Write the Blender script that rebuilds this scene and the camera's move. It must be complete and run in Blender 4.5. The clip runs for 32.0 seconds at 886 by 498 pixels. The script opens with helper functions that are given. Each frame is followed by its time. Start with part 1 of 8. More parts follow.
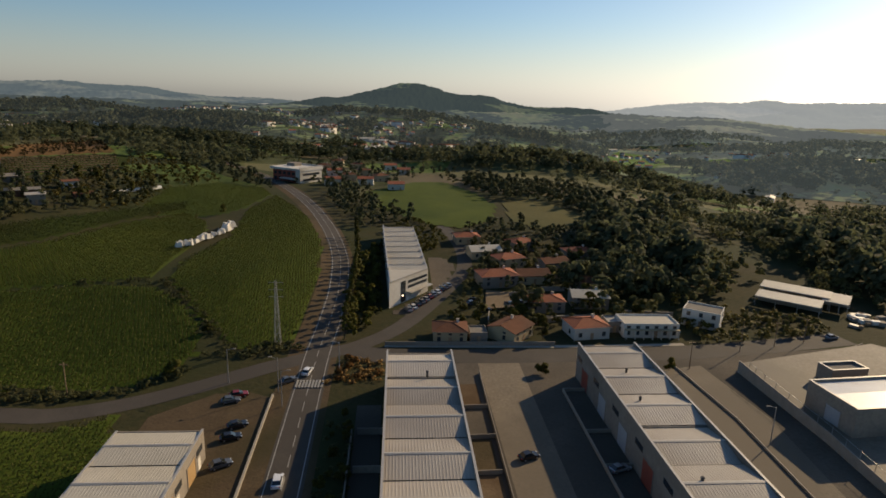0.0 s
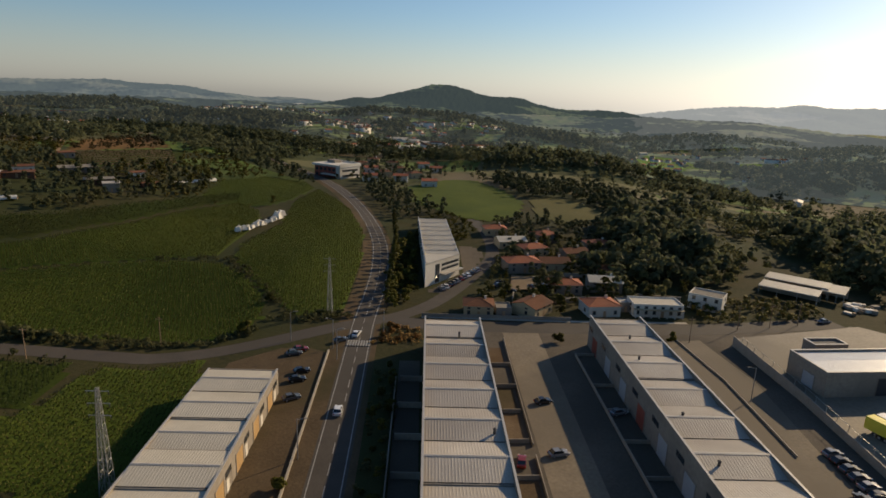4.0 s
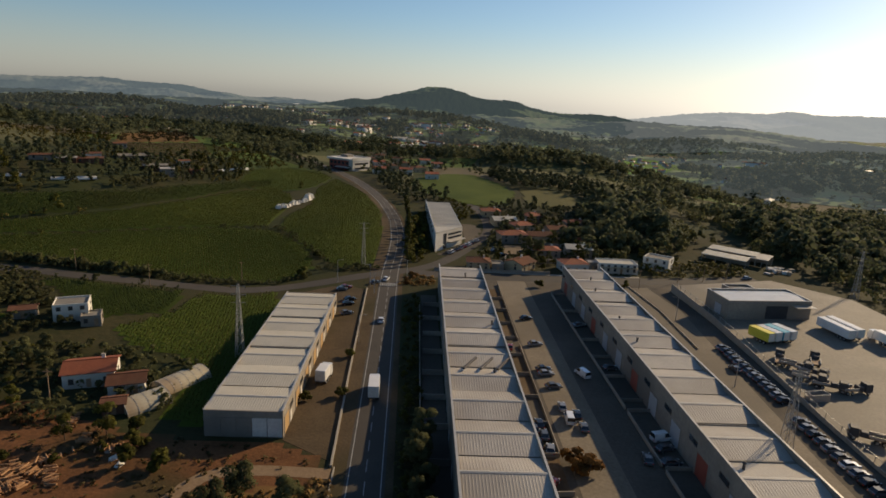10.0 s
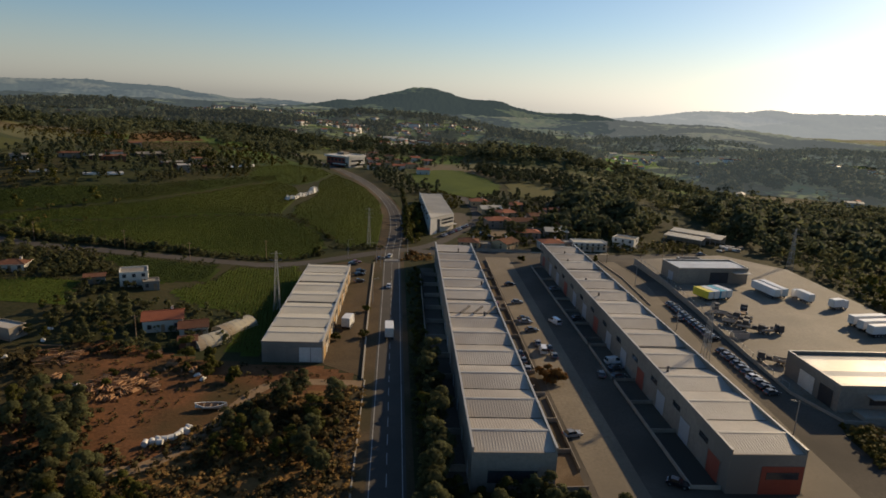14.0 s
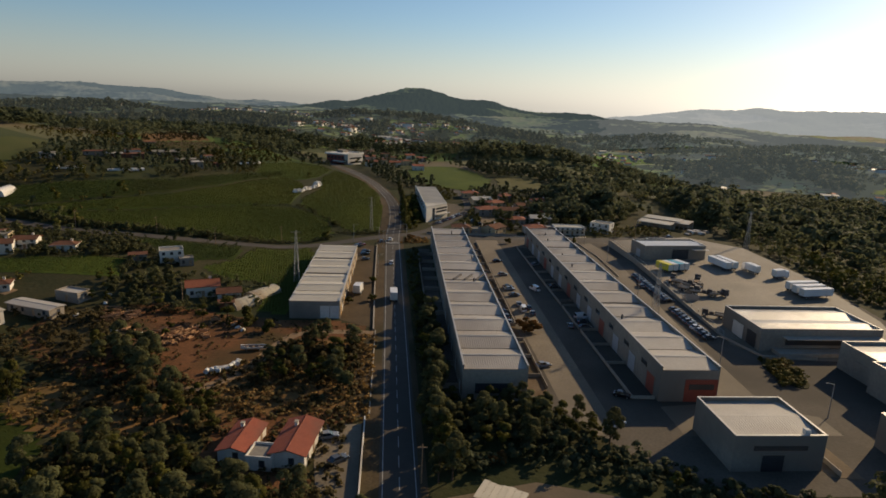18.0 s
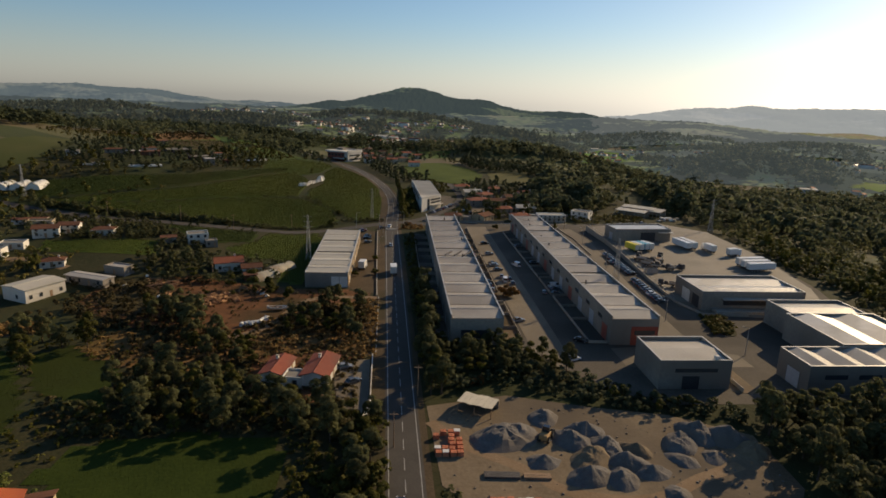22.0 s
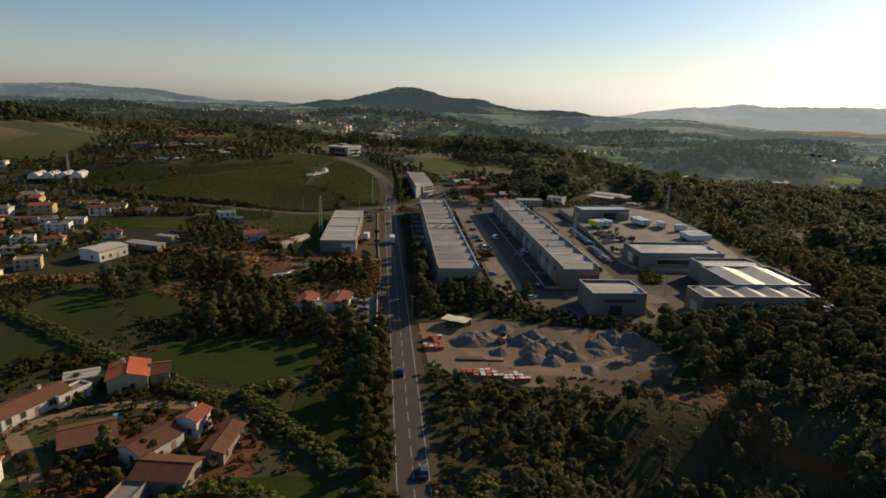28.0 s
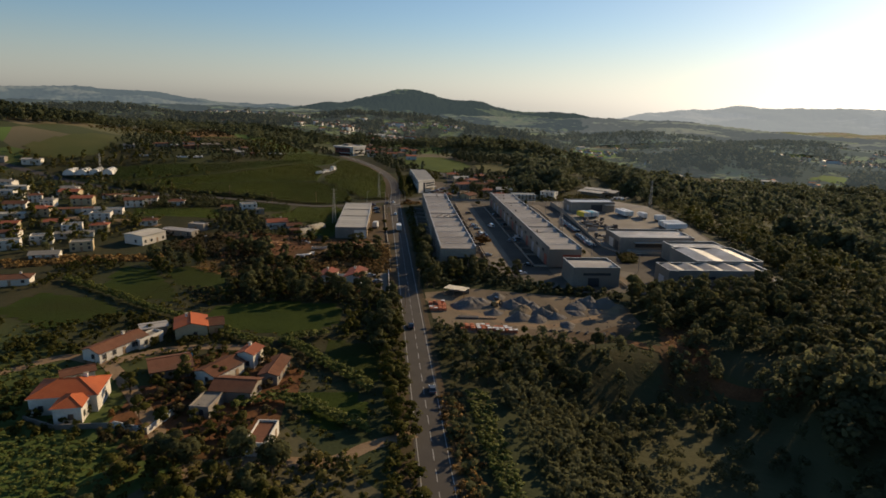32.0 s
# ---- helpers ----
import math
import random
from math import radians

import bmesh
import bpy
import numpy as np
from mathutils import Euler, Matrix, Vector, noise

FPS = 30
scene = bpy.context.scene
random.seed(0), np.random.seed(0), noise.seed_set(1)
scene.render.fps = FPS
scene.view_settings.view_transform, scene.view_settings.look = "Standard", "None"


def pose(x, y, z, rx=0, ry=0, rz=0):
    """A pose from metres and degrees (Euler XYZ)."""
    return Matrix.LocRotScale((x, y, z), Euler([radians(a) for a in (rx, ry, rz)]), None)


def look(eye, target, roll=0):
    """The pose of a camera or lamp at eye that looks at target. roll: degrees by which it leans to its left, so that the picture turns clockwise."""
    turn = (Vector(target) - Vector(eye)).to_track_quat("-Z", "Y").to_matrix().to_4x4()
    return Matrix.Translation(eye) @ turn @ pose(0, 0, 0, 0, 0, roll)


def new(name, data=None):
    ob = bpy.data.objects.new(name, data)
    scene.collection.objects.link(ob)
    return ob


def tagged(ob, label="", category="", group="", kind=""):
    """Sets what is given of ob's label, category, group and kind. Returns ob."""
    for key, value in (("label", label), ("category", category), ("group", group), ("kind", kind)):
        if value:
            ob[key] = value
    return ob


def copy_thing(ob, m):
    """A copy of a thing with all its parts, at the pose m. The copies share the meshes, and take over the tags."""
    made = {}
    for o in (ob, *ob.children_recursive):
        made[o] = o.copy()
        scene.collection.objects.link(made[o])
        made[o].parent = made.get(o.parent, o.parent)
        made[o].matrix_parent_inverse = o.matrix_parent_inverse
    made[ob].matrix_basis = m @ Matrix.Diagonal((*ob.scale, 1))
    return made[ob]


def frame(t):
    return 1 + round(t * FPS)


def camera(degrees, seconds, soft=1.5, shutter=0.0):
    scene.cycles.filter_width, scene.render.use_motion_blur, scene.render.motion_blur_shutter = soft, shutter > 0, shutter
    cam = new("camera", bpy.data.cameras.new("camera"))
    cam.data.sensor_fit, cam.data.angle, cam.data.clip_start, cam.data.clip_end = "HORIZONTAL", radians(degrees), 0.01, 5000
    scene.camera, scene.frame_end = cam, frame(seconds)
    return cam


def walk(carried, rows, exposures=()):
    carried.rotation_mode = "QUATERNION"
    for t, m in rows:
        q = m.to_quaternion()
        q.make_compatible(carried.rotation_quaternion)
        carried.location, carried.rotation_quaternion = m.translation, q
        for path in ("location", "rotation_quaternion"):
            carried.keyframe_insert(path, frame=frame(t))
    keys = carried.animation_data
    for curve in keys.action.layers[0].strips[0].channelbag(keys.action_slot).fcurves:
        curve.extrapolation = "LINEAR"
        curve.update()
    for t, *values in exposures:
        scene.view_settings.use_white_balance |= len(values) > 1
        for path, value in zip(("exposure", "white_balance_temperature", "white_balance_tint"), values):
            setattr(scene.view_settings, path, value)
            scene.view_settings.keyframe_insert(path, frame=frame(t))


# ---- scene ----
cam = camera(72.1, 32.0, soft=1.7)
PATH = [
    (0, (15.202, -126.605, 67.365), (15.352, -124.67, 66.8834), 1.6),
    (1, (14.233, -131.582, 67.519), (14.373, -129.645, 67.0391), 1.7),
    (2, (13.564, -137.472, 67.714), (13.689, -135.534, 67.2343), 1.9),
    (3, (12.805, -144.517, 67.821), (12.898, -142.578, 67.3415), 2.1),
    (3.5, (12.671, -148.08, 68.016), (12.745, -146.14, 67.5347), 2.1),
    (5.5, (11.535, -164.715, 68.02), (11.569, -162.773, 67.5446), 2.5),
    (6, (10.942, -169.438, 68.166), (10.977, -167.497, 67.6899), 2.6),
    (7, (10.113, -179.233, 68.274), (10.153, -177.292, 67.7978), 2.7),
    (8, (8.44, -189.052, 68.116), (8.493, -187.111, 67.6407), 2.8),
    (9, (6.265, -199.735, 67.907), (6.336, -197.794, 67.4342), 2.9),
    (10, (5.116, -209.697, 67.901), (5.197, -207.757, 67.4286), 2.9),
    (11, (3.495, -219.319, 67.869), (3.59, -217.379, 67.3979), 2.8),
    (12, (2.707, -229.22, 68.014), (2.809, -227.281, 67.5431), 2.7),
    (13, (1.29, -238.75, 68.13), (1.404, -236.81, 67.66), 2.6),
    (14, (0.074, -248.11, 68.18), (0.198, -246.171, 67.7102), 2.6),
    (15, (-0.936, -256.999, 68.243), (-0.804, -255.06, 67.7739), 2.5),
    (15.5, (-1.079, -261.265, 68.199), (-0.947, -259.326, 67.7309), 2.5),
    (17.5, (-1.985, -278.161, 68.173), (-1.846, -276.222, 67.704), 2.2),
    (18, (-2.367, -282.267, 68.04), (-2.223, -280.328, 67.5711), 2.2),
    (19, (-2.819, -290.894, 68.29), (-2.67, -288.956, 67.82), 2.1),
    (20, (-2.675, -299.508, 68.321), (-2.527, -297.57, 67.8509), 2.0),
    (21, (-2.99, -308.09, 68.398), (-2.837, -306.153, 67.9278), 2.0),
    (22, (-3.15, -316.957, 68.512), (-2.995, -315.02, 68.0417), 1.9),
    (23, (-3.393, -325.745, 68.496), (-3.234, -323.809, 68.0255), 1.8),
    (24, (-2.698, -334.754, 68.601), (-2.541, -332.818, 68.1302), 1.6),
    (25, (-2.896, -343.57, 68.624), (-2.73, -341.634, 68.1528), 1.6),
    (25.5, (-2.875, -348.006, 68.879), (-2.709, -346.069, 68.4064), 1.6),
    (27.5, (-3.486, -365.822, 68.704), (-3.321, -363.885, 68.2315), 1.7),
    (28, (-4.248, -369.933, 68.549), (-4.079, -367.998, 68.0767), 1.8),
    (29, (-5.577, -378.427, 68.319), (-5.403, -376.492, 67.8487), 2.0),
    (30, (-6.555, -386.852, 68.375), (-6.381, -384.918, 67.9067), 2.1),
    (31, (-7.472, -395.726, 68.406), (-7.298, -393.793, 67.9391), 2.0),
    (32, (-8.016, -404.648, 68.61), (-7.846, -402.711, 68.1436), 1.7),
]
walk(cam, [(t, look(eye, target, roll)) for t, eye, target, roll in PATH])

# ---- light ----
SUN_AZ, SUN_EL = radians(52.0), radians(23.0)
world = bpy.data.worlds.new("sky")
scene.world = world
world.use_nodes = True
wn = world.node_tree.nodes
sky = wn.new("ShaderNodeTexSky")
sky.sky_type = "NISHITA"
sky.sun_disc = False
sky.sun_elevation, sky.sun_rotation = SUN_EL, SUN_AZ
sky.altitude, sky.air_density, sky.dust_density, sky.ozone_density = 150.0, 1.0, 0.6, 3.0
wn["Background"].inputs["Strength"].default_value = 0.095
wl = world.node_tree.links
# pale haze low over the horizon: the sky's own brightness with most of its colour taken out
grey, cream, low, veil, soft_sky = wn.new("ShaderNodeRGBToBW"), wn.new("ShaderNodeMix"), wn.new("ShaderNodeMapRange"), wn.new("ShaderNodeMix"), wn.new("ShaderNodeHueSaturation")
split, where = wn.new("ShaderNodeSeparateXYZ"), wn.new("ShaderNodeTexCoord")
cream.data_type = veil.data_type = "RGBA"
cream.blend_type = "MULTIPLY"
cream.inputs["Factor"].default_value, cream.inputs["B"].default_value = 1.0, (1.0, 0.965, 0.9, 1)
low.interpolation_type = "SMOOTHSTEP"
low.inputs["From Min"].default_value, low.inputs["From Max"].default_value = -0.02, 0.13
low.inputs["To Min"].default_value, low.inputs["To Max"].default_value = 0.8, 0.0
soft_sky.inputs["Saturation"].default_value = 1.1
wl.new(where.outputs["Generated"], split.inputs[0]), wl.new(split.outputs["Z"], low.inputs["Value"])
wl.new(sky.outputs["Color"], grey.inputs[0]), wl.new(grey.outputs[0], cream.inputs["A"])
wl.new(sky.outputs["Color"], soft_sky.inputs["Color"])
wl.new(low.outputs[0], veil.inputs["Factor"]), wl.new(soft_sky.outputs[0], veil.inputs["A"]), wl.new(cream.outputs["Result"], veil.inputs["B"])
wl.new(veil.outputs["Result"], wn["Background"].inputs["Color"])
sun = new("sun", bpy.data.lights.new("sun", "SUN"))
sun.data.energy, sun.data.angle, sun.data.color = 4.9, radians(0.53), (1.0, 0.76, 0.47)
TO_SUN = Vector((math.sin(SUN_AZ) * math.cos(SUN_EL), math.cos(SUN_AZ) * math.cos(SUN_EL), math.sin(SUN_EL)))
sun.matrix_world = look(TO_SUN * 500, (0, 0, 0))

# ---- materials ----
MATS = {}


def mat(name, a, b, scale=1.0, rough=0.8, metal=0.0, bump=0.0, fine=8.0, vary=0.0, space="Object", c=None, spec=0.4, island=0.0, glow=None, thin=0.0):
    """A surface of two colours mixed by coarse and fine grain. c: a third colour in large stains. vary: by object, island: by loose piece."""
    m = bpy.data.materials.new(name)
    m.use_nodes = True
    n, l = m.node_tree.nodes, m.node_tree.links
    p = n["Principled BSDF"]
    co = n.new("ShaderNodeTexCoord").outputs["Object"] if space == "Object" else n.new("ShaderNodeNewGeometry").outputs["Position"]
    big, small = n.new("ShaderNodeTexNoise"), n.new("ShaderNodeTexNoise")
    for node, s, d in ((big, scale, 4.0), (small, scale * fine, 3.0)):
        node.inputs["Scale"].default_value, node.inputs["Detail"].default_value, node.inputs["Roughness"].default_value = s, d, 0.62
        l.new(co, node.inputs["Vector"])
    add = n.new("ShaderNodeMath")
    add.operation = "ADD"
    l.new(big.outputs["Fac"], add.inputs[0]), l.new(small.outputs["Fac"], add.inputs[1])
    ramp = n.new("ShaderNodeMapRange")
    ramp.inputs["From Min"].default_value, ramp.inputs["From Max"].default_value = 0.72, 1.28
    l.new(add.outputs[0], ramp.inputs["Value"])
    mix = n.new("ShaderNodeMix")
    mix.data_type = "RGBA"
    mix.inputs["A"].default_value, mix.inputs["B"].default_value = (*a, 1), (*b, 1)
    l.new(ramp.outputs[0], mix.inputs["Factor"])
    out = mix.outputs["Result"]
    if c:
        st = n.new("ShaderNodeTexNoise")
        st.inputs["Scale"].default_value, st.inputs["Detail"].default_value = scale * 0.23, 5.0
        l.new(co, st.inputs["Vector"])
        r2 = n.new("ShaderNodeMapRange")
        r2.inputs["From Min"].default_value, r2.inputs["From Max"].default_value = 0.47, 0.62
        l.new(st.outputs["Fac"], r2.inputs["Value"])
        m2 = n.new("ShaderNodeMix")
        m2.data_type = "RGBA"
        m2.inputs["B"].default_value = (*c, 1)
        l.new(r2.outputs[0], m2.inputs["Factor"]), l.new(out, m2.inputs["A"])
        out = m2.outputs["Result"]
    for amount, node, sock in ((vary, "ShaderNodeObjectInfo", "Random"), (island, "ShaderNodeNewGeometry", "Random Per Island")):
        if amount:
            hs = n.new("ShaderNodeHueSaturation")
            mr = n.new("ShaderNodeMapRange")
            mr.inputs["To Min"].default_value, mr.inputs["To Max"].default_value = 1 - amount, 1 + amount
            l.new(n.new(node).outputs[sock], mr.inputs["Value"]), l.new(mr.outputs[0], hs.inputs["Value"]), l.new(out, hs.inputs["Color"])
            out = hs.outputs["Color"]
    l.new(out, p.inputs["Base Color"])
    if rough >= 0.9 or "leaves" in name:
        spec = min(spec, 0.1)
    p.inputs["Roughness"].default_value, p.inputs["Metallic"].default_value, p.inputs["Specular IOR Level"].default_value = rough, metal, spec
    if bump:
        b_ = n.new("ShaderNodeBump")
        b_.inputs["Strength"].default_value, b_.inputs["Distance"].default_value = 0.6, bump
        l.new(add.outputs[0], b_.inputs["Height"]), l.new(b_.outputs[0], p.inputs["Normal"])
    if thin:
        tr, ms = n.new("ShaderNodeBsdfTranslucent"), n.new("ShaderNodeMixShader")
        ms.inputs["Fac"].default_value = thin
        l.new(out, tr.inputs["Color"]), l.new(p.outputs[0], ms.inputs[1]), l.new(tr.outputs[0], ms.inputs[2])
        l.new(ms.outputs[0], n["Material Output"].inputs["Surface"])
    # glow: emission that stands in for haze over far country
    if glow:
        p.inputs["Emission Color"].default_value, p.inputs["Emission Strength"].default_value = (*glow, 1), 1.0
    MATS[name] = m
    return m


ground_m = mat("ground_scrub", (0.028, 0.032, 0.012), (0.055, 0.046, 0.02), 0.05, 0.95, bump=0.3, fine=14, space="World", c=(0.033, 0.041, 0.014))
grass_m = mat("meadow_grass", (0.0471, 0.0697, 0.00755), (0.0785, 0.101, 0.0132), 0.06, 0.95, bump=0.15, fine=22, space="World", c=(0.0371, 0.0594, 0.00661))
bright_m = mat("bright_meadow", (0.0445, 0.123, 0.00674), (0.0741, 0.159, 0.0112), 0.03, 0.95, bump=0.1, fine=16, space="World", c=(0.0593, 0.118, 0.0112))
dry_m = mat("yellowing_meadow", (0.075, 0.073, 0.024), (0.108, 0.098, 0.034), 0.03, 0.95, bump=0.1, fine=16, space="World", c=(0.062, 0.07, 0.02))
rust_m = mat("dry_slope", (0.128, 0.0723, 0.0255), (0.196, 0.111, 0.0425), 0.04, 0.95, bump=0.2, fine=14, space="World", c=(0.068, 0.0638, 0.0213))
soil_m = mat("red_soil", (0.09, 0.043, 0.019), (0.178, 0.08, 0.034), 0.12, 0.95, bump=0.2, fine=11, space="World", c=(0.055, 0.044, 0.019))
dust_m = mat("pale_dust", (0.15, 0.112, 0.07), (0.225, 0.172, 0.11), 0.1, 0.95, bump=0.1, fine=12, space="World", c=(0.115, 0.09, 0.062))
path_m = mat("dirt_track", (0.192, 0.125, 0.07), (0.264, 0.186, 0.112), 0.2, 0.95, bump=0.1, fine=10, space="World")
asphalt_m = mat("asphalt", (0.047, 0.0405, 0.033), (0.075, 0.064, 0.0515), 0.15, 0.88, bump=0.02, fine=25, space="World", c=(0.057, 0.0485, 0.039), spec=0.3)
old_asphalt_m = mat("worn_asphalt", (0.082, 0.07, 0.054), (0.128, 0.108, 0.083), 0.08, 0.9, bump=0.02, fine=18, space="World", c=(0.066, 0.057, 0.045), spec=0.25)
yard_m = mat("swept_yard_concrete", (0.145, 0.122, 0.09), (0.23, 0.195, 0.145), 0.07, 0.75, bump=0.02, fine=20, space="World", c=(0.13, 0.11, 0.08), spec=0.3)
conc_m = mat("yard_concrete", (0.13, 0.106, 0.074), (0.225, 0.184, 0.128), 0.07, 0.85, bump=0.02, fine=20, space="World", c=(0.125, 0.102, 0.072), spec=0.25)
verge_m = mat("sandy_verge", (0.064, 0.046, 0.027), (0.108, 0.077, 0.044), 0.12, 0.95, bump=0.1, fine=14, space="World", c=(0.05, 0.043, 0.02))
line_m = mat("road_paint", (0.21, 0.203, 0.182), (0.385, 0.371, 0.336), 0.6, 0.7)
kerb_m = mat("kerb_stone", (0.272, 0.24, 0.189), (0.365, 0.32, 0.252), 0.5, 0.85, bump=0.02)
wall_m = mat("grey_render", (0.211, 0.18, 0.144), (0.29, 0.25, 0.198), 0.15, 0.85, bump=0.01, c=(0.167, 0.143, 0.115))
white_m = mat("white_render", (0.55, 0.51, 0.44), (0.68, 0.64, 0.56), 0.2, 0.8, bump=0.01, c=(0.46, 0.42, 0.35))
cream_m = mat("cream_render", (0.389, 0.306, 0.178), (0.454, 0.367, 0.227), 0.2, 0.8, bump=0.01, c=(0.337, 0.263, 0.157))
ochre_m = mat("ochre_render", (0.319, 0.191, 0.0735), (0.383, 0.247, 0.105), 0.25, 0.8, bump=0.01)
pink_m = mat("red_panel", (0.225, 0.0455, 0.028), (0.285, 0.07, 0.042), 0.3, 0.6)
sheet_m = mat("grey_roof_sheet", (0.36, 0.325, 0.275), (0.45, 0.405, 0.34), 0.12, 0.62, 0.0, spec=0.3, fine=20, c=(0.3, 0.265, 0.22), vary=0.1)
bright_sheet_m = mat("bright_zinc_sheet", (0.44, 0.42, 0.38), (0.54, 0.515, 0.47), 0.3, 0.5, 0.25, bump=0.01, c=(0.38, 0.355, 0.31))
sheet2_m = mat("pale_roof_sheet", (0.42, 0.38, 0.3), (0.52, 0.47, 0.37), 0.12, 0.58, 0.0, spec=0.35, fine=20, c=(0.37, 0.325, 0.24), vary=0.06)
skylight_m = mat("rooflight_sheet", (0.55, 0.55, 0.53), (0.62, 0.62, 0.6), 0.3, 0.4)
zinc_m = mat("zinc_flashing", (0.425, 0.392, 0.336), (0.527, 0.48, 0.406), 0.5, 0.4, 0.3)
felt_m = mat("flat_roof_felt", (0.18, 0.163, 0.137), (0.27, 0.245, 0.201), 0.3, 0.9, bump=0.01)
tile_m = mat("orange_roof_tile", (0.23, 0.0595, 0.024), (0.331, 0.101, 0.0416), 0.35, 0.85, bump=0.05, fine=14, vary=0.15, c=(0.173, 0.0525, 0.028))
sward_m = mat("village_meadow_grass", (0.0273, 0.0433, 0.006), (0.0483, 0.0662, 0.00975), 0.06, 0.95, bump=0.15, fine=22, space="World", c=(0.0357, 0.0408, 0.0075), thin=0.2)
red_tile_m = mat("dark_red_roof_tile", (0.17, 0.04, 0.02), (0.25, 0.062, 0.03), 0.4, 0.85, bump=0.05, fine=14, vary=0.2, c=(0.12, 0.045, 0.027))
villa_m = mat("bright_orange_tile", (0.35, 0.075, 0.02), (0.46, 0.115, 0.032), 0.35, 0.85, bump=0.05, fine=14, c=(0.28, 0.065, 0.022))
yardsoil_m = mat("trodden_earth", (0.1, 0.07, 0.042), (0.16, 0.115, 0.072), 0.2, 0.95, bump=0.1, fine=10, space="World", c=(0.085, 0.055, 0.03))
tile2_m = mat("brown_roof_tile", (0.111, 0.051, 0.0306), (0.187, 0.085, 0.0476), 0.4, 0.9, bump=0.05, fine=14, vary=0.2, c=(0.111, 0.0638, 0.0425))
# near-black that puts the shade inside openings into the colour
dark_m = mat("opening_shade", (0.02, 0.02, 0.022), (0.035, 0.035, 0.038), 0.5, 0.5)
pane_m = mat("window_pane", (0.03, 0.035, 0.04), (0.05, 0.055, 0.06), 0.3, 0.08, spec=0.8)
door_m = mat("painted_steel_door", (0.3, 0.31, 0.32), (0.38, 0.39, 0.4), 0.4, 0.5)
steel_m = mat("galvanised_steel", (0.3, 0.29, 0.27), (0.4, 0.385, 0.36), 0.8, 0.45, 0.5)
wood_m = mat("weathered_timber", (0.2, 0.125, 0.07), (0.33, 0.22, 0.13), 0.8, 0.85, bump=0.02, vary=0.2)
log_m = mat("felled_logs", (0.26, 0.14, 0.07), (0.42, 0.24, 0.12), 0.9, 0.9, island=0.35)
bark_m = mat("bark", (0.07, 0.05, 0.035), (0.12, 0.09, 0.065), 1.5, 0.95, bump=0.05)
gravel_m = mat("grey_gravel", (0.105, 0.096, 0.088), (0.17, 0.156, 0.14), 0.4, 0.95, bump=0.12, fine=10, c=(0.14, 0.12, 0.098))
brick_m = mat("red_hollow_brick", (0.42, 0.14, 0.07), (0.55, 0.22, 0.12), 1.2, 0.9, vary=0.2)
wrap_m = mat("white_wrap", (0.612, 0.582, 0.517), (0.697, 0.664, 0.593), 0.8, 0.4)
rubber_m = mat("tyre_rubber", (0.02, 0.02, 0.02), (0.03, 0.03, 0.03), 2.0, 0.9)
rim_m = mat("alloy_rim", (0.45, 0.45, 0.46), (0.55, 0.55, 0.56), 2.0, 0.35, 0.8)
glass_m = mat("vehicle_glass", (0.015, 0.018, 0.02), (0.025, 0.028, 0.03), 1.0, 0.05, spec=0.9)
lamp_m = mat("headlight_lens", (0.7, 0.7, 0.68), (0.8, 0.8, 0.78), 2.0, 0.1)
tail_m = mat("tail_light_lens", (0.3, 0.02, 0.015), (0.4, 0.03, 0.02), 2.0, 0.2)
yellow_m = mat("yellow_tarpaulin", (0.6, 0.5, 0.04), (0.7, 0.6, 0.07), 0.6, 0.6)
trailer_m = mat("white_trailer_panel", (0.626, 0.612, 0.585), (0.718, 0.702, 0.671), 0.4, 0.35)
chassis_m = mat("dark_chassis_paint", (0.05, 0.045, 0.042), (0.1, 0.085, 0.075), 1.0, 0.7)
blue_m = mat("blue_cover", (0.05, 0.3, 0.42), (0.08, 0.4, 0.52), 0.8, 0.5)
PAINTS = [mat("car_paint_" + k, v, tuple(min(1, q * 1.08) for q in v), 0.5, 0.22, 0.15, spec=0.6) for k, v in
          (("silver", (0.22, 0.225, 0.23)), ("black", (0.02, 0.02, 0.022)), ("white", (0.72, 0.72, 0.71)), ("dark_red", (0.2, 0.025, 0.02)), ("dark_grey", (0.09, 0.095, 0.1)), ("blue", (0.04, 0.07, 0.16)))]
leaf_a = mat("broad_leaves", (0.0495, 0.0525, 0.00901), (0.0947, 0.0863, 0.017), 0.3, 0.75, fine=6, vary=0.3, island=0.3, thin=0.4)
leaf_b = mat("dark_leaves", (0.072, 0.078, 0.034), (0.118, 0.116, 0.048), 0.3, 0.8, fine=6, vary=0.25, island=0.15, thin=0.5)
leaf_c = mat("yellowish_leaves", (0.0759, 0.0731, 0.0152), (0.133, 0.103, 0.0276), 0.3, 0.75, fine=6, vary=0.3, island=0.35, thin=0.25)
leaf_e = mat("dry_scrub_leaves", (0.046, 0.0391, 0.0149), (0.0862, 0.0633, 0.0253), 0.3, 0.8, fine=6, vary=0.3, island=0.35, thin=0.3)
shell_m = mat("dusty_shed_sheet", (0.34, 0.3, 0.215), (0.44, 0.39, 0.285), 0.3, 0.8, c=(0.26, 0.2, 0.13))
leaf_d = mat("autumn_leaves", (0.112, 0.0578, 0.015), (0.165, 0.0816, 0.024), 0.3, 0.8, fine=6, vary=0.3, island=0.35, thin=0.25)
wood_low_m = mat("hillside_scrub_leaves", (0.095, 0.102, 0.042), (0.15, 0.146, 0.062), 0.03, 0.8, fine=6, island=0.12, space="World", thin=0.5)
# one woodland in two tones: this one lightened for the hazy sun side
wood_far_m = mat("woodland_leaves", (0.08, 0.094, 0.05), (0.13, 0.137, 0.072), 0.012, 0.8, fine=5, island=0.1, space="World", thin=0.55)
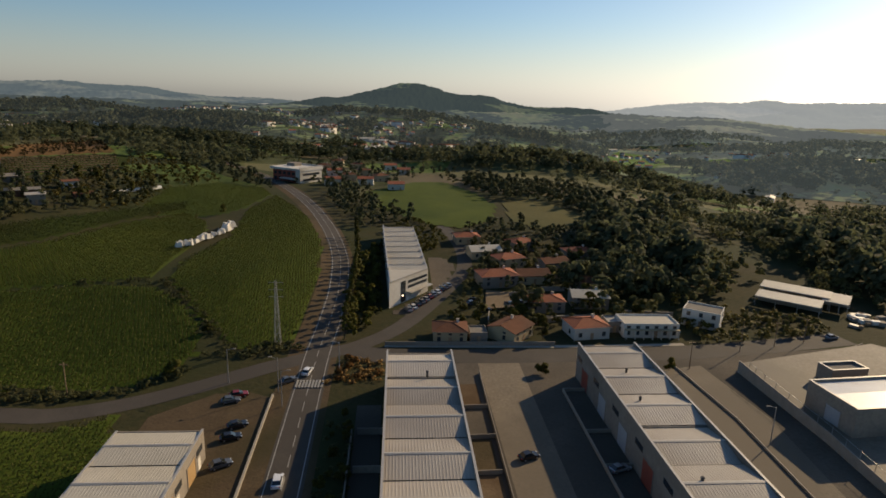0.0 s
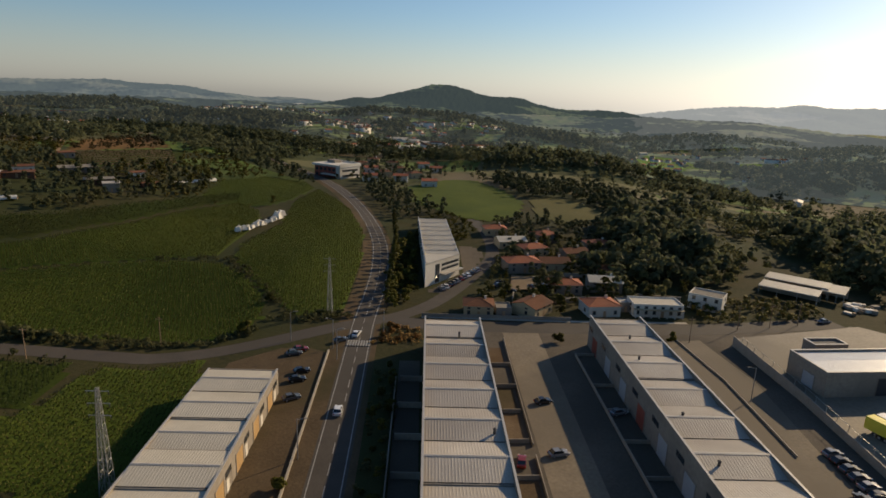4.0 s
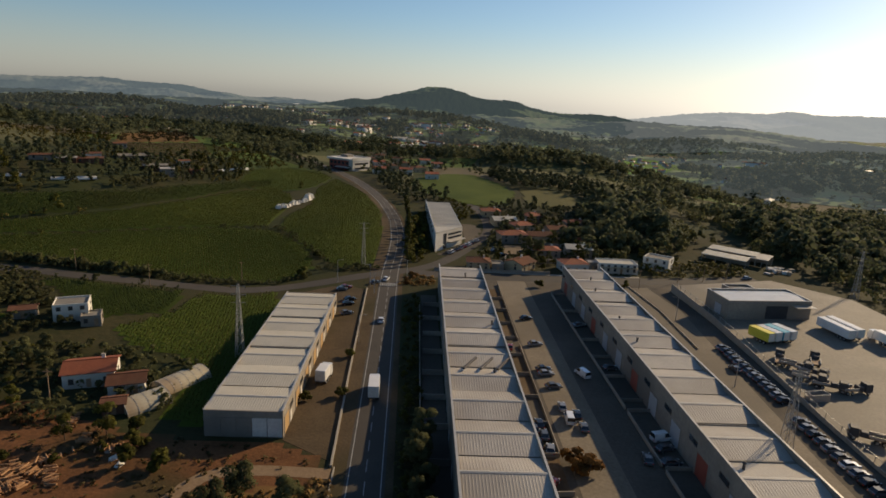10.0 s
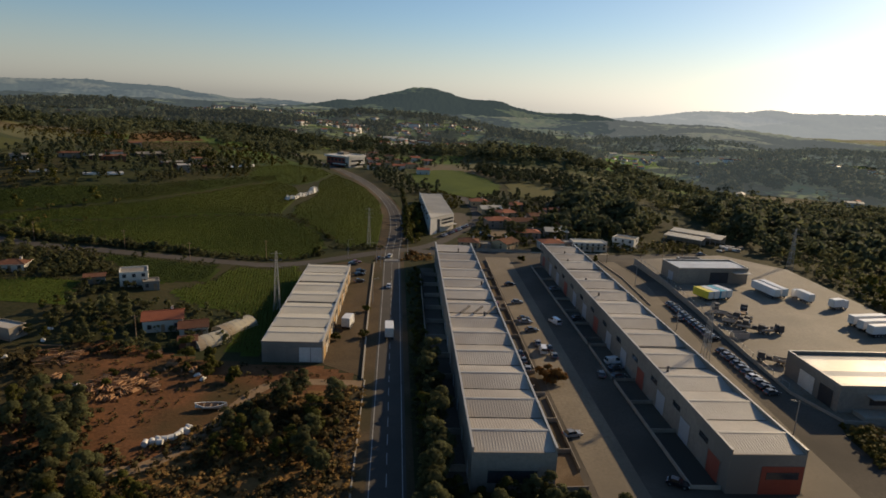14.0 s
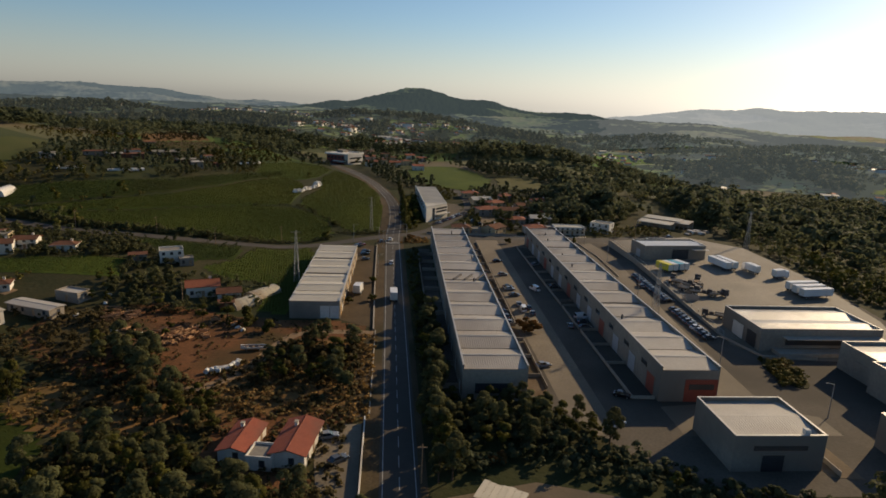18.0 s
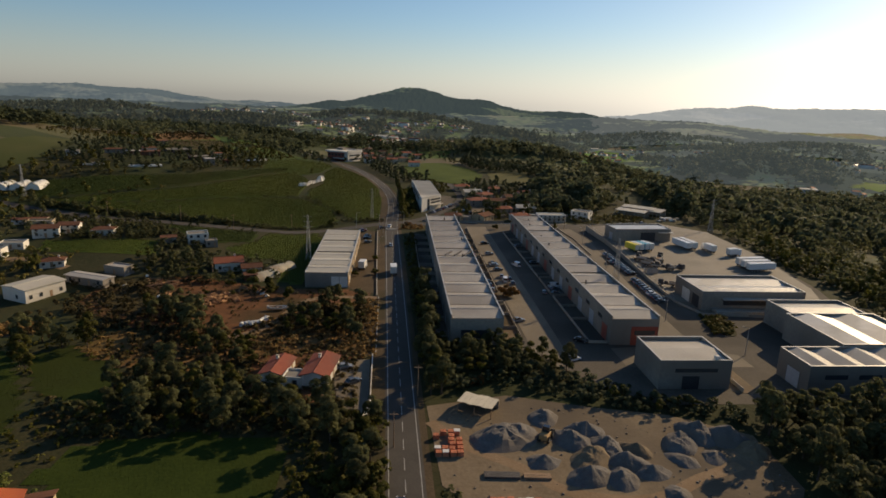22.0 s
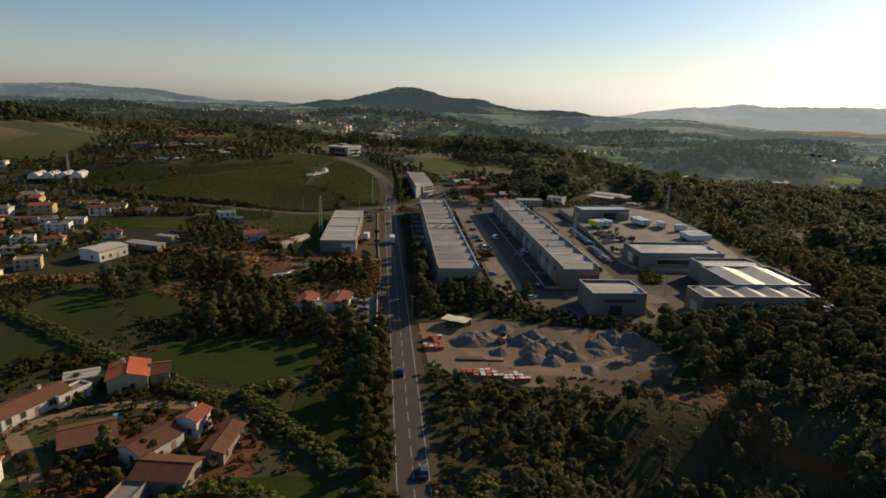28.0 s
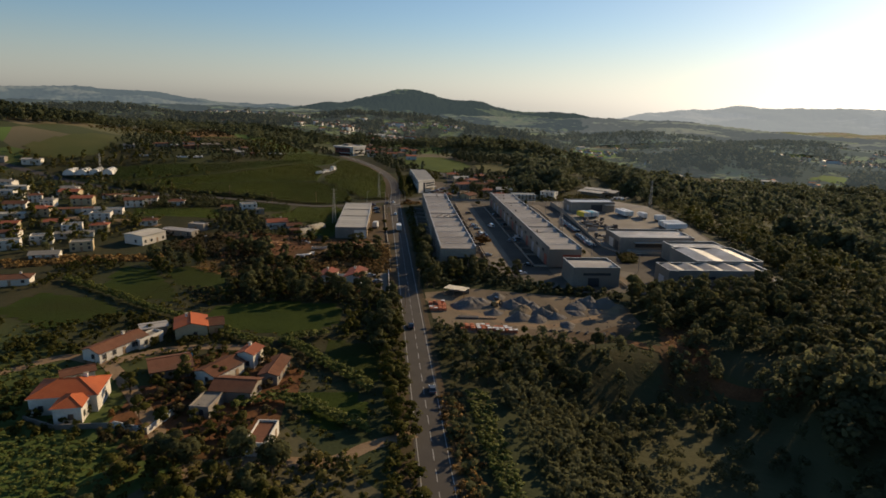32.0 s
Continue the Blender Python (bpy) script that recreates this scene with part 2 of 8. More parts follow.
# dark_leaves lightened, the veil of haze over the valley put into the colour
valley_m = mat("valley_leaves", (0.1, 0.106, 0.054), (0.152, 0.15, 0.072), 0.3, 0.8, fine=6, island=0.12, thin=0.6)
# the same leaves darkened, mostly for woods away from the sun
wood_dim_m = mat("dimmed_wood_leaves", (0.045, 0.056, 0.028), (0.078, 0.086, 0.042), 0.012, 0.8, fine=5, island=0.12, space="World", thin=0.4)
# bearings of each sector and its painted haze glow, stronger towards the sun
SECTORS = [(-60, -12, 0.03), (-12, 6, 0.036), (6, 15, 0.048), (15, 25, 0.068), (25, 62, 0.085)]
# far leaves emit a little, for the haze that lies before them
far_leaves = [mat("haze_glow_leaves", (0.06, 0.07, 0.045), (0.1, 0.108, 0.066), 0.008, 0.9, fine=5, island=0.12, space="World", thin=0.4, glow=(0.75 * g, 0.86 * g, 0.84 * g)) for _, _, g in SECTORS]
beet_m = mat("low_crop_leaves", (0.03, 0.045, 0.012), (0.056, 0.068, 0.02), 0.05, 0.75, fine=8, island=0.3, space="World", thin=0.25)
corn_m = mat("maize_leaves", (0.058, 0.068, 0.014), (0.089, 0.091, 0.021), 0.05, 0.7, fine=8, island=0.2, space="World", thin=0.3, c=(0.07, 0.075, 0.017))
vine_m = mat("vine_leaves", (0.078, 0.096, 0.02), (0.13, 0.132, 0.034), 0.1, 0.7, fine=8, island=0.3, space="World", thin=0.3)
drygrass_m = mat("dry_grass", (0.16, 0.0975, 0.035), (0.24, 0.15, 0.056), 0.1, 0.9, fine=8, island=0.3, space="World", thin=0.25)


def patchwork(m, size, near, far, tones):
    """Lays a patchwork of small fields over a ground material, away from the middle of the place."""
    n, l = m.node_tree.nodes, m.node_tree.links
    p = n["Principled BSDF"]
    before = p.inputs["Base Color"].links[0].from_socket
    pos, cells, dist, fade, ramp, mix = n.new("ShaderNodeNewGeometry"), n.new("ShaderNodeTexVoronoi"), n.new("ShaderNodeVectorMath"), n.new("ShaderNodeMapRange"), n.new("ShaderNodeValToRGB"), n.new("ShaderNodeMix")
    cells.inputs["Scale"].default_value = 1.0 / size
    dist.operation = "LENGTH"
    fade.inputs["From Min"].default_value, fade.inputs["From Max"].default_value = near, far
    fade.inputs["To Max"].default_value = 0.85
    ramp.color_ramp.interpolation = "CONSTANT"
    for k, tone in enumerate(tones):
        e = ramp.color_ramp.elements[k] if k < 2 else ramp.color_ramp.elements.new(k / len(tones))
        e.position, e.color = k / len(tones), (*tone, 1)
    mix.data_type = "RGBA"
    l.new(pos.outputs["Position"], cells.inputs["Vector"]), l.new(pos.outputs["Position"], dist.inputs[0])
    l.new(dist.outputs["Value"], fade.inputs["Value"]), l.new(cells.outputs["Color"], ramp.inputs["Fac"])
    l.new(fade.outputs[0], mix.inputs["Factor"]), l.new(before, mix.inputs["A"]), l.new(ramp.outputs["Color"], mix.inputs["B"])
    l.new(mix.outputs["Result"], p.inputs["Base Color"])


patchwork(ground_m, 62.0, 240.0, 340.0, [(0.075, 0.115, 0.03), (0.05, 0.06, 0.026), (0.13, 0.125, 0.06), (0.1, 0.15, 0.035), (0.06, 0.072, 0.03), (0.15, 0.125, 0.075), (0.085, 0.1, 0.04)])

# ---- kit ----
class Kit:
    """Collects vertices and faces of one mesh."""

    def __init__(self):
        self.v, self.f = [], []

    def poly(self, *pts):
        i = len(self.v)
        self.v += [tuple(p) for p in pts]
        self.f.append(tuple(range(i, i + len(pts))))
        return self

    def hexa(self, low, high):
        """Two rings of equal length, joined and closed."""
        i, n = len(self.v), len(low)
        self.v += [tuple(p) for p in low] + [tuple(p) for p in high]
        self.f.append(tuple(range(i + n - 1, i - 1, -1)))
        self.f.append(tuple(range(i + n, i + 2 * n)))
        self.f += [(i + k, i + (k + 1) % n, i + n + (k + 1) % n, i + n + k) for k in range(n)]
        return self

    def box(self, x0, y0, z0, x1, y1, z1, bev=0.0):
        ring = lambda z, b: [(x0 + b, y0 + b, z), (x1 - b, y0 + b, z), (x1 - b, y1 - b, z), (x0 + b, y1 - b, z)]  # noqa: E731
        if bev:
            self.hexa(ring(z0, 0), ring(z1 - bev, 0))
            return self.hexa(ring(z1 - bev, 0), ring(z1, bev))
        return self.hexa(ring(z0, 0), ring(z1, 0))

    def prism(self, pts, z0, z1):
        return self.hexa([(x, y, z0) for x, y in pts], [(x, y, z1) for x, y in pts])

    def tube(self, p, q, r, r2=None, n=6):
        p, q = Vector(p), Vector(q)
        a = (q - p).normalized()
        u = a.cross(Vector((0, 0, 1)) if abs(a.z) < 0.9 else Vector((1, 0, 0))).normalized()
        w = a.cross(u)
        ring = lambda c, s: [c + (u * math.cos(6.2832 * k / n) + w * math.sin(6.2832 * k / n)) * s for k in range(n)]  # noqa: E731
        return self.hexa(ring(p, r), ring(q, r if r2 is None else r2))

    def along_x(self, prof, x0, x1):
        """A profile of (y, z) pairs pushed along x."""
        return self.hexa([(x0, y, z) for y, z in prof], [(x1, y, z) for y, z in prof])

    def mesh(self, name):
        me = bpy.data.meshes.new(name)
        me.from_pydata(self.v, [], self.f)
        bm = bmesh.new()
        bm.from_mesh(me)
        bmesh.ops.recalc_face_normals(bm, faces=bm.faces)
        bm.to_mesh(me)
        bm.free()
        return me


def part(name, kit, material, parent, label="", smooth=False):
    me = kit.mesh(name) if isinstance(kit, Kit) else kit
    if not me.materials:
        me.materials.append(material)
    if smooth:
        me.polygons.foreach_set("use_smooth", [True] * len(me.polygons))
    ob = new(name, me)
    ob.parent = parent
    return tagged(ob, label)


def thing(name, m, label, category, group=""):
    ob = new(name)
    ob.empty_display_size = 0.5
    ob.matrix_basis = m
    return tagged(ob, label, category, group)


def flat(name, kit, material, kind="structure", label="", category=""):
    ob = part(name, kit, material, None, label)
    return tagged(ob, label, category, "", kind)


def sm(v, a, b):
    t = np.clip((np.asarray(v, float) - a) / (b - a), 0, 1)
    return t * t * (3 - 2 * t)


RISES = [(170, 500, 120, 40, 12), (610, 710, 150, 55, 20), (330, 1130, 170, 70, 18), (1000, 1250, 260, 90, 26), (-420, 1150, 240, 80, 10), (40, 1500, 260, 90, 20), (760, 1650, 300, 90, 26), (-900, 1500, 300, 120, 16)]


def ter(x, y):
    """Height of the ground."""
    x, y = np.asarray(x, float), np.asarray(y, float)
    z = 7 * sm(y, 0, 90) * sm(-x, -10, 40) + 15 * sm(-x, 70, 210) * sm(y, -20, 150) + 4 * sm(y, 40, 200) * (1 - sm(-x, -10, 40))
    z = z - 34 * sm(x, 160, 470) - 9 * sm(x, 90, 240) * sm(y, 110, 300) - 13 * sm(-x, 100, 250) * sm(y, 430, 720)
    # hollow added so that the valley floor falls into shade
    z = z - 10 * sm(x, 20, 46) * sm(-y, 243, 268) * (1 - sm(x, 78, 105))
    z = z + 29 * np.exp(-(((x + 430) / 150) ** 2) - ((y - 180) / 190) ** 2)
    z = z + 5.6 * sm(-x, 40, 130) * sm(y, -120, -40) * (1 - 0.6 * sm(y, 0, 80))
    for cx, cy, rx, ry, h in RISES:
        z = z + h * np.exp(-(((x - cx) / rx) ** 2) - ((y - cy) / ry) ** 2)
    far = sm(np.hypot(x, y + 200), 450, 1200)
    z = z + far * (9 * np.sin(x / 170 + 1.1) * np.cos(y / 230) + 6 * np.sin((x + y) / 95) - 8)
    return z


def tz(x, y):
    return float(ter(x, y))


YARD = [(104.5, 14), (150, 26), (170, 4), (171, -45), (163, -95), (156, -112), (104, -112), (99.0, -112), (100.5, -85), (103.0, -50), (104.8, -20)]


def gz(x, y):
    """Height of the ground or of the raised truck yard."""
    on = y > -112 and bool(inside(YARD, np.array(x), np.array(y)))
    return 0.06 + 0.0195 * (y + 112) if on else tz(x, y)


def inside(pts, x, y):
    """Which of the places lie in the polygon."""
    r = np.zeros(np.shape(x), bool)
    n = len(pts)
    for k in range(n):
        (xa, ya), (xb, yb) = pts[k], pts[(k + 1) % n]
        if ya != yb:
            r ^= ((ya > y) != (yb > y)) & (x < (xb - xa) * (y - ya) / (yb - ya) + xa)
    return r


def array_mesh(name, verts, faces):
    """A mesh from arrays of vertices and of quads."""
    me = bpy.data.meshes.new(name)
    me.vertices.add(len(verts)), me.loops.add(faces.size), me.polygons.add(len(faces))
    me.vertices.foreach_set("co", np.ascontiguousarray(verts, np.float32).ravel())
    me.loops.foreach_set("vertex_index", np.ascontiguousarray(faces, np.int32).ravel())
    me.polygons.foreach_set("loop_start", np.arange(0, faces.size, faces.shape[1], dtype=np.int32))
    me.update(calc_edges=True)
    return me


def sheet(name, xs, ys, lift, material, keep=None, kind="structure", label="", category=""):
    """A sheet on the ground over a grid; keep: a polygon that it fills."""
    gx, gy = np.meshgrid(xs, ys)
    v = np.stack([gx, gy, ter(gx, gy) + lift], -1).reshape(-1, 3)
    w = len(xs)
    i, j = np.meshgrid(np.arange(w - 1), np.arange(len(ys) - 1))
    a = (j * w + i).ravel()
    f = np.stack([a, a + 1, a + w + 1, a + w], -1)
    if keep:
        f = f[inside(keep, v[f][:, :, 0].mean(1), v[f][:, :, 1].mean(1))]
        used, inv = np.unique(f, return_inverse=True)
        v, f = v[used], inv.reshape(f.shape)
    me = array_mesh(name, v, f)
    me.polygons.foreach_set("use_smooth", [True] * len(f))
    ob = part(name, me, material, None)
    return tagged(ob, label, category, "", kind)


def patch(name, pts, lift, material, label="", step=2.5, category=""):
    x, y = zip(*pts)
    return sheet(name, np.arange(min(x), max(x) + step, step), np.arange(min(y), max(y) + step, step), lift, material, pts, "structure", label, category)


def pad(name, pts, z, material, label="", category=""):
    """A flat paved area with its edge thickness."""
    return flat(name, Kit().prism(pts, z - 0.25, z), material, "structure", label, category)


def smooth_line(pts, step=3.0):
    """A smooth curve through the points."""
    p = np.array([pts[0], *pts, pts[-1]], float)
    out = []
    for k in range(1, len(p) - 2):
        n = max(2, int(np.hypot(*(p[k + 1] - p[k])) / step))
        for s in np.arange(n) / n:
            out.append(0.5 * (2 * p[k] + (p[k + 1] - p[k - 1]) * s + (2 * p[k - 1] - 5 * p[k] + 4 * p[k + 1] - p[k + 2]) * s * s + (3 * p[k] - p[k - 1] - 3 * p[k + 1] + p[k + 2]) * s**3))
    return np.array([*out, p[-2]])


def ribbon(name, pts, a, b, lift, material, label="", dash=None, raw=False, category="", height=0.0):
    """A band along a line, from a to b metres to its right; dash: (on, off); height: a solid wall or kerb."""
    c = np.array(pts, float) if raw else smooth_line(pts)
    d = np.gradient(c, axis=0)
    d /= np.linalg.norm(d, axis=1)[:, None]
    nrm = np.stack([d[:, 1], -d[:, 0]], -1)
    run = np.r_[0, np.cumsum(np.hypot(*np.diff(c, axis=0).T))]
    k, cols = Kit(), max(1, int((b - a) / 2.5)) if not height else 1
    rows = []
    if dash:
        s = 0.0
        while s + dash[0] < run[-1]:
            q = [np.array([np.interp(u, run, w[:, n]) for w, n in ((c, 0), (c, 1), (nrm, 0), (nrm, 1))]) for u in (s, s + dash[0])]
            rows.append([[(u[0] + u[2] * o, u[1] + u[3] * o) for o in (a, b)] for u in q])
            s += sum(dash)
        for (p0, p1), (p2, p3) in rows:
            k.poly(*[(x, y, tz(x, y) + lift) for x, y in (p0, p1, p3, p2)])
    else:
        grid = [[tuple(c[i] + nrm[i] * (a + (b - a) * j / cols)) for j in range(cols + 1)] for i in range(len(c))]
        for i in range(len(c) - 1):
            for j in range(cols):
                q = [grid[i][j], grid[i][j + 1], grid[i + 1][j + 1], grid[i + 1][j]]
                if height:
                    k.hexa([(x, y, tz(x, y) - 0.3) for x, y in q], [(x, y, tz(x, y) + height) for x, y in q])
                else:
                    k.poly(*[(x, y, tz(x, y) + lift) for x, y in q])
    return flat(name, k, material, "structure", label, category)

# ---- ground, roads and paving ----
def axis(lo, hi, a, b, step):
    """Even steps from a to b, widening outwards to lo and hi."""
    mid = list(np.arange(a, b + 0.1, step))
    s, up = step, [mid[-1]]
    while up[-1] < hi:
        s *= 1.065
        up.append(up[-1] + s)
    s, down = step, [mid[0]]
    while down[-1] > lo:
        s *= 1.065
        down.append(down[-1] - s)
    return np.array(down[:0:-1] + mid + up[1:])


sheet("ground", axis(-3300, 3300, -300, 300, 5.0), axis(-1500, 3300, -340, 420, 5.0), 0.0, ground_m, label="rough ground of scrub, dry grass and soil", category="ground")

ROAD = [(4.5, -480), (3.6, -430), (1.1, -310), (0.1, -260), (-2.3, -140), (-4.4, -40), (-5.6, 20), (-4.9, 50), (-5.2, 82), (-9.0, 122), (-20.5, 173), (-40.5, 237), (-65, 296), (-96, 345), (-142, 382), (-200, 400)]
ribbon("road", ROAD, -3.7, 3.7, 0.06, asphalt_m, "grey asphalt country road, two lanes", category="road")
ribbon("verge", ROAD, 3.7, 5.2, 0.045, verge_m, "sandy roadside verge", category="verge")
ribbon("verge", ROAD, -7.6, -3.7, 0.045, verge_m, "sandy roadside verge with worn edge", category="verge")
for off in (-3.1, 3.0):
    ribbon("edge_line", ROAD, off - 0.09, off + 0.09, 0.075, line_m, "white painted edge line", category="road marking")
ribbon("centre_line", ROAD, -0.08, 0.08, 0.075, line_m, "dashed white centre line", (4.0, 3.0), category="road marking")
zebra = Kit()
for k in range(9):
    x = -8.6 + 0.75 * k
    zebra.box(x, 6.6, tz(x, 8) + 0.05, x + 0.42, 10.4, tz(x, 8) + 0.3)
flat("zebra_crossing", zebra, line_m, "structure", "worn white zebra crossing stripes", "road marking")
CROSS = [(-330, 62), (-270, 42), (-224, 22), (-197, 11), (-170, 2.5), (-146, -5), (-126, -8), (-105, -9.5), (-81, -7.5), (-63, -6.5), (-57, -6), (-45, -1), (-30, 8), (-16, 18), (-5, 25), (6, 33), (18, 49), (34, 84), (42, 107), (43, 142), (36, 185), (20, 240)]
ribbon("side_road", CROSS, -3.0, 3.0, 0.055, asphalt_m, "worn grey side road", category="road")
ribbon("street", [(3, 27), (20, 25), (60, 25), (100, 27), (150, 36)], -4.5, 4.5, 0.05, asphalt_m, "grey street in front of houses", category="road")
ribbon("pavement", [(12, 31.5), (60, 30.8), (98, 32)], -0.9, 0.9, 0.14, kerb_m, "narrow stone pavement", category="pavement")

pad("yard_floor", [(28.2, 20), (104, 24), (150, 30), (172, 5), (174, -45), (166, -95), (158, -120), (156, -186), (96, -193), (84, -189), (60, -189), (46, -176), (36, -158), (28.2, -153)], 0.03, old_asphalt_m, "worn asphalt of an industrial estate", "pavement")
pad("street_lit", [(36.6, 20), (47.5, 20), (46.0, -165), (41.0, -168), (36.4, -157)], 0.05, conc_m, "dusty pale concrete street", "pavement")
yk = Kit().hexa([(x, y, -0.4) for x, y in YARD], [(x, y, 0.06 + 0.0195 * (y + 112)) for x, y in YARD])
flat("truck_yard", yk, yard_m, "structure", "pale concrete truck yard on a raised terrace", "pavement")
pad("hall_apron", [(104, -112.02), (156, -112.02), (152, -130), (104, -127), (98.5, -116), (99, -112.02)], 0.056, conc_m, "pale concrete apron round a hall", "pavement")
pad("estate_road", [(75.3, 12), (87, 16), (96, 18), (98.5, -10), (93, -60), (89, -100), (86, -155), (96, -160), (96, -168), (60, -168), (60, -155), (75.3, -153)], 0.048, conc_m, "pale concrete estate road", "pavement")
pad("workshop_yard", [(-20.6, -99), (-10.2, -106), (-12.6, 2), (-23, 7), (-37, -6), (-37, -21), (-20.6, -21)], 0.05, verge_m, "brownish paved yard beside a workshop row", "pavement")
ribbon("kerb", [(-9.6, -108), (-11.2, -60), (-12.9, 3)], -0.2, 0.2, 0, kerb_m, "low stone wall along the road", height=0.6, category="kerb")
ribbon("kerb", [(-8.2, -160), (-9.0, -108)], -0.15, 0.15, 0, kerb_m, "low stone kerb", height=0.25, category="kerb")
patch("clearing", [(-108, -96), (-78, -88), (-52, -98), (-20, -101), (-11, -106), (-11, -114), (-33, -116), (-39, -140), (-58, -152), (-90, -134), (-108, -118)], 0.05, soil_m, "bare reddish soil clearing", 2.0, "soil")
ribbon("dirt_track", [(-9.5, -110), (-24, -109.5), (-32, -112), (-36.5, -122), (-40, -134), (-48, -146), (-60, -147)], -1.6, 1.6, 0.1, path_m, "pale dirt track", category="track")
patch("dry_scrubland", [(-13, -113), (-33, -117.5), (-39.5, -134), (-47, -147), (-56, -154), (-84, -142), (-92, -160), (-60, -172), (-41, -161), (-13.5, -159)], 0.054, rust_m, "rusty dry grass and soil between bushes", 2.0, "soil")
patch("dry_verge", [(-12, -112), (-9.2, -112), (-8.8, -160), (-13, -160)], 0.06, verge_m, "dry grass strip beside the road", 1.5, "verge")
pad("quarry_floor", [(4.5, -189), (6, -219), (14, -229), (30, -233), (49, -239), (62, -236), (73, -220), (75, -203), (60, -194), (43, -190), (24, -184)], 0.06, dust_m, "pale dusty floor of a builders yard", "yard")
ribbon("dirt_track", [(60, -236), (76, -247), (82, -256), (95, -266), (120, -278)], -2.2, 2.2, 0.1, soil_m, "dirt track under trees", category="track")
patch("soil_bank", [(80, -222), (92, -222), (80, -262), (64, -262)], 0.09, soil_m, "bare orange soil bank", 1.5, "soil")
pad("house_yard", [(-17.8, -163), (-9.6, -163), (-8.8, -191), (-12, -194), (-16, -188), (-18, -176)], 0.07, conc_m, "pale paved house yard", "pavement")
ribbon("lane", [(-120, -262), (-105, -256), (-94, -246.5), (-82, -250), (-72, -243), (-60, -240), (-48, -241)], -1.9, 1.9, 0.07, path_m, "village lane", category="track")
ribbon("lane", [(-82, -250), (-74, -260), (-67, -270), (-58, -283), (-54, -290)], -1.8, 1.8, 0.075, path_m, "village lane", category="track")
ribbon("dirt_track", [(-2.6, -288), (-13, -293), (-20, -298), (-37, -297), (-50, -303)], -1.7, 1.7, 0.08, path_m, "dirt track", category="track")

patch("village_ground", [(-66, -250), (-56, -244), (-40, -246), (-30, -256), (-29, -262), (-36, -296), (-58, -296), (-68, -280)], 0.055, soil_m, "bare brown earth between village houses", 2.0, "soil")
patch("house_ground", [(-40, -160), (-20, -156), (-11, -160), (-11, -164), (-18.5, -164), (-19, -180), (-16, -190), (-24, -186), (-40, -180)], 0.056, soil_m, "bare reddish earth round a house", 1.5, "soil")
pad("quarry_edge", [(34, -226), (46, -229), (56, -230), (68, -222), (72, -212), (75, -206), (74, -222), (62, -237), (49, -240), (36, -236)], 0.085, yardsoil_m, "brown churned earth at a yard edge", "soil")
ribbon("wheel_track", [(5, -196), (12, -206), (22, -214), (30, -222), (44, -224), (56, -218), (66, -214)], -1.4, 1.4, 0.075, path_m, "worn wheel track across a yard", category="track")
patch("dry_meadow", [(-285, 84), (-272, 165), (-252, 172), (-238, 150), (-231, 80), (-246, 66), (-268, 66)], 0.3, dry_m, "yellowing meadow on a slope", 4.0, "meadow")
patch("dirt_strip", [(-168, -149), (-150, -141.5), (-107, -137), (-106, -146), (-143, -154), (-161, -160)], 0.06, verge_m, "bare brown dirt strip with dry grass", 2.0, "soil")
ribbon("lane", [(-262, 16), (-224, -20.6), (-194, -55), (-169, -77), (-149, -76), (-128, -84)], -2.2, 2.2, 0.07, path_m, "village street", category="track")
pad("gravel_lot", [(44.3, 60.4), (55, 62), (58, 77), (47, 80)], 0.95, dust_m, "sandy lot", "yard")
patch("car_park", [(14, 58), (19, 54.5), (32, 86), (39, 108), (34, 120), (27.4, 120), (27.4, 79)], 0.1, old_asphalt_m, "asphalt car park", 2.0, "pavement")
ribbon("dark_court", [(-0.2, -150), (-1.0, -100), (-2.0, -2)], 8.6, 14.0, 0.045, old_asphalt_m, "narrow paved court beside a warehouse", category="pavement")

patch("terrace_soil", [(-212, 226), (-186, 300), (-172, 320), (-152, 258), (-176, 192), (-196, 200)], 0.12, sward_m, "dark grassy terraced slope", 3.0, "slope")
patch("dry_slope", [(-248, 322), (-232, 400), (-184, 322), (-188, 304), (-214, 236)], 0.14, rust_m, "rust-coloured dry grass slope", 4.0, "slope")
for k in range(7):
    f = k / 6
    a_, b_ = (-181 - 27 * f, 196 + 33 * f), (-154 - 24 * f, 258 + 50 * f)
    ribbon("terrace_wall", [a_, ((a_[0] + b_[0]) / 2 + 2, (a_[1] + b_[1]) / 2), b_], -0.4, 0.4, 0, bark_m, "low dark dry-stone terrace wall", height=0.7, category="wall")
ribbon("dirt_track", [(-205, 205), (-214, 226), (-232, 262), (-262, 320)], -1.8, 1.8, 0.2, path_m, "pale dirt track climbing a slope", category="track")


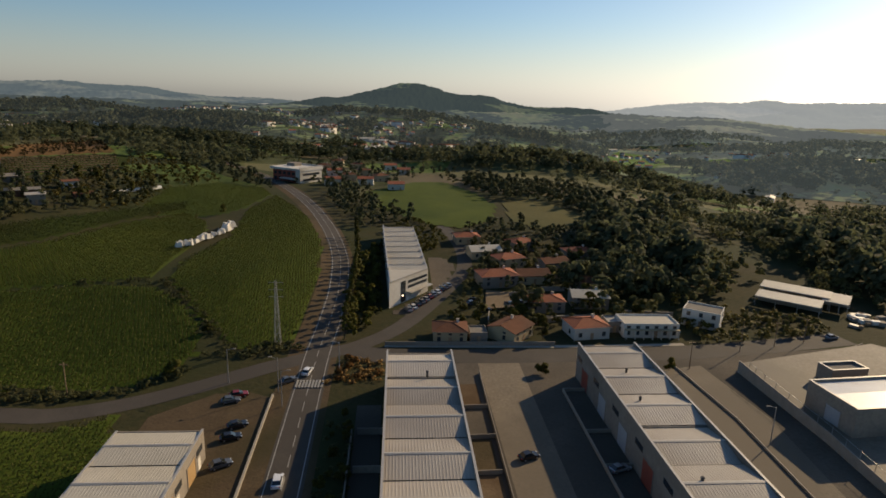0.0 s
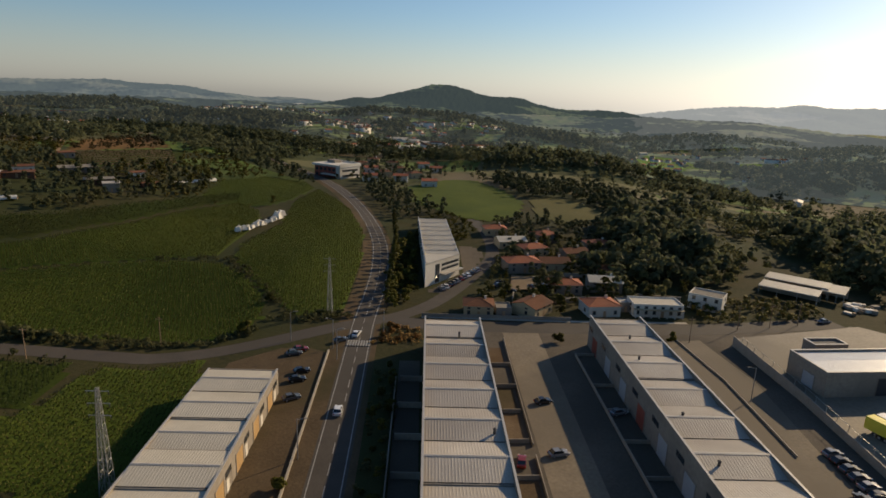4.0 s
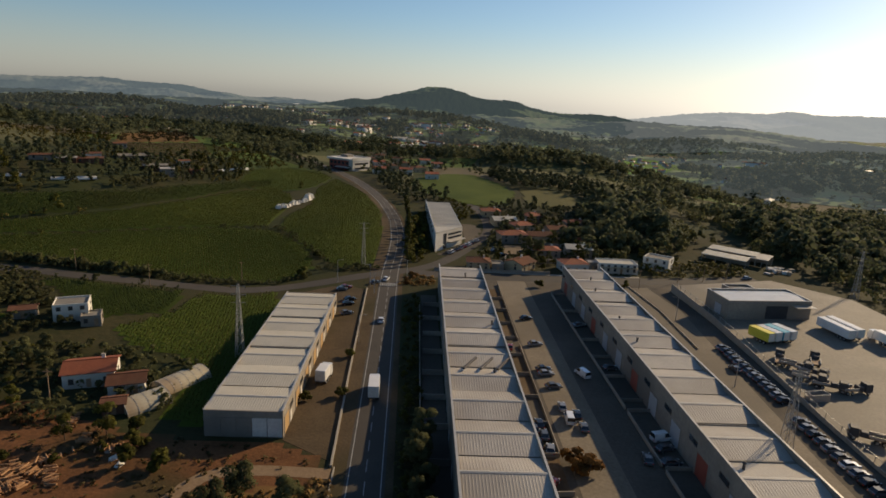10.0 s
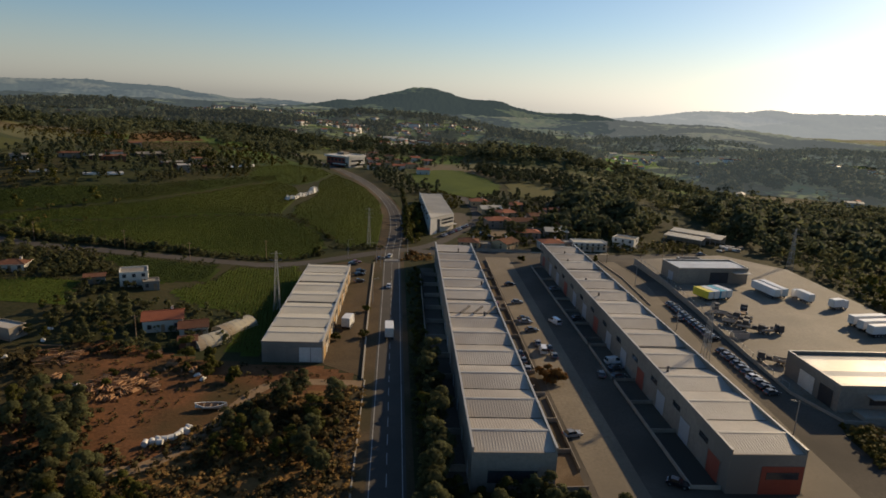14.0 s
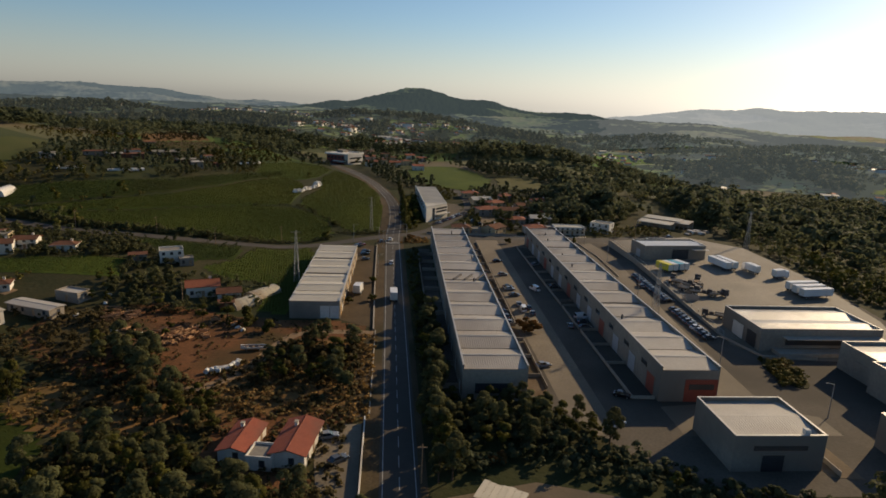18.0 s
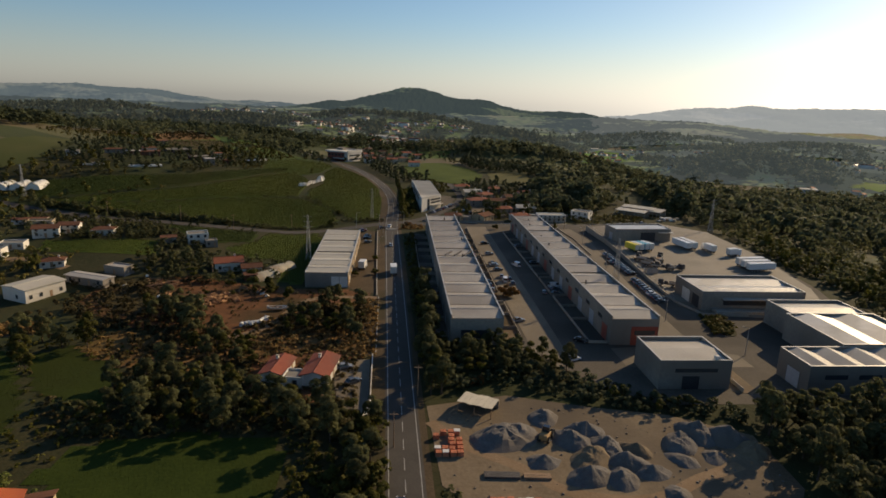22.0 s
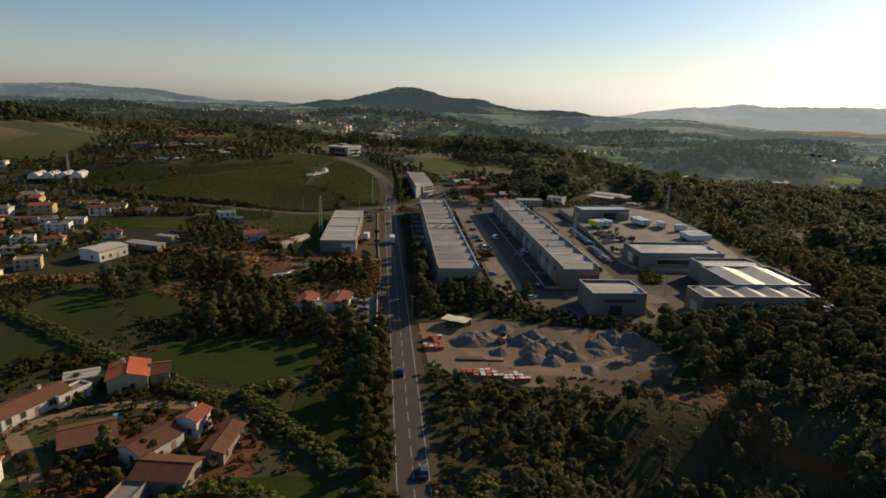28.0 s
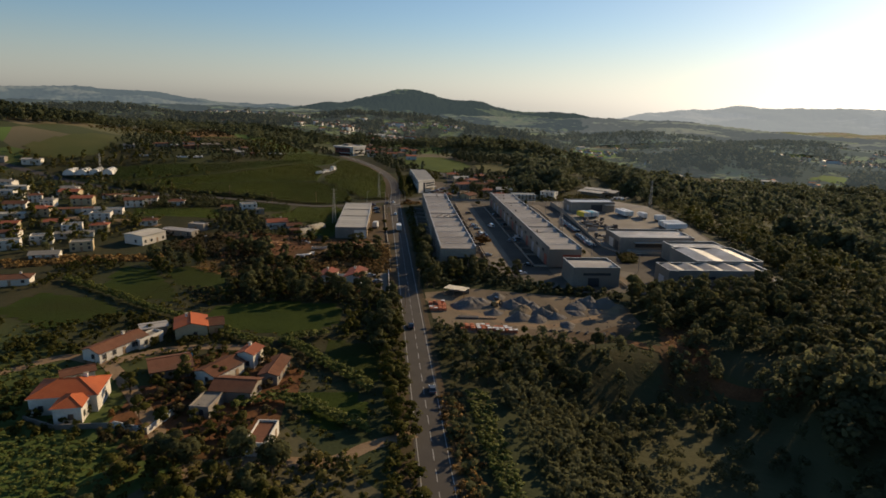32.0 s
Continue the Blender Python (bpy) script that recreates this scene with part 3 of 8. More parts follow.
# Hills and ridges, kilometres off
def ridge(name, profile, dist, foot, material, seed, relief, label):
    """A long hill: its skyline in degrees round and above the eye's level, falling to the plain at the foot."""
    az, el = np.array(profile).T
    a = np.linspace(az[0], az[-1], 520)
    e = np.interp(a, az, el)
    e = np.convolve(np.pad(e, 6, mode="edge"), np.ones(13) / 13, "valid")
    f = np.linspace(0, 1, 30) ** 0.8
    grid = []
    for i, (ai, ei) in enumerate(zip(a, e)):
        top = 67.5 + dist * math.tan(radians(ei))
        z0 = tz(15 + foot * math.sin(radians(ai)), -127 + foot * math.cos(radians(ai))) - 6
        for fj in list(f) + [1.04]:
            d = foot + (dist - foot) * fj
            x, y = 15 + d * math.sin(radians(ai)), -127 + d * math.cos(radians(ai))
            lump = noise.noise((x / 260, y / 260, seed)) * relief * math.sin(math.pi * min(fj, 1)) + noise.noise((x / 45, y / 45, seed)) * relief * 0.12 + noise.noise((x / 30, y / 30, seed)) * 5.0 + noise.noise((x / 13, y / 13, seed)) * 4.0
            z = z0 + (top - z0) * fj ** 1.25 + lump if fj <= 1 else z0 - 60
            grid.append((x, y, z))
    m_ = len(f) + 1
    idx = np.arange(len(a) * m_).reshape(len(a), m_)
    faces = np.stack([idx[:-1, :-1], idx[1:, :-1], idx[1:, 1:], idx[:-1, 1:]], -1).reshape(-1, 4)
    ob = part(name, array_mesh(name, np.array(grid), faces), material, None)
    for q in ob.data.polygons:
        q.use_smooth = True
    return tagged(ob, label, "backdrop", "", "structure")


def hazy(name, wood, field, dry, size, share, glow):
    """Far country, its haze painted in as an even glow: woods with clearings and fields of two tones."""
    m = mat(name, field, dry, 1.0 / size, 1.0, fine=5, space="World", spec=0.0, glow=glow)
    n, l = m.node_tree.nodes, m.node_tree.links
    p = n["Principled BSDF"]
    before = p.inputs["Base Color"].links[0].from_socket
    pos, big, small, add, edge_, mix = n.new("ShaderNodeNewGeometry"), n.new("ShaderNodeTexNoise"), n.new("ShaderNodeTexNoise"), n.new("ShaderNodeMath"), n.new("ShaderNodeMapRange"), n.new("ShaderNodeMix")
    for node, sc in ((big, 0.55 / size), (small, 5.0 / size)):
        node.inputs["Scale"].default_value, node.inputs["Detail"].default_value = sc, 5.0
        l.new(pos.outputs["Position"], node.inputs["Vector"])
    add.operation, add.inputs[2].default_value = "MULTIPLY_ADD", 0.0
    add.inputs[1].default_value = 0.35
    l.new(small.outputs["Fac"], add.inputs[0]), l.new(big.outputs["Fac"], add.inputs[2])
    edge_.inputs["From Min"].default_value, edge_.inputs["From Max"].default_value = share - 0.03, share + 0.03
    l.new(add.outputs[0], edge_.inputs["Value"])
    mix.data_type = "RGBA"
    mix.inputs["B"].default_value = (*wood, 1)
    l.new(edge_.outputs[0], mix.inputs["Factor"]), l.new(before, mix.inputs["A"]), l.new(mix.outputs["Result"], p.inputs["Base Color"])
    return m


# each ridge carries its haze as emission, palest towards the sun
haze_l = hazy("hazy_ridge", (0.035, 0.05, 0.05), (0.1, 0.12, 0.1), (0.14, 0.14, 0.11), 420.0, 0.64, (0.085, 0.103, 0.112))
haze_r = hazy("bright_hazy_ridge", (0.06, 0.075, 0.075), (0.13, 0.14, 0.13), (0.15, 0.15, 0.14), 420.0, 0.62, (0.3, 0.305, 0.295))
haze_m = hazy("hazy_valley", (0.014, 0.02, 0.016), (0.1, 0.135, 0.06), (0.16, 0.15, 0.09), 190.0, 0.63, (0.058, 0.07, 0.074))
haze_h = hazy("hazy_wooded_hill", (0.012, 0.018, 0.014), (0.07, 0.1, 0.05), (0.1, 0.105, 0.06), 260.0, 0.58, (0.04, 0.052, 0.054))
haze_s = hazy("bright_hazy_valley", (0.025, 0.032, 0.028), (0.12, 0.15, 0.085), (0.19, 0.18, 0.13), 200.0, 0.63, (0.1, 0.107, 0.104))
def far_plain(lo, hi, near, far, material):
    """The far country between two bearings and two distances, lying on the ground; its material glows in place of haze.
    """
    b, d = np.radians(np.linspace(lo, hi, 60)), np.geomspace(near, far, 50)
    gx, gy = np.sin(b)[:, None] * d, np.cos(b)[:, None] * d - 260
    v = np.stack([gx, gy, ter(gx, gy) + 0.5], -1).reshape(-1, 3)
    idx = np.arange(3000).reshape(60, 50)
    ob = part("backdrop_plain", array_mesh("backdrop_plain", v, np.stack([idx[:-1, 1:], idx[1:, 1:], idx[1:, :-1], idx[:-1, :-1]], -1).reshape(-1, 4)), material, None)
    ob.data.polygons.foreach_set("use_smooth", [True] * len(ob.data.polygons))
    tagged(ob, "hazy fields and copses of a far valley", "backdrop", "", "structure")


# haze put in as emission, stepped up by bearing and by distance
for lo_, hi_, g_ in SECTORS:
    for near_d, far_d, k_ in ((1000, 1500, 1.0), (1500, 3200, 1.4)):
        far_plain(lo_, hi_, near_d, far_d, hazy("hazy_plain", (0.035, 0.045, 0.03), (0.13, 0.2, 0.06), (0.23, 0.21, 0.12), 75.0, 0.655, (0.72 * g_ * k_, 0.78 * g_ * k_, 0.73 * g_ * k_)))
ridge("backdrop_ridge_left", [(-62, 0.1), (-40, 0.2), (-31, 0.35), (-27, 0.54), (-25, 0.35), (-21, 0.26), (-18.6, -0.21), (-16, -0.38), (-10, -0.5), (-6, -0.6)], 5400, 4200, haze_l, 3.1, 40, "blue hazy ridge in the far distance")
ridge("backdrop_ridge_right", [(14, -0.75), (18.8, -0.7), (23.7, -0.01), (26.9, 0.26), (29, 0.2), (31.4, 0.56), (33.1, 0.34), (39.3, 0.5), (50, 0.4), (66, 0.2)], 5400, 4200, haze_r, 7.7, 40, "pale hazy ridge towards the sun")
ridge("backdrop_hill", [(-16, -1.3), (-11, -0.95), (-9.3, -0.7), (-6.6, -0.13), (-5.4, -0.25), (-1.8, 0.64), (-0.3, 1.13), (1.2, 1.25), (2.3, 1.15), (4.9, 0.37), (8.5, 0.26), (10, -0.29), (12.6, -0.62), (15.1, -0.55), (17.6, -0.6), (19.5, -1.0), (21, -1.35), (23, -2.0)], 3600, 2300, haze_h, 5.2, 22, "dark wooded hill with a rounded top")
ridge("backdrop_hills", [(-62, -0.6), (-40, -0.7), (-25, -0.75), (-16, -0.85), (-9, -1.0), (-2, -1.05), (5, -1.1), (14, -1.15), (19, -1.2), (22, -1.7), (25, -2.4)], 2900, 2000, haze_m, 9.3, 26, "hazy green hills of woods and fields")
ridge("backdrop_hills", [(15, -1.25), (20, -0.93), (22.4, -1.06), (27, -0.99), (30.5, -1.23), (34.6, -1.64), (39.7, -1.85), (66, -2.0)], 3000, 2000, haze_s, 12.3, 20, "hills of woods and fields glowing with bright haze")

# ---- warehouses ----
def ribbed(x0, x1, ya, za, yb, zb, pitch=0.55, rib=0.022, skip=()):
    """A roof slope of trapezoid sheets whose ribs run along y."""
    k = Kit()
    n = max(1, round((x1 - x0) / pitch))
    w = (x1 - x0) / n
    xs, up = [], []
    for i in range(n):
        for q, h in ((0.0, 0), (0.55, 0), (0.66, rib), (0.89, rib)):
            xs.append(x0 + (i + q) * w), up.append(h)
    xs.append(x1), up.append(0)
    for a in range(len(xs) - 1):
        k.poly((xs[a], ya, za + up[a]), (xs[a + 1], ya, za + up[a + 1]), (xs[a + 1], yb, zb + up[a + 1]), (xs[a], yb, zb + up[a]))
    return k


def bay_shed(name, x0, x1, y0, y1, base, eave, rise, bays, roof, walls, label, steps=(), east=None, west=None, south=None, par=1.1, west_par=1.1):
    """A long shed under a row of gables across it, with a parapet on its long sides."""
    t = thing(name, pose(0, 0, 0), label, "warehouse")
    step = (y1 - y0) / bays
    ax, bx = x0 + 0.3, x1 - 0.3
    for side, xa, xb, p in (("east_wall", x1 - 0.3, x1, par), ("west_wall", x0, x0 + 0.3, west_par)):
        w = part(side, Kit().box(xa, y0, base - 1.5, xb, y1, eave + p), walls, t)
        part("parapet_cap", Kit().box(xa - 0.06, y0 - 0.05, eave + p + 0.003, xb + 0.06, y1 + 0.05, eave + p + 0.09), zinc_m, w, "pale metal parapet cap")
    for side, ya, yb in (("south_wall", y0, y0 + 0.3), ("north_wall", y1 - 0.3, y1)):
        part(side, Kit().box(ax, ya, base - 1.5, bx, yb, eave + 0.12), walls, t)
    for b in range(bays):
        ya, yb = y0 + b * step, y0 + (b + 1) * step
        ym = (ya + yb) / 2
        dz = -0.35 if b in steps else 0.0
        part("roof_slope", ribbed(ax, bx, ya + 0.32 if b == 0 else ya + 0.2, eave + dz, ym, eave + rise + dz), roof, t)
        part("roof_slope", ribbed(ax, bx, ym, eave + rise + dz, yb - (0.32 if b == bays - 1 else 0.2), eave + dz), roof, t)
        part("ridge_cap", Kit().along_x([(ym - 0.35, eave + rise + dz + 0.03), (ym, eave + rise + dz + 0.14), (ym + 0.35, eave + rise + dz + 0.03)], ax, bx), zinc_m, t)
        part("gutter", Kit().box(ax, yb - 0.2, eave - 0.5, bx, yb + 0.2, eave - 0.12), felt_m, t)
    return t


def gate(t, axis_, at, a, b, z0, z1, material, name="roller_door", slats=8, out=1):
    """A door of slats set on a wall; axis_ is the wall's normal."""
    frame_k = Kit()
    prof = [(0.0, z0)]
    for i in range(slats):
        za, zb = z0 + (z1 - z0) * i / slats, z0 + (z1 - z0) * (i + 1) / slats
        prof += [(0.03, za), (0.07, za + 0.3 * (zb - za)), (0.07, za + 0.8 * (zb - za)), (0.03, zb - 0.01)]
    prof.append((0.0, z1))
    prof = [(at + out * q, z) for q, z in prof]
    if axis_ == "x":
        k = Kit().hexa([(q, a, z) for q, z in prof], [(q, b, z) for q, z in prof])
    else:
        k = Kit().along_x(prof, a, b)
    d = part(name, k, material, t)
    if axis_ == "x":
        xa, xb = sorted((at, at + 0.12 * out))
        frame_k.box(xa, a - 0.2, z0, xb, a, z1 + 0.2).box(xa, b, z0, xb, b + 0.2, z1 + 0.2).box(xa, a, z1, xb, b, z1 + 0.2)
    else:
        ya, yb = sorted((at, at + 0.12 * out))
        frame_k.box(a - 0.2, ya, z0, a, yb, z1 + 0.2).box(b, ya, z0, b + 0.2, yb, z1 + 0.2).box(a, ya, z1, b, yb, z1 + 0.2)
    part("door_frame", frame_k, wall_m, d)
    return d


shed_b = bay_shed("warehouse", 13.0, 28.4, -152.4, 8.0, 0, 8.05, 1.0, 13, sheet_m, wall_m, "long grey warehouse under thirteen ribbed metal gables", steps=(5, 6, 11))
shed_c = bay_shed("warehouse", 60.4, 74.9, -152.4, 12.2, 0, 8.05, 1.0, 13, sheet_m, wall_m, "long grey warehouse with ribbed roof and red end wall", steps=(2, 3, 9))
shed_a = bay_shed("warehouse", -36.4, -20.6, -98.2, -21.5, 0.3, 5.7, 0.55, 7, sheet2_m, wall_m, "low workshop row with pale gabled sheet roof", steps=(2, 4), par=0.35, west_par=0.15)
shed_h = bay_shed("warehouse", 12.8, 26.9, 78.5, 152.0, 1.0, 8.2, 1.0, 8, sheet2_m, white_m, "distant white warehouse beside a curving road", par=0.4)
for k in range(13):
    y = -152.4 + 12.34 * k + 3.2
    gate(shed_b, "x", 28.4, y, y + 4.4, 0.05, 4.6, door_m)
    gate(shed_b, "x", 13.0, y, y + 3.0, 0.05, 3.2, door_m, "side_door", 5, -1)
    part("window_band", Kit().box(28.402, y + 5.0, 5.2, 28.46, y + 8.6, 6.4), pane_m, shed_b)
    y = -152.4 + 12.66 * k + 3.0
    gate(shed_c, "x", 60.4, y, y + 4.6, 0.05, 4.8, door_m if k % 3 else pink_m, out=-1)
    part("window_band", Kit().box(60.34, y + 5.2, 5.2, 60.398, y + 8.8, 6.4), pane_m, shed_c)
    gate(shed_c, "x", 74.9, y, y + 3.2, 0.05, 3.4, door_m, "side_door", 5, 1)
gate(shed_b, "y", -152.4, 16, 25, 2.0, 4.6, pane_m, "window_band", 3, -1)
part("red_cladding", Kit().box(66.6, -152.52, 0.02, 74.7, -152.403, 5.8), pink_m, shed_c, "rust-red painted end panel")
part("window_band", Kit().box(67.6, -152.6, 3.2, 73.8, -152.523, 4.6), pane_m, shed_c)
for k in range(7):
    y = -98.2 + 10.96 * k
    gate(shed_a, "x", -20.6, y + 1.2, y + 5.2, 0.05, 4.0, ochre_m, out=1)
    part("side_door", Kit().box(-20.598, y + 6.6, 0.05, -20.52, y + 8.0, 2.4), white_m, shed_a)
    part("window_band", Kit().box(-20.598, y + 6.2, 3.0, -20.53, y + 9.4, 4.2), pane_m, shed_a)
for k in range(5):
    part("wall_panel", Kit().box(-35.9 + 3.05 * k, -98.32, 0.3, -33.05 + 3.05 * k, -98.203, 4.3), wall_m if k < 3 else white_m, shed_a, "white sheet panel")
for k in range(7):
    part("window_band", Kit().box(12.72, 81 + 9.9 * k, 5.0, 12.798, 86.5 + 9.9 * k, 6.4), pane_m, shed_h)
    part("window_band", Kit().box(26.902, 81 + 9.9 * k, 5.0, 26.98, 86.5 + 9.9 * k, 6.4), pane_m, shed_h)
    part("roof_cowl", Kit().box(12.2, 82.5 + 9.2 * k, 7.6, 12.798, 84.0 + 9.2 * k, 8.5), felt_m, shed_h)
# its slanting front along the side road
part("front_block", Kit().prism([(12.8, 62.0), (26.9, 78.497), (12.8, 78.497)], -0.5, 8.6), white_m, shed_h, "slanting white front")
part("front_roof", Kit().prism([(13.1, 62.8), (26.2, 78.3), (13.1, 78.3)], 8.604, 8.75), sheet2_m, shed_h)
part("front_parapet", Kit().hexa([(12.8, 62.0, 8.604), (26.9, 78.5, 8.604), (26.7, 78.67, 8.604), (12.6, 62.17, 8.604)], [(12.8, 62.0, 9.2), (26.9, 78.5, 9.2), (26.7, 78.67, 9.2), (12.6, 62.17, 9.2)]), zinc_m, shed_h)


def slant(f0, f1, z0, z1, out):
    """A band on the slanting front, between two shares of its length."""
    nx, ny = 0.76, -0.65
    a, b = [(12.8 + 14.1 * f, 62.0 + 16.5 * f) for f in (f0, f1)]
    q = [(a[0] + nx * 0.004, a[1] + ny * 0.004), (b[0] + nx * 0.004, b[1] + ny * 0.004), (b[0] + nx * out, b[1] + ny * out), (a[0] + nx * out, a[1] + ny * out)]
    return Kit().prism(q, z0, z1)


part("glass_front", slant(0.28, 0.4, 0.6, 7.8, 0.06), pane_m, shed_h, "tall dark glazed entrance")
for z_ in (4.6, 6.4):
    part("window_band", slant(0.46, 0.97, z_, z_ + 1.0, 0.06), pane_m, shed_h)
part("canopy", slant(0.42, 1.0, 3.5, 3.8, 2.2), zinc_m, shed_h)
turn_h = Matrix.Translation((12.8, 62.0, 0)) @ pose(0, 0, 0, 0, 0, 2.8) @ Matrix.Translation((-12.8, -62.0, 0))
shed_h.matrix_basis = turn_h


def hall(name, x0, x1, y0, y1, h, label, ridges, roof=sheet_m, walls=wall_m, par=0.8, along="x", rise=0.9, base=0.0):
    """A flat-walled hall with a parapet all round and low gables behind it. ridges: their count."""
    t = thing(name, pose(0, 0, 0), label, "industrial hall")
    for nm, a in (("south_wall", (x0, y0, x1, y0 + 0.35)), ("north_wall", (x0, y1 - 0.35, x1, y1)), ("west_wall", (x0, y0 + 0.35, x0 + 0.35, y1 - 0.35)), ("east_wall", (x1 - 0.35, y0 + 0.35, x1, y1 - 0.35))):
        w = part(nm, Kit().box(a[0], a[1], base - 1.5, a[2], a[3], base + h + par), walls, t)
        part("parapet_cap", Kit().box(a[0] - 0.05, a[1] - 0.05, base + h + par + 0.003, a[2] + 0.05, a[3] + 0.05, base + h + par + 0.09), zinc_m, w)
    lo, hi = (y0 + 0.4, y1 - 0.4) if along == "x" else (x0 + 0.4, x1 - 0.4)
    s = (hi - lo) / ridges
    for k in range(ridges):
        a, m_, b = lo + k * s, lo + (k + 0.5) * s, lo + (k + 1) * s
        if along == "x":
            pieces = (ribbed(x0 + 0.35, x1 - 0.35, a, base + h - 0.2, m_, base + h - 0.2 + rise), ribbed(x0 + 0.35, x1 - 0.35, m_, base + h - 0.2 + rise, b, base + h - 0.2))
        else:
            pieces = []
            for p, zp, q, zq in ((a, h - 0.2, m_, h - 0.2 + rise), (m_, h - 0.2 + rise, b, h - 0.2)):
                r = ribbed(y0 + 0.35, y1 - 0.35, p, base + zp, q, base + zq)
                r.v = [(v[1], v[0], v[2]) for v in r.v]
                pieces.append(r)
        for r in pieces:
            part("roof_slope", r, roof, t)
    return t


hall_d = hall("industrial_hall", 104.2, 142.0, -121.0, -100.0, 6.2, "grey hall with bright sheet roof beside a truck yard", 2, roof=bright_sheet_m)
gate(hall_d, "x", 104.2, -112, -106, 0.06, 4.6, white_m, out=-1)
gate(hall_d, "x", 104.2, -119, -114, 0.06, 4.6, dark_m, out=-1)
# no recess is built: a flat dark panel stands for its shade
part("loading_bay", Kit().box(112, -121.06, 2.0, 140, -121.002, 4.4), dark_m, hall_d, "flat dark panel for the shade in a loading recess")
part("canopy", Kit().box(111, -123.5, 4.5, 141, -121.002, 4.75), zinc_m, hall_d)
part("loading_dock", Kit().box(108, -125.5, 0.02, 142, -121.2, 1.1), kerb_m, hall_d)
hall_f = hall("industrial_hall", 63.0, 81.6, -181.0, -165.0, 7.0, "square grey hall with pale roof and high parapet", 1)
gate(hall_f, "x", 81.6, -178, -173, 0.05, 4.5, door_m)
part("window_band", Kit().box(67, -181.06, 4.6, 78, -181.002, 5.6), pane_m, hall_f)
gate(hall_f, "y", -181.0, 69, 73.5, 0.05, 3.6, dark_m, out=-1)
part("roof_unit", Kit().box(77.4, -180.4, 7.6, 78.6, -179.4, 8.6, 0.1), white_m, hall_f, "white ventilation unit")
hall_g = hall("industrial_hall", 99.8, 141.0, -184.5, -172.0, 7.0, "grey hall with striped pale sawtooth roof", 5, along="y", rise=1.1)
hall_g2 = hall("industrial_hall", 117.5, 146.0, -172.0, -147.0, 7.6, "large hall with a bright pale roof", 2, roof=bright_sheet_m, along="y", rise=1.2)
hall_g3 = hall("industrial_hall", 120.5, 145.5, -147.0, -132.0, 7.0, "grey hall with pale flat roof", 1, roof=bright_sheet_m)
gate(hall_g, "x", 99.8, -181, -176, 0.05, 4.5, door_m, out=-1)
for k in range(4):
    part("window_band", Kit().box(104 + 9 * k, -184.56, 4.2, 110 + 9 * k, -184.502, 5.4), pane_m, hall_g)
gate(hall_g3, "x", 120.5, -144, -138, 0.05, 4.5, wall_m, out=-1)
hall_e = hall("industrial_hall", -15.0, 15.0, -6.8, 6.8, 6.0, "low grey hall with bright white roof", 1, roof=skylight_m, par=0.35, rise=0.5)
gate(hall_e, "y", -6.8, -1.5, 6.5, 0.06, 4.6, dark_m, out=-1)
gate(hall_e, "x", -15.0, -3, 1, 0.06, 3.6, door_m, out=-1)
part("side_canopy", Kit().box(8, -9.5, 4.6, 15, -6.803, 4.8), zinc_m, hall_e)
hall_e.matrix_basis = pose(123.0, -13.0, gz(123, -13), 0, 0, 5)
annex = hall("annex", -5.0, 5.0, -2.4, 2.4, 3.4, "small flat-roofed annex with clutter on its roof", 1, roof=felt_m, par=0.4, rise=0.1)
annex.matrix_basis = pose(125.0, 4.5, gz(125, 4.5), 0, 0, 5)

# open sheds by the road bend, with light roofs on posts
def open_shed(x, y, rz, w, d, h, roof, label):
    t = thing("open_shed", pose(x, y, tz(x, y), 0, 0, rz), label, "shed")
    part("roof", ribbed(-w / 2, w / 2, -d / 2, h - 0.5, d / 2, h + 0.3), roof, t)
    part("fascia", Kit().box(-w / 2, -d / 2 - 0.08, h - 0.75, w / 2, -d / 2 - 0.005, h - 0.4), zinc_m, t)
    for sx in (-w / 2 + 0.3, -w / 6, w / 6, w / 2 - 0.3):
        for sy in (-d / 2 + 0.3, d / 2 - 0.3):
            part("post", Kit().box(sx - 0.1, sy - 0.1, -1.0, sx + 0.1, sy + 0.1, h - 0.62 if sy < 0 else h + 0.1), steel_m, t)
    part("back_wall", Kit().box(-w / 2 + 0.1, d / 2 - 0.15, -1.0, w / 2 - 0.1, d / 2, h - 0.2), wall_m, t)
    return t


open_shed(149, 62.5, -42, 20, 7, 4.0, sheet2_m, "open shed with a pale sheet roof on posts")
open_shed(157, 71, -42, 22, 7, 4.5, sheet2_m, "open shed with a pale sheet roof on posts")
open_shed(166, 62, -42, 8, 10, 4.2, sheet_m, "open shed with a grey sheet roof on posts")

# ---- plants ----
rng = np.random.default_rng(5)


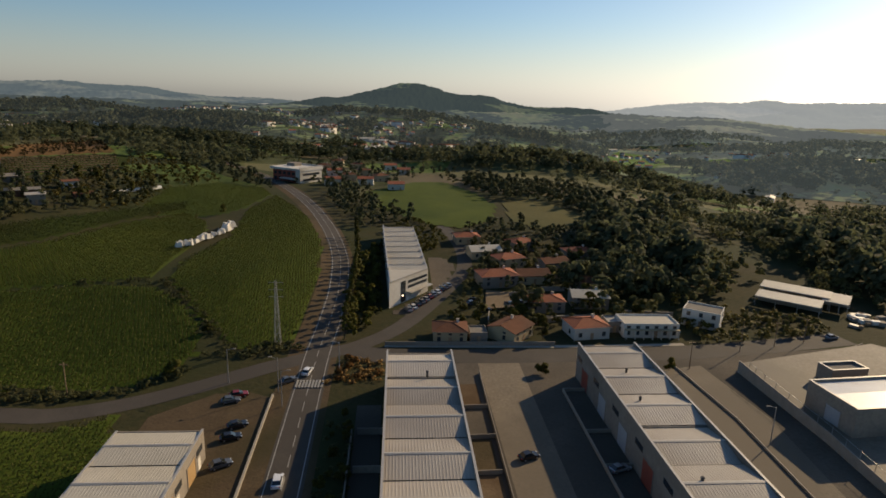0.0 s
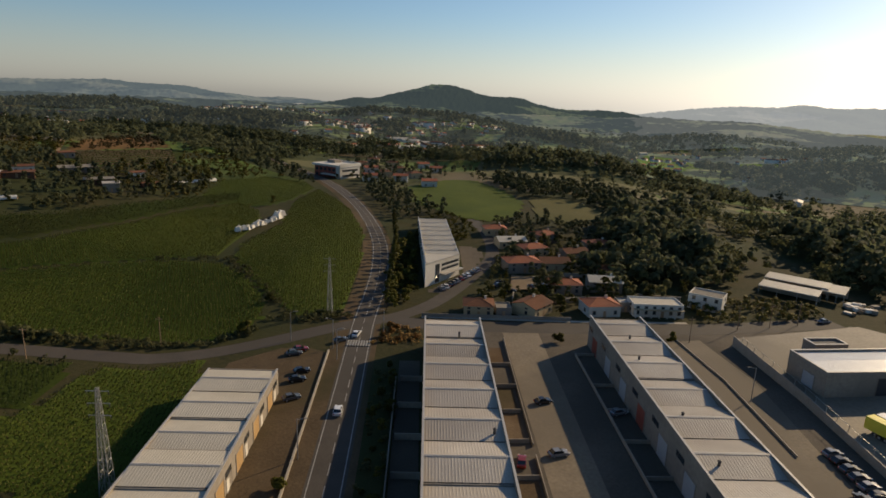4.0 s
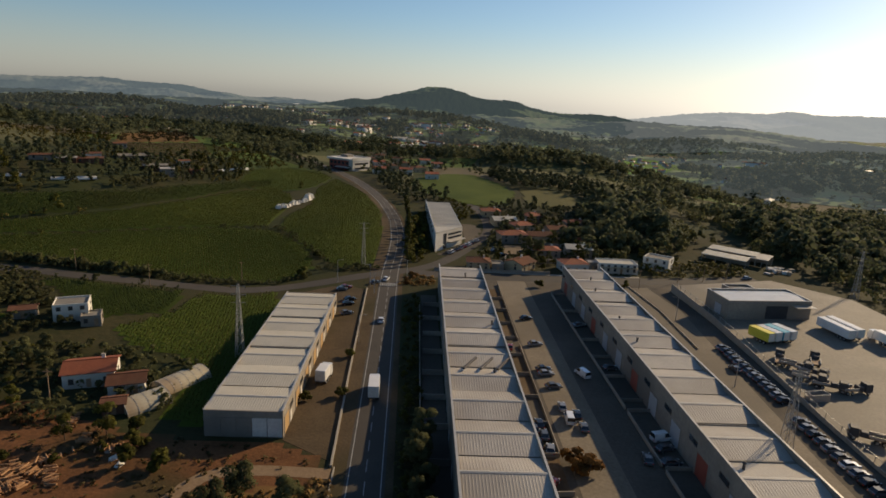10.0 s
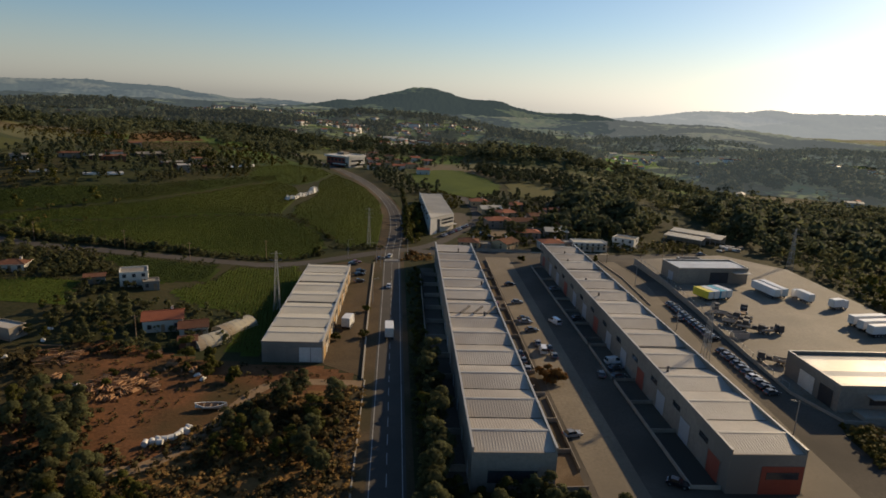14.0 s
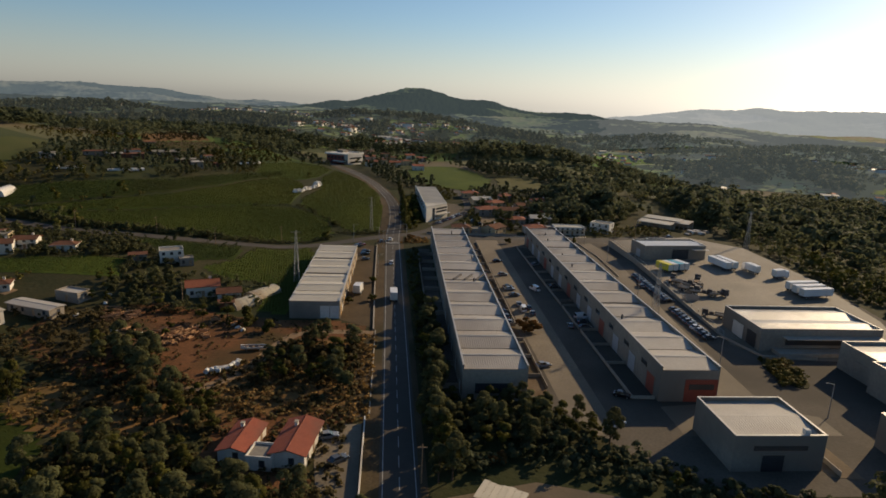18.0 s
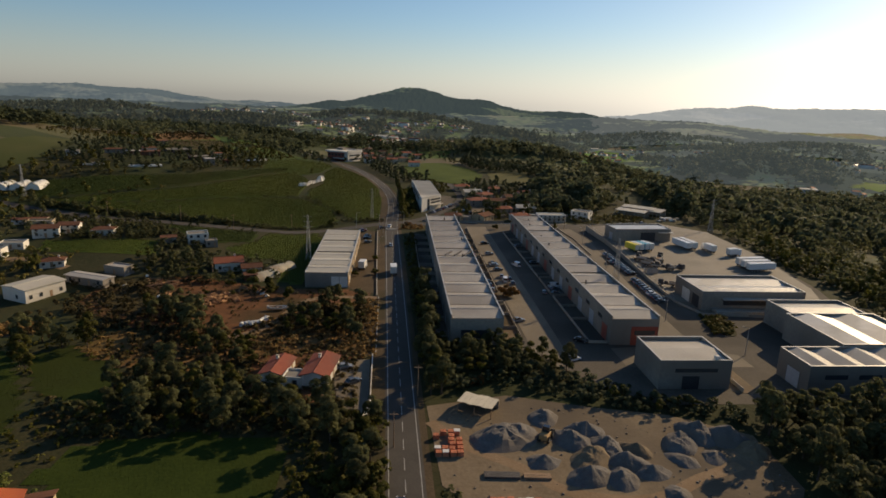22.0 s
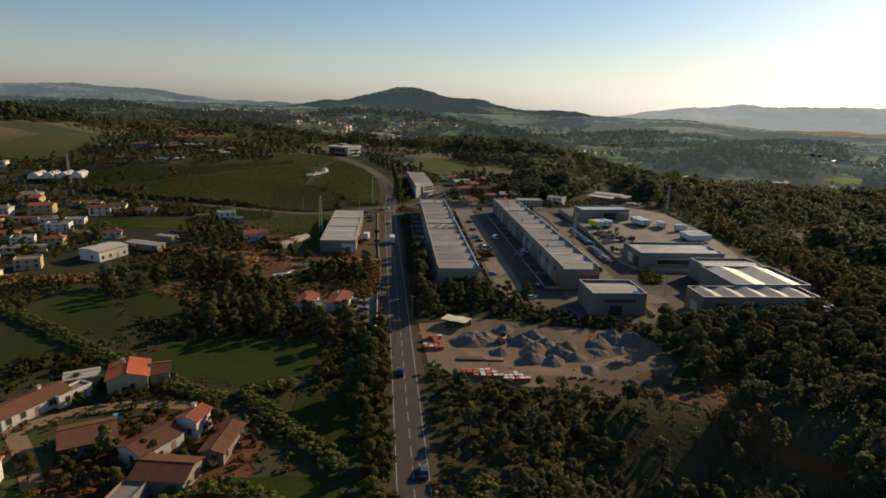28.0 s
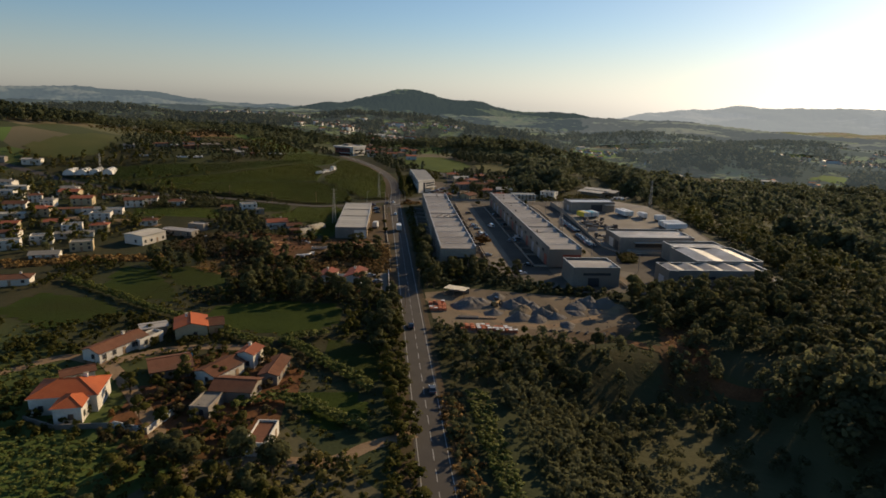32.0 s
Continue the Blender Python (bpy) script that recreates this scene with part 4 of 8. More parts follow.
def leaf_cloud(n, blobs, size, seed, flatten=0.75, up=0.35):
    """Leaf quads scattered over the shells of round clumps: four corners and the rounded normal of each, (n, 5, 3)."""
    r = np.random.default_rng(seed)
    c = np.array([b[:3] for b in blobs])
    rad = np.array([b[3] for b in blobs])
    pick = r.choice(len(blobs), n, p=rad**2 / (rad**2).sum())
    d = r.normal(size=(n, 3))
    d /= np.linalg.norm(d, axis=1)[:, None]
    d[:, 2] = np.where(d[:, 2] < -0.3, -d[:, 2], d[:, 2])
    ctr = c[pick] + d * (rad[pick] * r.uniform(0.7, 1.08, n))[:, None] * [1, 1, flatten]
    nrm = d + r.normal(size=(n, 3)) * 0.5 + [0, 0, up]
    nrm /= np.linalg.norm(nrm, axis=1)[:, None]
    u = np.cross(nrm, r.normal(size=(n, 3)))
    u /= np.linalg.norm(u, axis=1)[:, None]
    w = np.cross(nrm, u)
    s = size * r.uniform(0.6, 1.35, n)[:, None]
    t = r.uniform(0.55, 0.9, n)[:, None]
    mid = np.average(c, axis=0, weights=rad**2)
    round_ = d * 0.8 + (ctr - mid) / (np.abs(ctr - mid).max() + 0.01) * 0.7 + nrm * 0.45
    round_ /= np.linalg.norm(round_, axis=1)[:, None]
    return np.stack([ctr - u * s, ctr - w * s * t, ctr + u * s, ctr + w * s * t, round_], 1)


def cloud_mesh(name, quads):
    q = quads[:, :4].reshape(-1, 3)
    me = array_mesh(name, q, np.arange(len(q)).reshape(-1, 4))
    if quads.shape[1] == 5:
        me.polygons.foreach_set("use_smooth", np.ones(len(quads), bool))
        me.attributes.new("custom_normal", "FLOAT_VECTOR", "POINT").data.foreach_set("vector", np.repeat(quads[:, 4], 4, axis=0).astype(np.float32).ravel())
        me.update()
    return me


def crown_blobs(r, h0, h1, wide, n):
    """Clumps for a crown between two heights."""
    out = []
    for k in range(n):
        a, f = r.uniform(0, 6.283), r.uniform(0, 1)
        z = h0 + (h1 - h0) * f
        reach = wide * math.sin(math.pi * (0.18 + 0.72 * f)) * r.uniform(0.35, 0.85)
        out.append((reach * math.cos(a), reach * math.sin(a), z, wide * r.uniform(0.3, 0.52)))
    return out


def make_tree(name, seed, h, wide, trunk_h, leaves, n, size, label, blobs=11):
    r = np.random.default_rng(seed)
    t = thing(name, pose(0, 0, -900), label, "tree")
    bl = crown_blobs(r, trunk_h + wide * 0.25, h - wide * 0.3, wide, blobs)
    k = Kit()
    lean = r.uniform(-0.3, 0.3, 2)
    top = (lean[0], lean[1], trunk_h + (h - trunk_h) * 0.45)
    k.tube((0, 0, -0.6), (lean[0] * 0.4, lean[1] * 0.4, trunk_h), 0.05 * h * 0.5, 0.03 * h * 0.5, 7)
    k.tube((lean[0] * 0.4, lean[1] * 0.4, trunk_h), top, 0.03 * h * 0.5, 0.05, 6)
    for b in bl[:6]:
        k.tube((lean[0] * 0.5, lean[1] * 0.5, trunk_h * r.uniform(0.7, 1.1)), b[:3], 0.09, 0.03, 5)
    part("trunk", k, bark_m, t)
    part("crown", cloud_mesh(name + "_crown", leaf_cloud(n, bl, size, seed + 50)), leaves, t)
    return t


PROTO = {
    "broad": [make_tree("tree", 11 + k, 8.5 + k, 3.2 + 0.3 * k, 2.0, leaf_a, 1200, 0.36, "broad-crowned green tree among scrub") for k in range(3)],
    "dark": [make_tree("tall_tree", 31 + k, 12.0 + 2 * k, 4.2 + 0.3 * k, 3.0, leaf_b, 2200, 0.4, "tall dark green leafy tree", 14) for k in range(3)],
    "yellow": [make_tree("small_tree", 51 + k, 6.5 + k, 2.6, 1.5, leaf_c, 700, 0.36, "small yellowish green tree") for k in range(2)],
    "bush": [make_tree("bush", 71 + k, 3.0 + 0.5 * k, 2.0, 0.5, leaf_a, 420, 0.33, "rounded leafy green bush", 7) for k in range(3)],
    "autumn": [make_tree("bush", 91 + k, 3.2, 1.9, 0.5, leaf_d, 420, 0.32, "dry rust-coloured leafy bush", 7) for k in range(2)],
    "slim": [make_tree("young_tree", 131 + k, 8.5, 1.25, 2.2, leaf_a, 420, 0.3, "slim young roadside tree", 9) for k in range(2)],
}


def plant(kind, x, y, s=1.0):
    p = PROTO[kind]
    o = copy_thing(p[int(rng.integers(len(p)))], pose(x, y, tz(x, y), 0, 0, rng.uniform(0, 360)))
    o.scale = (s * rng.uniform(0.9, 1.1), s * rng.uniform(0.9, 1.1), s * rng.uniform(0.85, 1.15))
    return o


MEADOWS = [[(-69, -215), (-65, -204), (-45, -200), (-26, -202), (-23, -220), (-38, -232), (-55, -226)], [(-114, -182), (-116, -155), (-103, -160), (-86, -187), (-81, -200), (-97, -196)], [(-100, -161), (-91, -154), (-71, -171), (-67, -191), (-85, -183)], [(-26, -236), (-12, -238), (-10, -262), (-15, -263), (-26, -250)], [(-33, -268), (-16, -268), (-12, -282), (-22, -286)], [(-130, -190), (-104, -200), (-92, -212), (-110, -226), (-135, -210)]]
LOW_FIELDS = {
    "south": [(-63, 65.5), (-52, 57), (-40, 39), (-36.5, 24), (-42, 11), (-53, 5), (-67, 4), (-82, 2.5), (-97, 2.5), (-122, 3), (-140, 5.5), (-150, 9), (-168, 15), (-193, 18), (-164, 25), (-147, 30.5), (-129, 37), (-113, 47), (-98, 56), (-82, 63.5)],
    "middle": [(-111, 51), (-98, 58.5), (-82, 66), (-66, 74), (-66.5, 95), (-65, 127), (-74, 160), (-88, 173), (-102, 142), (-112, 103), (-130, 69), (-150, 52), (-174, 37), (-196, 20.5), (-165, 27.5), (-147, 33), (-128, 40)],
    "dark": [(-213, 52), (-192, 66), (-165, 80), (-140, 100), (-108, 174), (-95, 203), (-91, 182), (-104, 146), (-115, 105), (-134, 72), (-153, 56), (-176, 40), (-199, 26)],
    "roadside": [(-118, -16), (-95, -15), (-72, -13), (-71, -33), (-86, -42), (-100, -30)],
    "village": [(-147, -67), (-102, -66), (-108, -46), (-132, -49), (-152, -53)],
}
FIELD_UP = [(-98, 163), (-110, 180), (-115, 230), (-99, 274), (-72, 272), (-61, 246), (-66, 200), (-72, 180), (-80, 170)]
NORTH = [([(-6, 279), (6, 305), (28, 341), (51, 343), (62, 312), (69, 283), (75, 237), (66, 192), (48, 172), (30, 182), (14, 208), (2, 232)], "grass"),
         ([(80, 246), (100, 263), (114, 244), (120, 205), (104, 175), (85, 173), (77, 192)], "dry"),
         ([(340, 790), (362, 870), (420, 1060), (540, 1330), (580, 1250), (585, 1105), (436, 850)], "bright"),
         ([(600, 1070), (608, 1150), (765, 1120), (765, 1075)], "bright"), ([(681, 551), (742, 600), (770, 567), (713, 510)], "bright")]
VINES = [[(-39, -236), (-33, -242), (-27, -250), (-20, -258), (-13, -267)], [(-39, -236), (-33, -233), (-27, -232)], [(-43, -275), (-34, -272), (-26, -276), (-18, -282), (-13, -286)], [(-64, -222), (-56, -230), (-48, -236), (-42, -238)], [(-129, -175), (-102, -195), (-84, -210), (-70, -219)], [(13, -271), (14, -290), (15, -312), (16, -350)]]
OPEN_LAND = [[(-56, -142), (-40, -131), (-36, -119), (-48, -116), (-52, -128)]] + MEADOWS + list(LOW_FIELDS.values()) + [FIELD_UP, [(-285, 84), (-272, 165), (-252, 172), (-238, 150), (-231, 80), (-246, 66), (-268, 66)], [(-168, -149), (-150, -141.5), (-107, -137), (-106, -146), (-143, -154), (-161, -160)]] + [q for q, _ in NORTH] + [[(-248, 322), (-232, 400), (-184, 322), (-172, 320), (-152, 258), (-176, 192), (-196, 200), (-214, 228)], [(300, 700), (340, 790), (436, 850), (400, 720)]]
VINE_PTS = np.concatenate([np.stack([np.interp(np.linspace(0, len(v) - 1, 40), range(len(v)), [q[j] for q in v]) for j in (0, 1)], -1) for v in VINES])


LANE_PTS = smooth_line(CROSS, 4.0)


def free(x, y):
    """Places outside the open meadows, the side road and the vine rows."""
    x, y = np.asarray(x, float), np.asarray(y, float)
    ok = np.ones(x.shape, bool)
    for q in OPEN_LAND:
        ok &= ~inside(q, x, y)
    d = np.min((x[..., None] - VINE_PTS[:, 0]) ** 2 + (y[..., None] - VINE_PTS[:, 1]) ** 2, axis=-1)
    e = np.min((x[..., None] - LANE_PTS[:, 0]) ** 2 + (y[..., None] - LANE_PTS[:, 1]) ** 2, axis=-1)
    return ok & (d > 3.6**2) & (e > 4.6**2)


def spots(poly, n, gap):
    """Up to n random places in a polygon, at least gap apart."""
    xs, ys = zip(*poly)
    out = []
    for _ in range(n * 14):
        if len(out) >= n:
            break
        x, y = rng.uniform(min(xs), max(xs)), rng.uniform(min(ys), max(ys))
        if inside(poly, np.array(x), np.array(y)) and bool(free(x, y)) and all((x - a) ** 2 + (y - b) ** 2 > gap * gap for a, b in out):
            out.append((x, y))
    return out


def stand(poly, n, gap, kinds, lo=0.8, hi=1.2, group=""):
    for x, y in spots(poly, n, gap):
        o = plant(kinds[int(rng.integers(len(kinds)))], x, y, rng.uniform(lo, hi))
        if group:
            tagged(o, group=group)


def many(name, places, quads, material, lo, hi, label, category, sink=0.0, squash=(0.8, 1.25)):
    """One mesh of many copies of a small clump: woods, scrub, crops."""
    places = np.asarray(places, float).reshape(-1, 2)
    n = len(places)
    if not n:
        return None
    reps = quads if isinstance(quads, list) else [quads]
    a, s = rng.uniform(0, 6.283, n), rng.uniform(lo, hi, n)
    zs = s * rng.uniform(*squash, n)
    base = ter(places[:, 0], places[:, 1]) - sink
    out = []
    which = rng.integers(len(reps), size=n)
    for k, q in enumerate(reps):
        i = which == k
        ca, sa = np.cos(a[i])[:, None, None], np.sin(a[i])[:, None, None]
        x, y, z = q[None, :, :, 0], q[None, :, :, 1], q[None, :, :, 2]
        sc = s[i][:, None, None]
        put = np.stack([(x * ca - y * sa) * sc + places[i, 0][:, None, None], (x * sa + y * ca) * sc + places[i, 1][:, None, None], z * zs[i][:, None, None] + base[i][:, None, None]], -1)
        if q.shape[1] == 5:
            put[:, :, 4] = np.stack([x * ca - y * sa, x * sa + y * ca, z + 0 * ca], -1)[:, :, 4]
        out.append(put.reshape(-1, q.shape[1], 3))
    ob = part(name, cloud_mesh(name, np.concatenate(out)), material, None)
    return tagged(ob, label, category, "", "stuff")


def clump(seed, h, wide, n, size, blobs, low=0.15):
    r = np.random.default_rng(seed)
    return leaf_cloud(n, crown_blobs(r, h * low + wide * 0.2, h - wide * 0.3, wide, blobs), size, seed + 7, 0.75, 0.6)


def fill(poly, per):
    """Random places in a polygon, one to each per square metres."""
    xs, ys = np.array(poly).T
    n = int((xs.max() - xs.min()) * (ys.max() - ys.min()) / per)
    x, y = rng.uniform(xs.min(), xs.max(), n), rng.uniform(ys.min(), ys.max(), n)
    k = inside(poly, x, y)
    x, y = x[k], y[k]
    k = free(x, y)
    return np.stack([x[k], y[k]], -1)


FARTREE = [clump(201 + k, 10, 4.3, 66, 1.0, 8) for k in range(4)]
HAZETREE = [clump(211 + k, 10, 4.6, 26, 1.8, 6) for k in range(4)]
MIDTREE = [clump(221 + k, 9, 3.3, 150, 0.75, 8) for k in range(4)]
SHRUB = [clump(241 + k, 2.4, 1.5, 46, 0.4, 4, 0.0) for k in range(4)]
TUFT = [clump(261 + k, 0.9, 0.8, 14, 0.3, 3, 0.0) for k in range(3)]
CORN = []
for k in range(3):
    r_ = np.random.default_rng(281 + k)
    qs = []
    for j in range(4):
        an, h = r_.uniform(0, 6.28), r_.uniform(1.2, 2.0)
        dx, dy = math.cos(an), math.sin(an)
        qs.append([(0, 0, h * 0.45), (dx * 0.35 - dy * 0.13, dy * 0.35 + dx * 0.13, h), (dx * 0.75, dy * 0.75, h * 0.72), (dx * 0.35 + dy * 0.13, dy * 0.35 - dx * 0.13, h * 0.86)])
    CORN.append(np.array(qs))


def crop(name, poly, row, gap, turn, material, lo, hi, label, quads=None, ground=None):
    """A field planted in rows, on its own soil."""
    patch(name + "_ground", poly, 0.07, ground or grass_m, "green field ground", 2.5, "field")
    c, s = math.cos(radians(turn)), math.sin(radians(turn))
    p = np.array(poly)
    q = np.stack([p[:, 0] * c + p[:, 1] * s, -p[:, 0] * s + p[:, 1] * c], -1)
    gx, gy = np.meshgrid(np.arange(q[:, 0].min(), q[:, 0].max(), row), np.arange(q[:, 1].min(), q[:, 1].max(), gap))
    gx, gy = gx.ravel() + rng.normal(0, row * 0.1, gx.size), gy.ravel() + rng.normal(0, gap * 0.3, gx.size)
    x, y = gx * c - gy * s, gx * s + gy * c
    k = inside(poly, x, y)
    return many(name, np.stack([x[k], y[k]], -1), quads or CORN, material, lo, hi, label, "crop")


# fields left of the road
crop("maize_field", LOW_FIELDS["south"], 0.95, 0.62, 20, corn_m, 0.5, 0.7, "tall green maize field in rows")
crop("maize_field", LOW_FIELDS["middle"], 0.95, 0.62, 35, corn_m, 0.5, 0.7, "tall green maize field in rows")
crop("crop_field", LOW_FIELDS["dark"], 1.5, 0.8, 62, beet_m, 0.5, 0.9, "dark green crop field in coarse rows", ground=sward_m)
crop("maize_field", [(-26, 27), (-41, 43), (-59, 71), (-62, 91), (-56, 134), (-63, 196), (-58, 244), (-44, 214), (-30, 180), (-17, 130), (-12.5, 78), (-13, 47), (-14, 32)], 0.95, 0.62, 8, corn_m, 0.5, 0.7, "tall green maize field in rows")
crop("maize_field", LOW_FIELDS["roadside"], 1.0, 0.7, 30, beet_m, 0.5, 0.7, "dark green maize field below a side road", ground=sward_m)
crop("maize_field", LOW_FIELDS["village"], 1.0, 0.7, 12, corn_m, 0.4, 0.6, "green maize field beside village houses")
crop("maize_field", [(-66, -12), (-58, -13.5), (-44, -6), (-38.5, -20), (-38.5, -95), (-47, -92), (-47, -70), (-54, -62), (-68, -58), (-78, -48), (-69, -33)], 1.0, 0.7, 10, corn_m, 0.5, 0.7, "green maize field beside a workshop row")
# meadows near the village
SWARD = [np.array([[(0, 0, 0), (0.16, 0.05, 0.3), (0.3, 0.02, 0.42), (0.1, -0.08, 0.28)], [(0, 0, 0), (-0.12, 0.12, 0.28), (-0.2, 0.26, 0.36), (-0.02, 0.14, 0.26)]])]
for poly, turn in zip(MEADOWS, (20, 60, 50, 70, 70, 55)):
    crop("meadow", poly, 0.7, 0.7, turn, sward_m, 0.35, 0.8, "mown green meadow", SWARD, sward_m)
crop("maize_field", FIELD_UP, 1.0, 0.7, 12, corn_m, 0.4, 0.6, "green field on a slope above white bales")
# bright distant meadows
for poly, kind in NORTH + [([(60, 1180), (120, 1290), (230, 1250), (160, 1150)], "bright"), ([(-190, 900), (-150, 960), (-60, 930), (-110, 880)], "grass")]:
    patch("bright_meadow" if kind == "bright" else "meadow", poly, 0.9 if abs(poly[0][1]) > 400 else 0.3, {"bright": bright_m, "grass": grass_m, "dry": dry_m}[kind], {"bright": "sunlit bright green meadow", "grass": "wide green meadow below houses", "dry": "yellowing meadow beside dark woods"}[kind], 9.0 if abs(poly[0][1]) > 400 else 3.0, "meadow")
# vines and orchard rows
VINE = [leaf_cloud(34, crown_blobs(np.random.default_rng(301 + k), 1.3, 1.9, 1.1, 4), 0.34, 311 + k, 0.5, 1.2) for k in range(3)]


def rows_of(name, line, width, step, quads, material, lo, hi, label, category="crop"):
    c = smooth_line(line, step)
    n = max(1, int(width / 1.3))
    pts = np.concatenate([c + rng.normal(0, 0.3, c.shape) + np.array([0, 1.3]) * (k - n / 2) for k in range(n)])
    return many(name, pts, quads, material, lo, hi, label, category)


for line, wide_ in zip(VINES[:5], (5.2, 4.0, 4.0, 4.0, 4.0)):
    rows_of("vine_hedge", line, wide_, 0.7, VINE, vine_m, 0.75, 1.0, "thick green vine pergola between meadows")
for k in range(3):
    rows_of("vine_row", [(11.0 + 1.8 * k, -271), (11.6 + 1.6 * k, -290), (13.0 + 1.5 * k, -312), (14 + 1.5 * k, -350)], 1.3, 0.8, VINE, vine_m, 0.7, 1.0, "green vine row")
for k in range(9):
    rows_of("vine_row", [(-106, -283 - 2.6 * k), (-64, -292 - 2.6 * k)], 1.3, 0.9, VINE, vine_m, 0.55, 0.8, "yellow-green vine row")
for k in range(5):
    rows_of("vine_row", [(-108, -250 - 4 * k), (-90, -256 - 4 * k)], 1.3, 1.0, VINE, vine_m, 0.5, 0.8, "green vine row")

# ---- woods, scrub and single trees ----
LOWTREE = [clump(321 + k, 9, 3.9, 62, 0.95, 8) for k in range(5)]
SLOPETREE = [clump(331 + k, 9, 3.8, 50, 1.05, 8) for k in range(5)]
NEARTREE = [clump(341 + k, 9, 3.4, 210, 0.52, 9) for k in range(5)]
WOOD_R = [(178, -260), (176, -60), (180, 20), (186, 60), (150, 92), (118, 70), (84, 70), (70, 90), (95, 140), (112, 170), (140, 205), (170, 240), (230, 275), (300, 310), (430, 340), (560, 360), (600, 100), (480, -120), (330, -260)]
wr = fill(WOOD_R, 25)
mix_ = np.array([noise.noise((x / 48, y / 60, 5.0)) + 0.5 * noise.noise((x / 17, y / 20, 8.0)) for x, y in wr])
slope = (wr[:, 0] < 222) & (wr[:, 1] < 40) & (wr[:, 0] > 150)
tall, low_w = (mix_ > 0.12) & ~slope, ((mix_ > -0.42) & (mix_ < -0.12)) | slope
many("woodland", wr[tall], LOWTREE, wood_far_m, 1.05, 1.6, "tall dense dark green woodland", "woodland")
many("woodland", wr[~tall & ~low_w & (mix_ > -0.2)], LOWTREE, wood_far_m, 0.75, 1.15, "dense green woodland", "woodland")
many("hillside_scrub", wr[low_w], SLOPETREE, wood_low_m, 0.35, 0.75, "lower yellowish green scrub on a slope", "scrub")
many("woodland", fill([(76, -192), (152, -189), (160, -120), (178, -120), (200, -330), (150, -330), (120, -270), (96, -240), (76, -236), (74, -220)], 30), NEARTREE, leaf_b, 0.6, 1.05, "dense dark woodland below halls", "woodland")
valley = fill([(16, -240), (30, -238), (50, -244), (62, -243), (80, -262), (98, -275), (150, -290), (150, -420), (24, -420), (19, -320), (19, -270)], 24)
edge = (valley[:, 1] > -262) | (valley[:, 0] > 88)
many("woodland", valley[edge], NEARTREE, valley_m, 0.35, 0.75, "dense dark valley woodland", "woodland")
many("woodland", fill([(62, -246), (84, -262), (98, -275), (150, -290), (150, -262), (96, -240)], 18), NEARTREE, valley_m, 0.35, 0.8, "dark trees beside a dirt track", "woodland")
vg = np.array([noise.noise((x / 20, y / 20, 1.5)) for x, y in valley])
# tall trees added on the valley's sunward side to shade its floor
many("woodland", fill([(82, -272), (150, -262), (165, -345), (86, -350)], 26), NEARTREE, valley_m, 1.15, 1.6, "tall dark trees added to shade a valley floor", "woodland")
many("scrub", valley[~edge & (vg > -0.5)], NEARTREE, valley_m, 0.3, 0.55, "low dark scrub on a valley floor", "scrub")
# beyond: woods in dense masses on the rises, open fields with single trees between them
WOODS = [(165, 500, 130, 55), (600, 710, 170, 75), (-200, 545, 150, 62), (-60, 560, 90, 40), (60, 600, 70, 30), (330, 1130, 180, 80), (1000, 1250, 280, 110), (-420, 1150, 250, 90), (40, 1500, 280, 100), (760, 1650, 320, 110), (-900, 1500, 320, 140), (-330, 900, 120, 50), (120, 880, 90, 34), (-640, 900, 150, 70), (520, 1000, 110, 44), (820, 420, 200, 120), (760, 100, 250, 200), (520, 420, 90, 60)]


def far_wood(x, y):
    """How wooded the far country is at a place: above 0 it is wood."""
    best = np.full(len(x), -9.0)
    for cx, cy, rx, ry in WOODS:
        best = np.maximum(best, 1.0 - ((x - cx) / rx) ** 2 - ((y - cy) / ry) ** 2)
    rough = np.array([noise.noise((a / 120, b / 75, 2.0)) + 0.6 * noise.noise((a / 38, b / 30, 6.0)) for a, b in zip(x, y)])
    return np.maximum(best + 0.9 * rough, rough - 0.42)


FAR_LAND = [(-1500, 420), (-520, 150), (-420, 420), (-100, 430), (150, 425), (150, 270), (230, 300), (430, 330), (520, 330), (560, 100), (480, -200), (800, -300), (1300, 300), (2000, 1100), (1500, 2150), (-700, 2150), (-1500, 1500)]
far_spots = fill(FAR_LAND, 62)
reach = np.hypot(far_spots[:, 0], far_spots[:, 1] + 260)
keep_ = rng.uniform(0, 1, len(far_spots)) < np.clip((1150 / reach) ** 2, 0.16, 1)
far_spots, reach = far_spots[keep_], reach[keep_]
wooded = far_wood(far_spots[:, 0], far_spots[:, 1])
single = (wooded <= 0) & (rng.uniform(0, 1, len(far_spots)) < np.where(reach < 1000, 0.2, 0.1))
near_ = reach < 1000
turn_ = np.degrees(np.arctan2(far_spots[:, 0], far_spots[:, 1] + 260))
# west and east woods differ by the light put into their leaf colour
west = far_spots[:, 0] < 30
many("distant_woodland", far_spots[near_ & (wooded > 0) & west], FARTREE, wood_dim_m, 0.85, 1.3, "dark woodland in dense masses", "woodland")
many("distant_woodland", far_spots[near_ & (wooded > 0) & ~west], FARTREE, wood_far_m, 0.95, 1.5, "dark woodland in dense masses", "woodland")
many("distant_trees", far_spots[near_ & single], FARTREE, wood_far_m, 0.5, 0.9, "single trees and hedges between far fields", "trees")
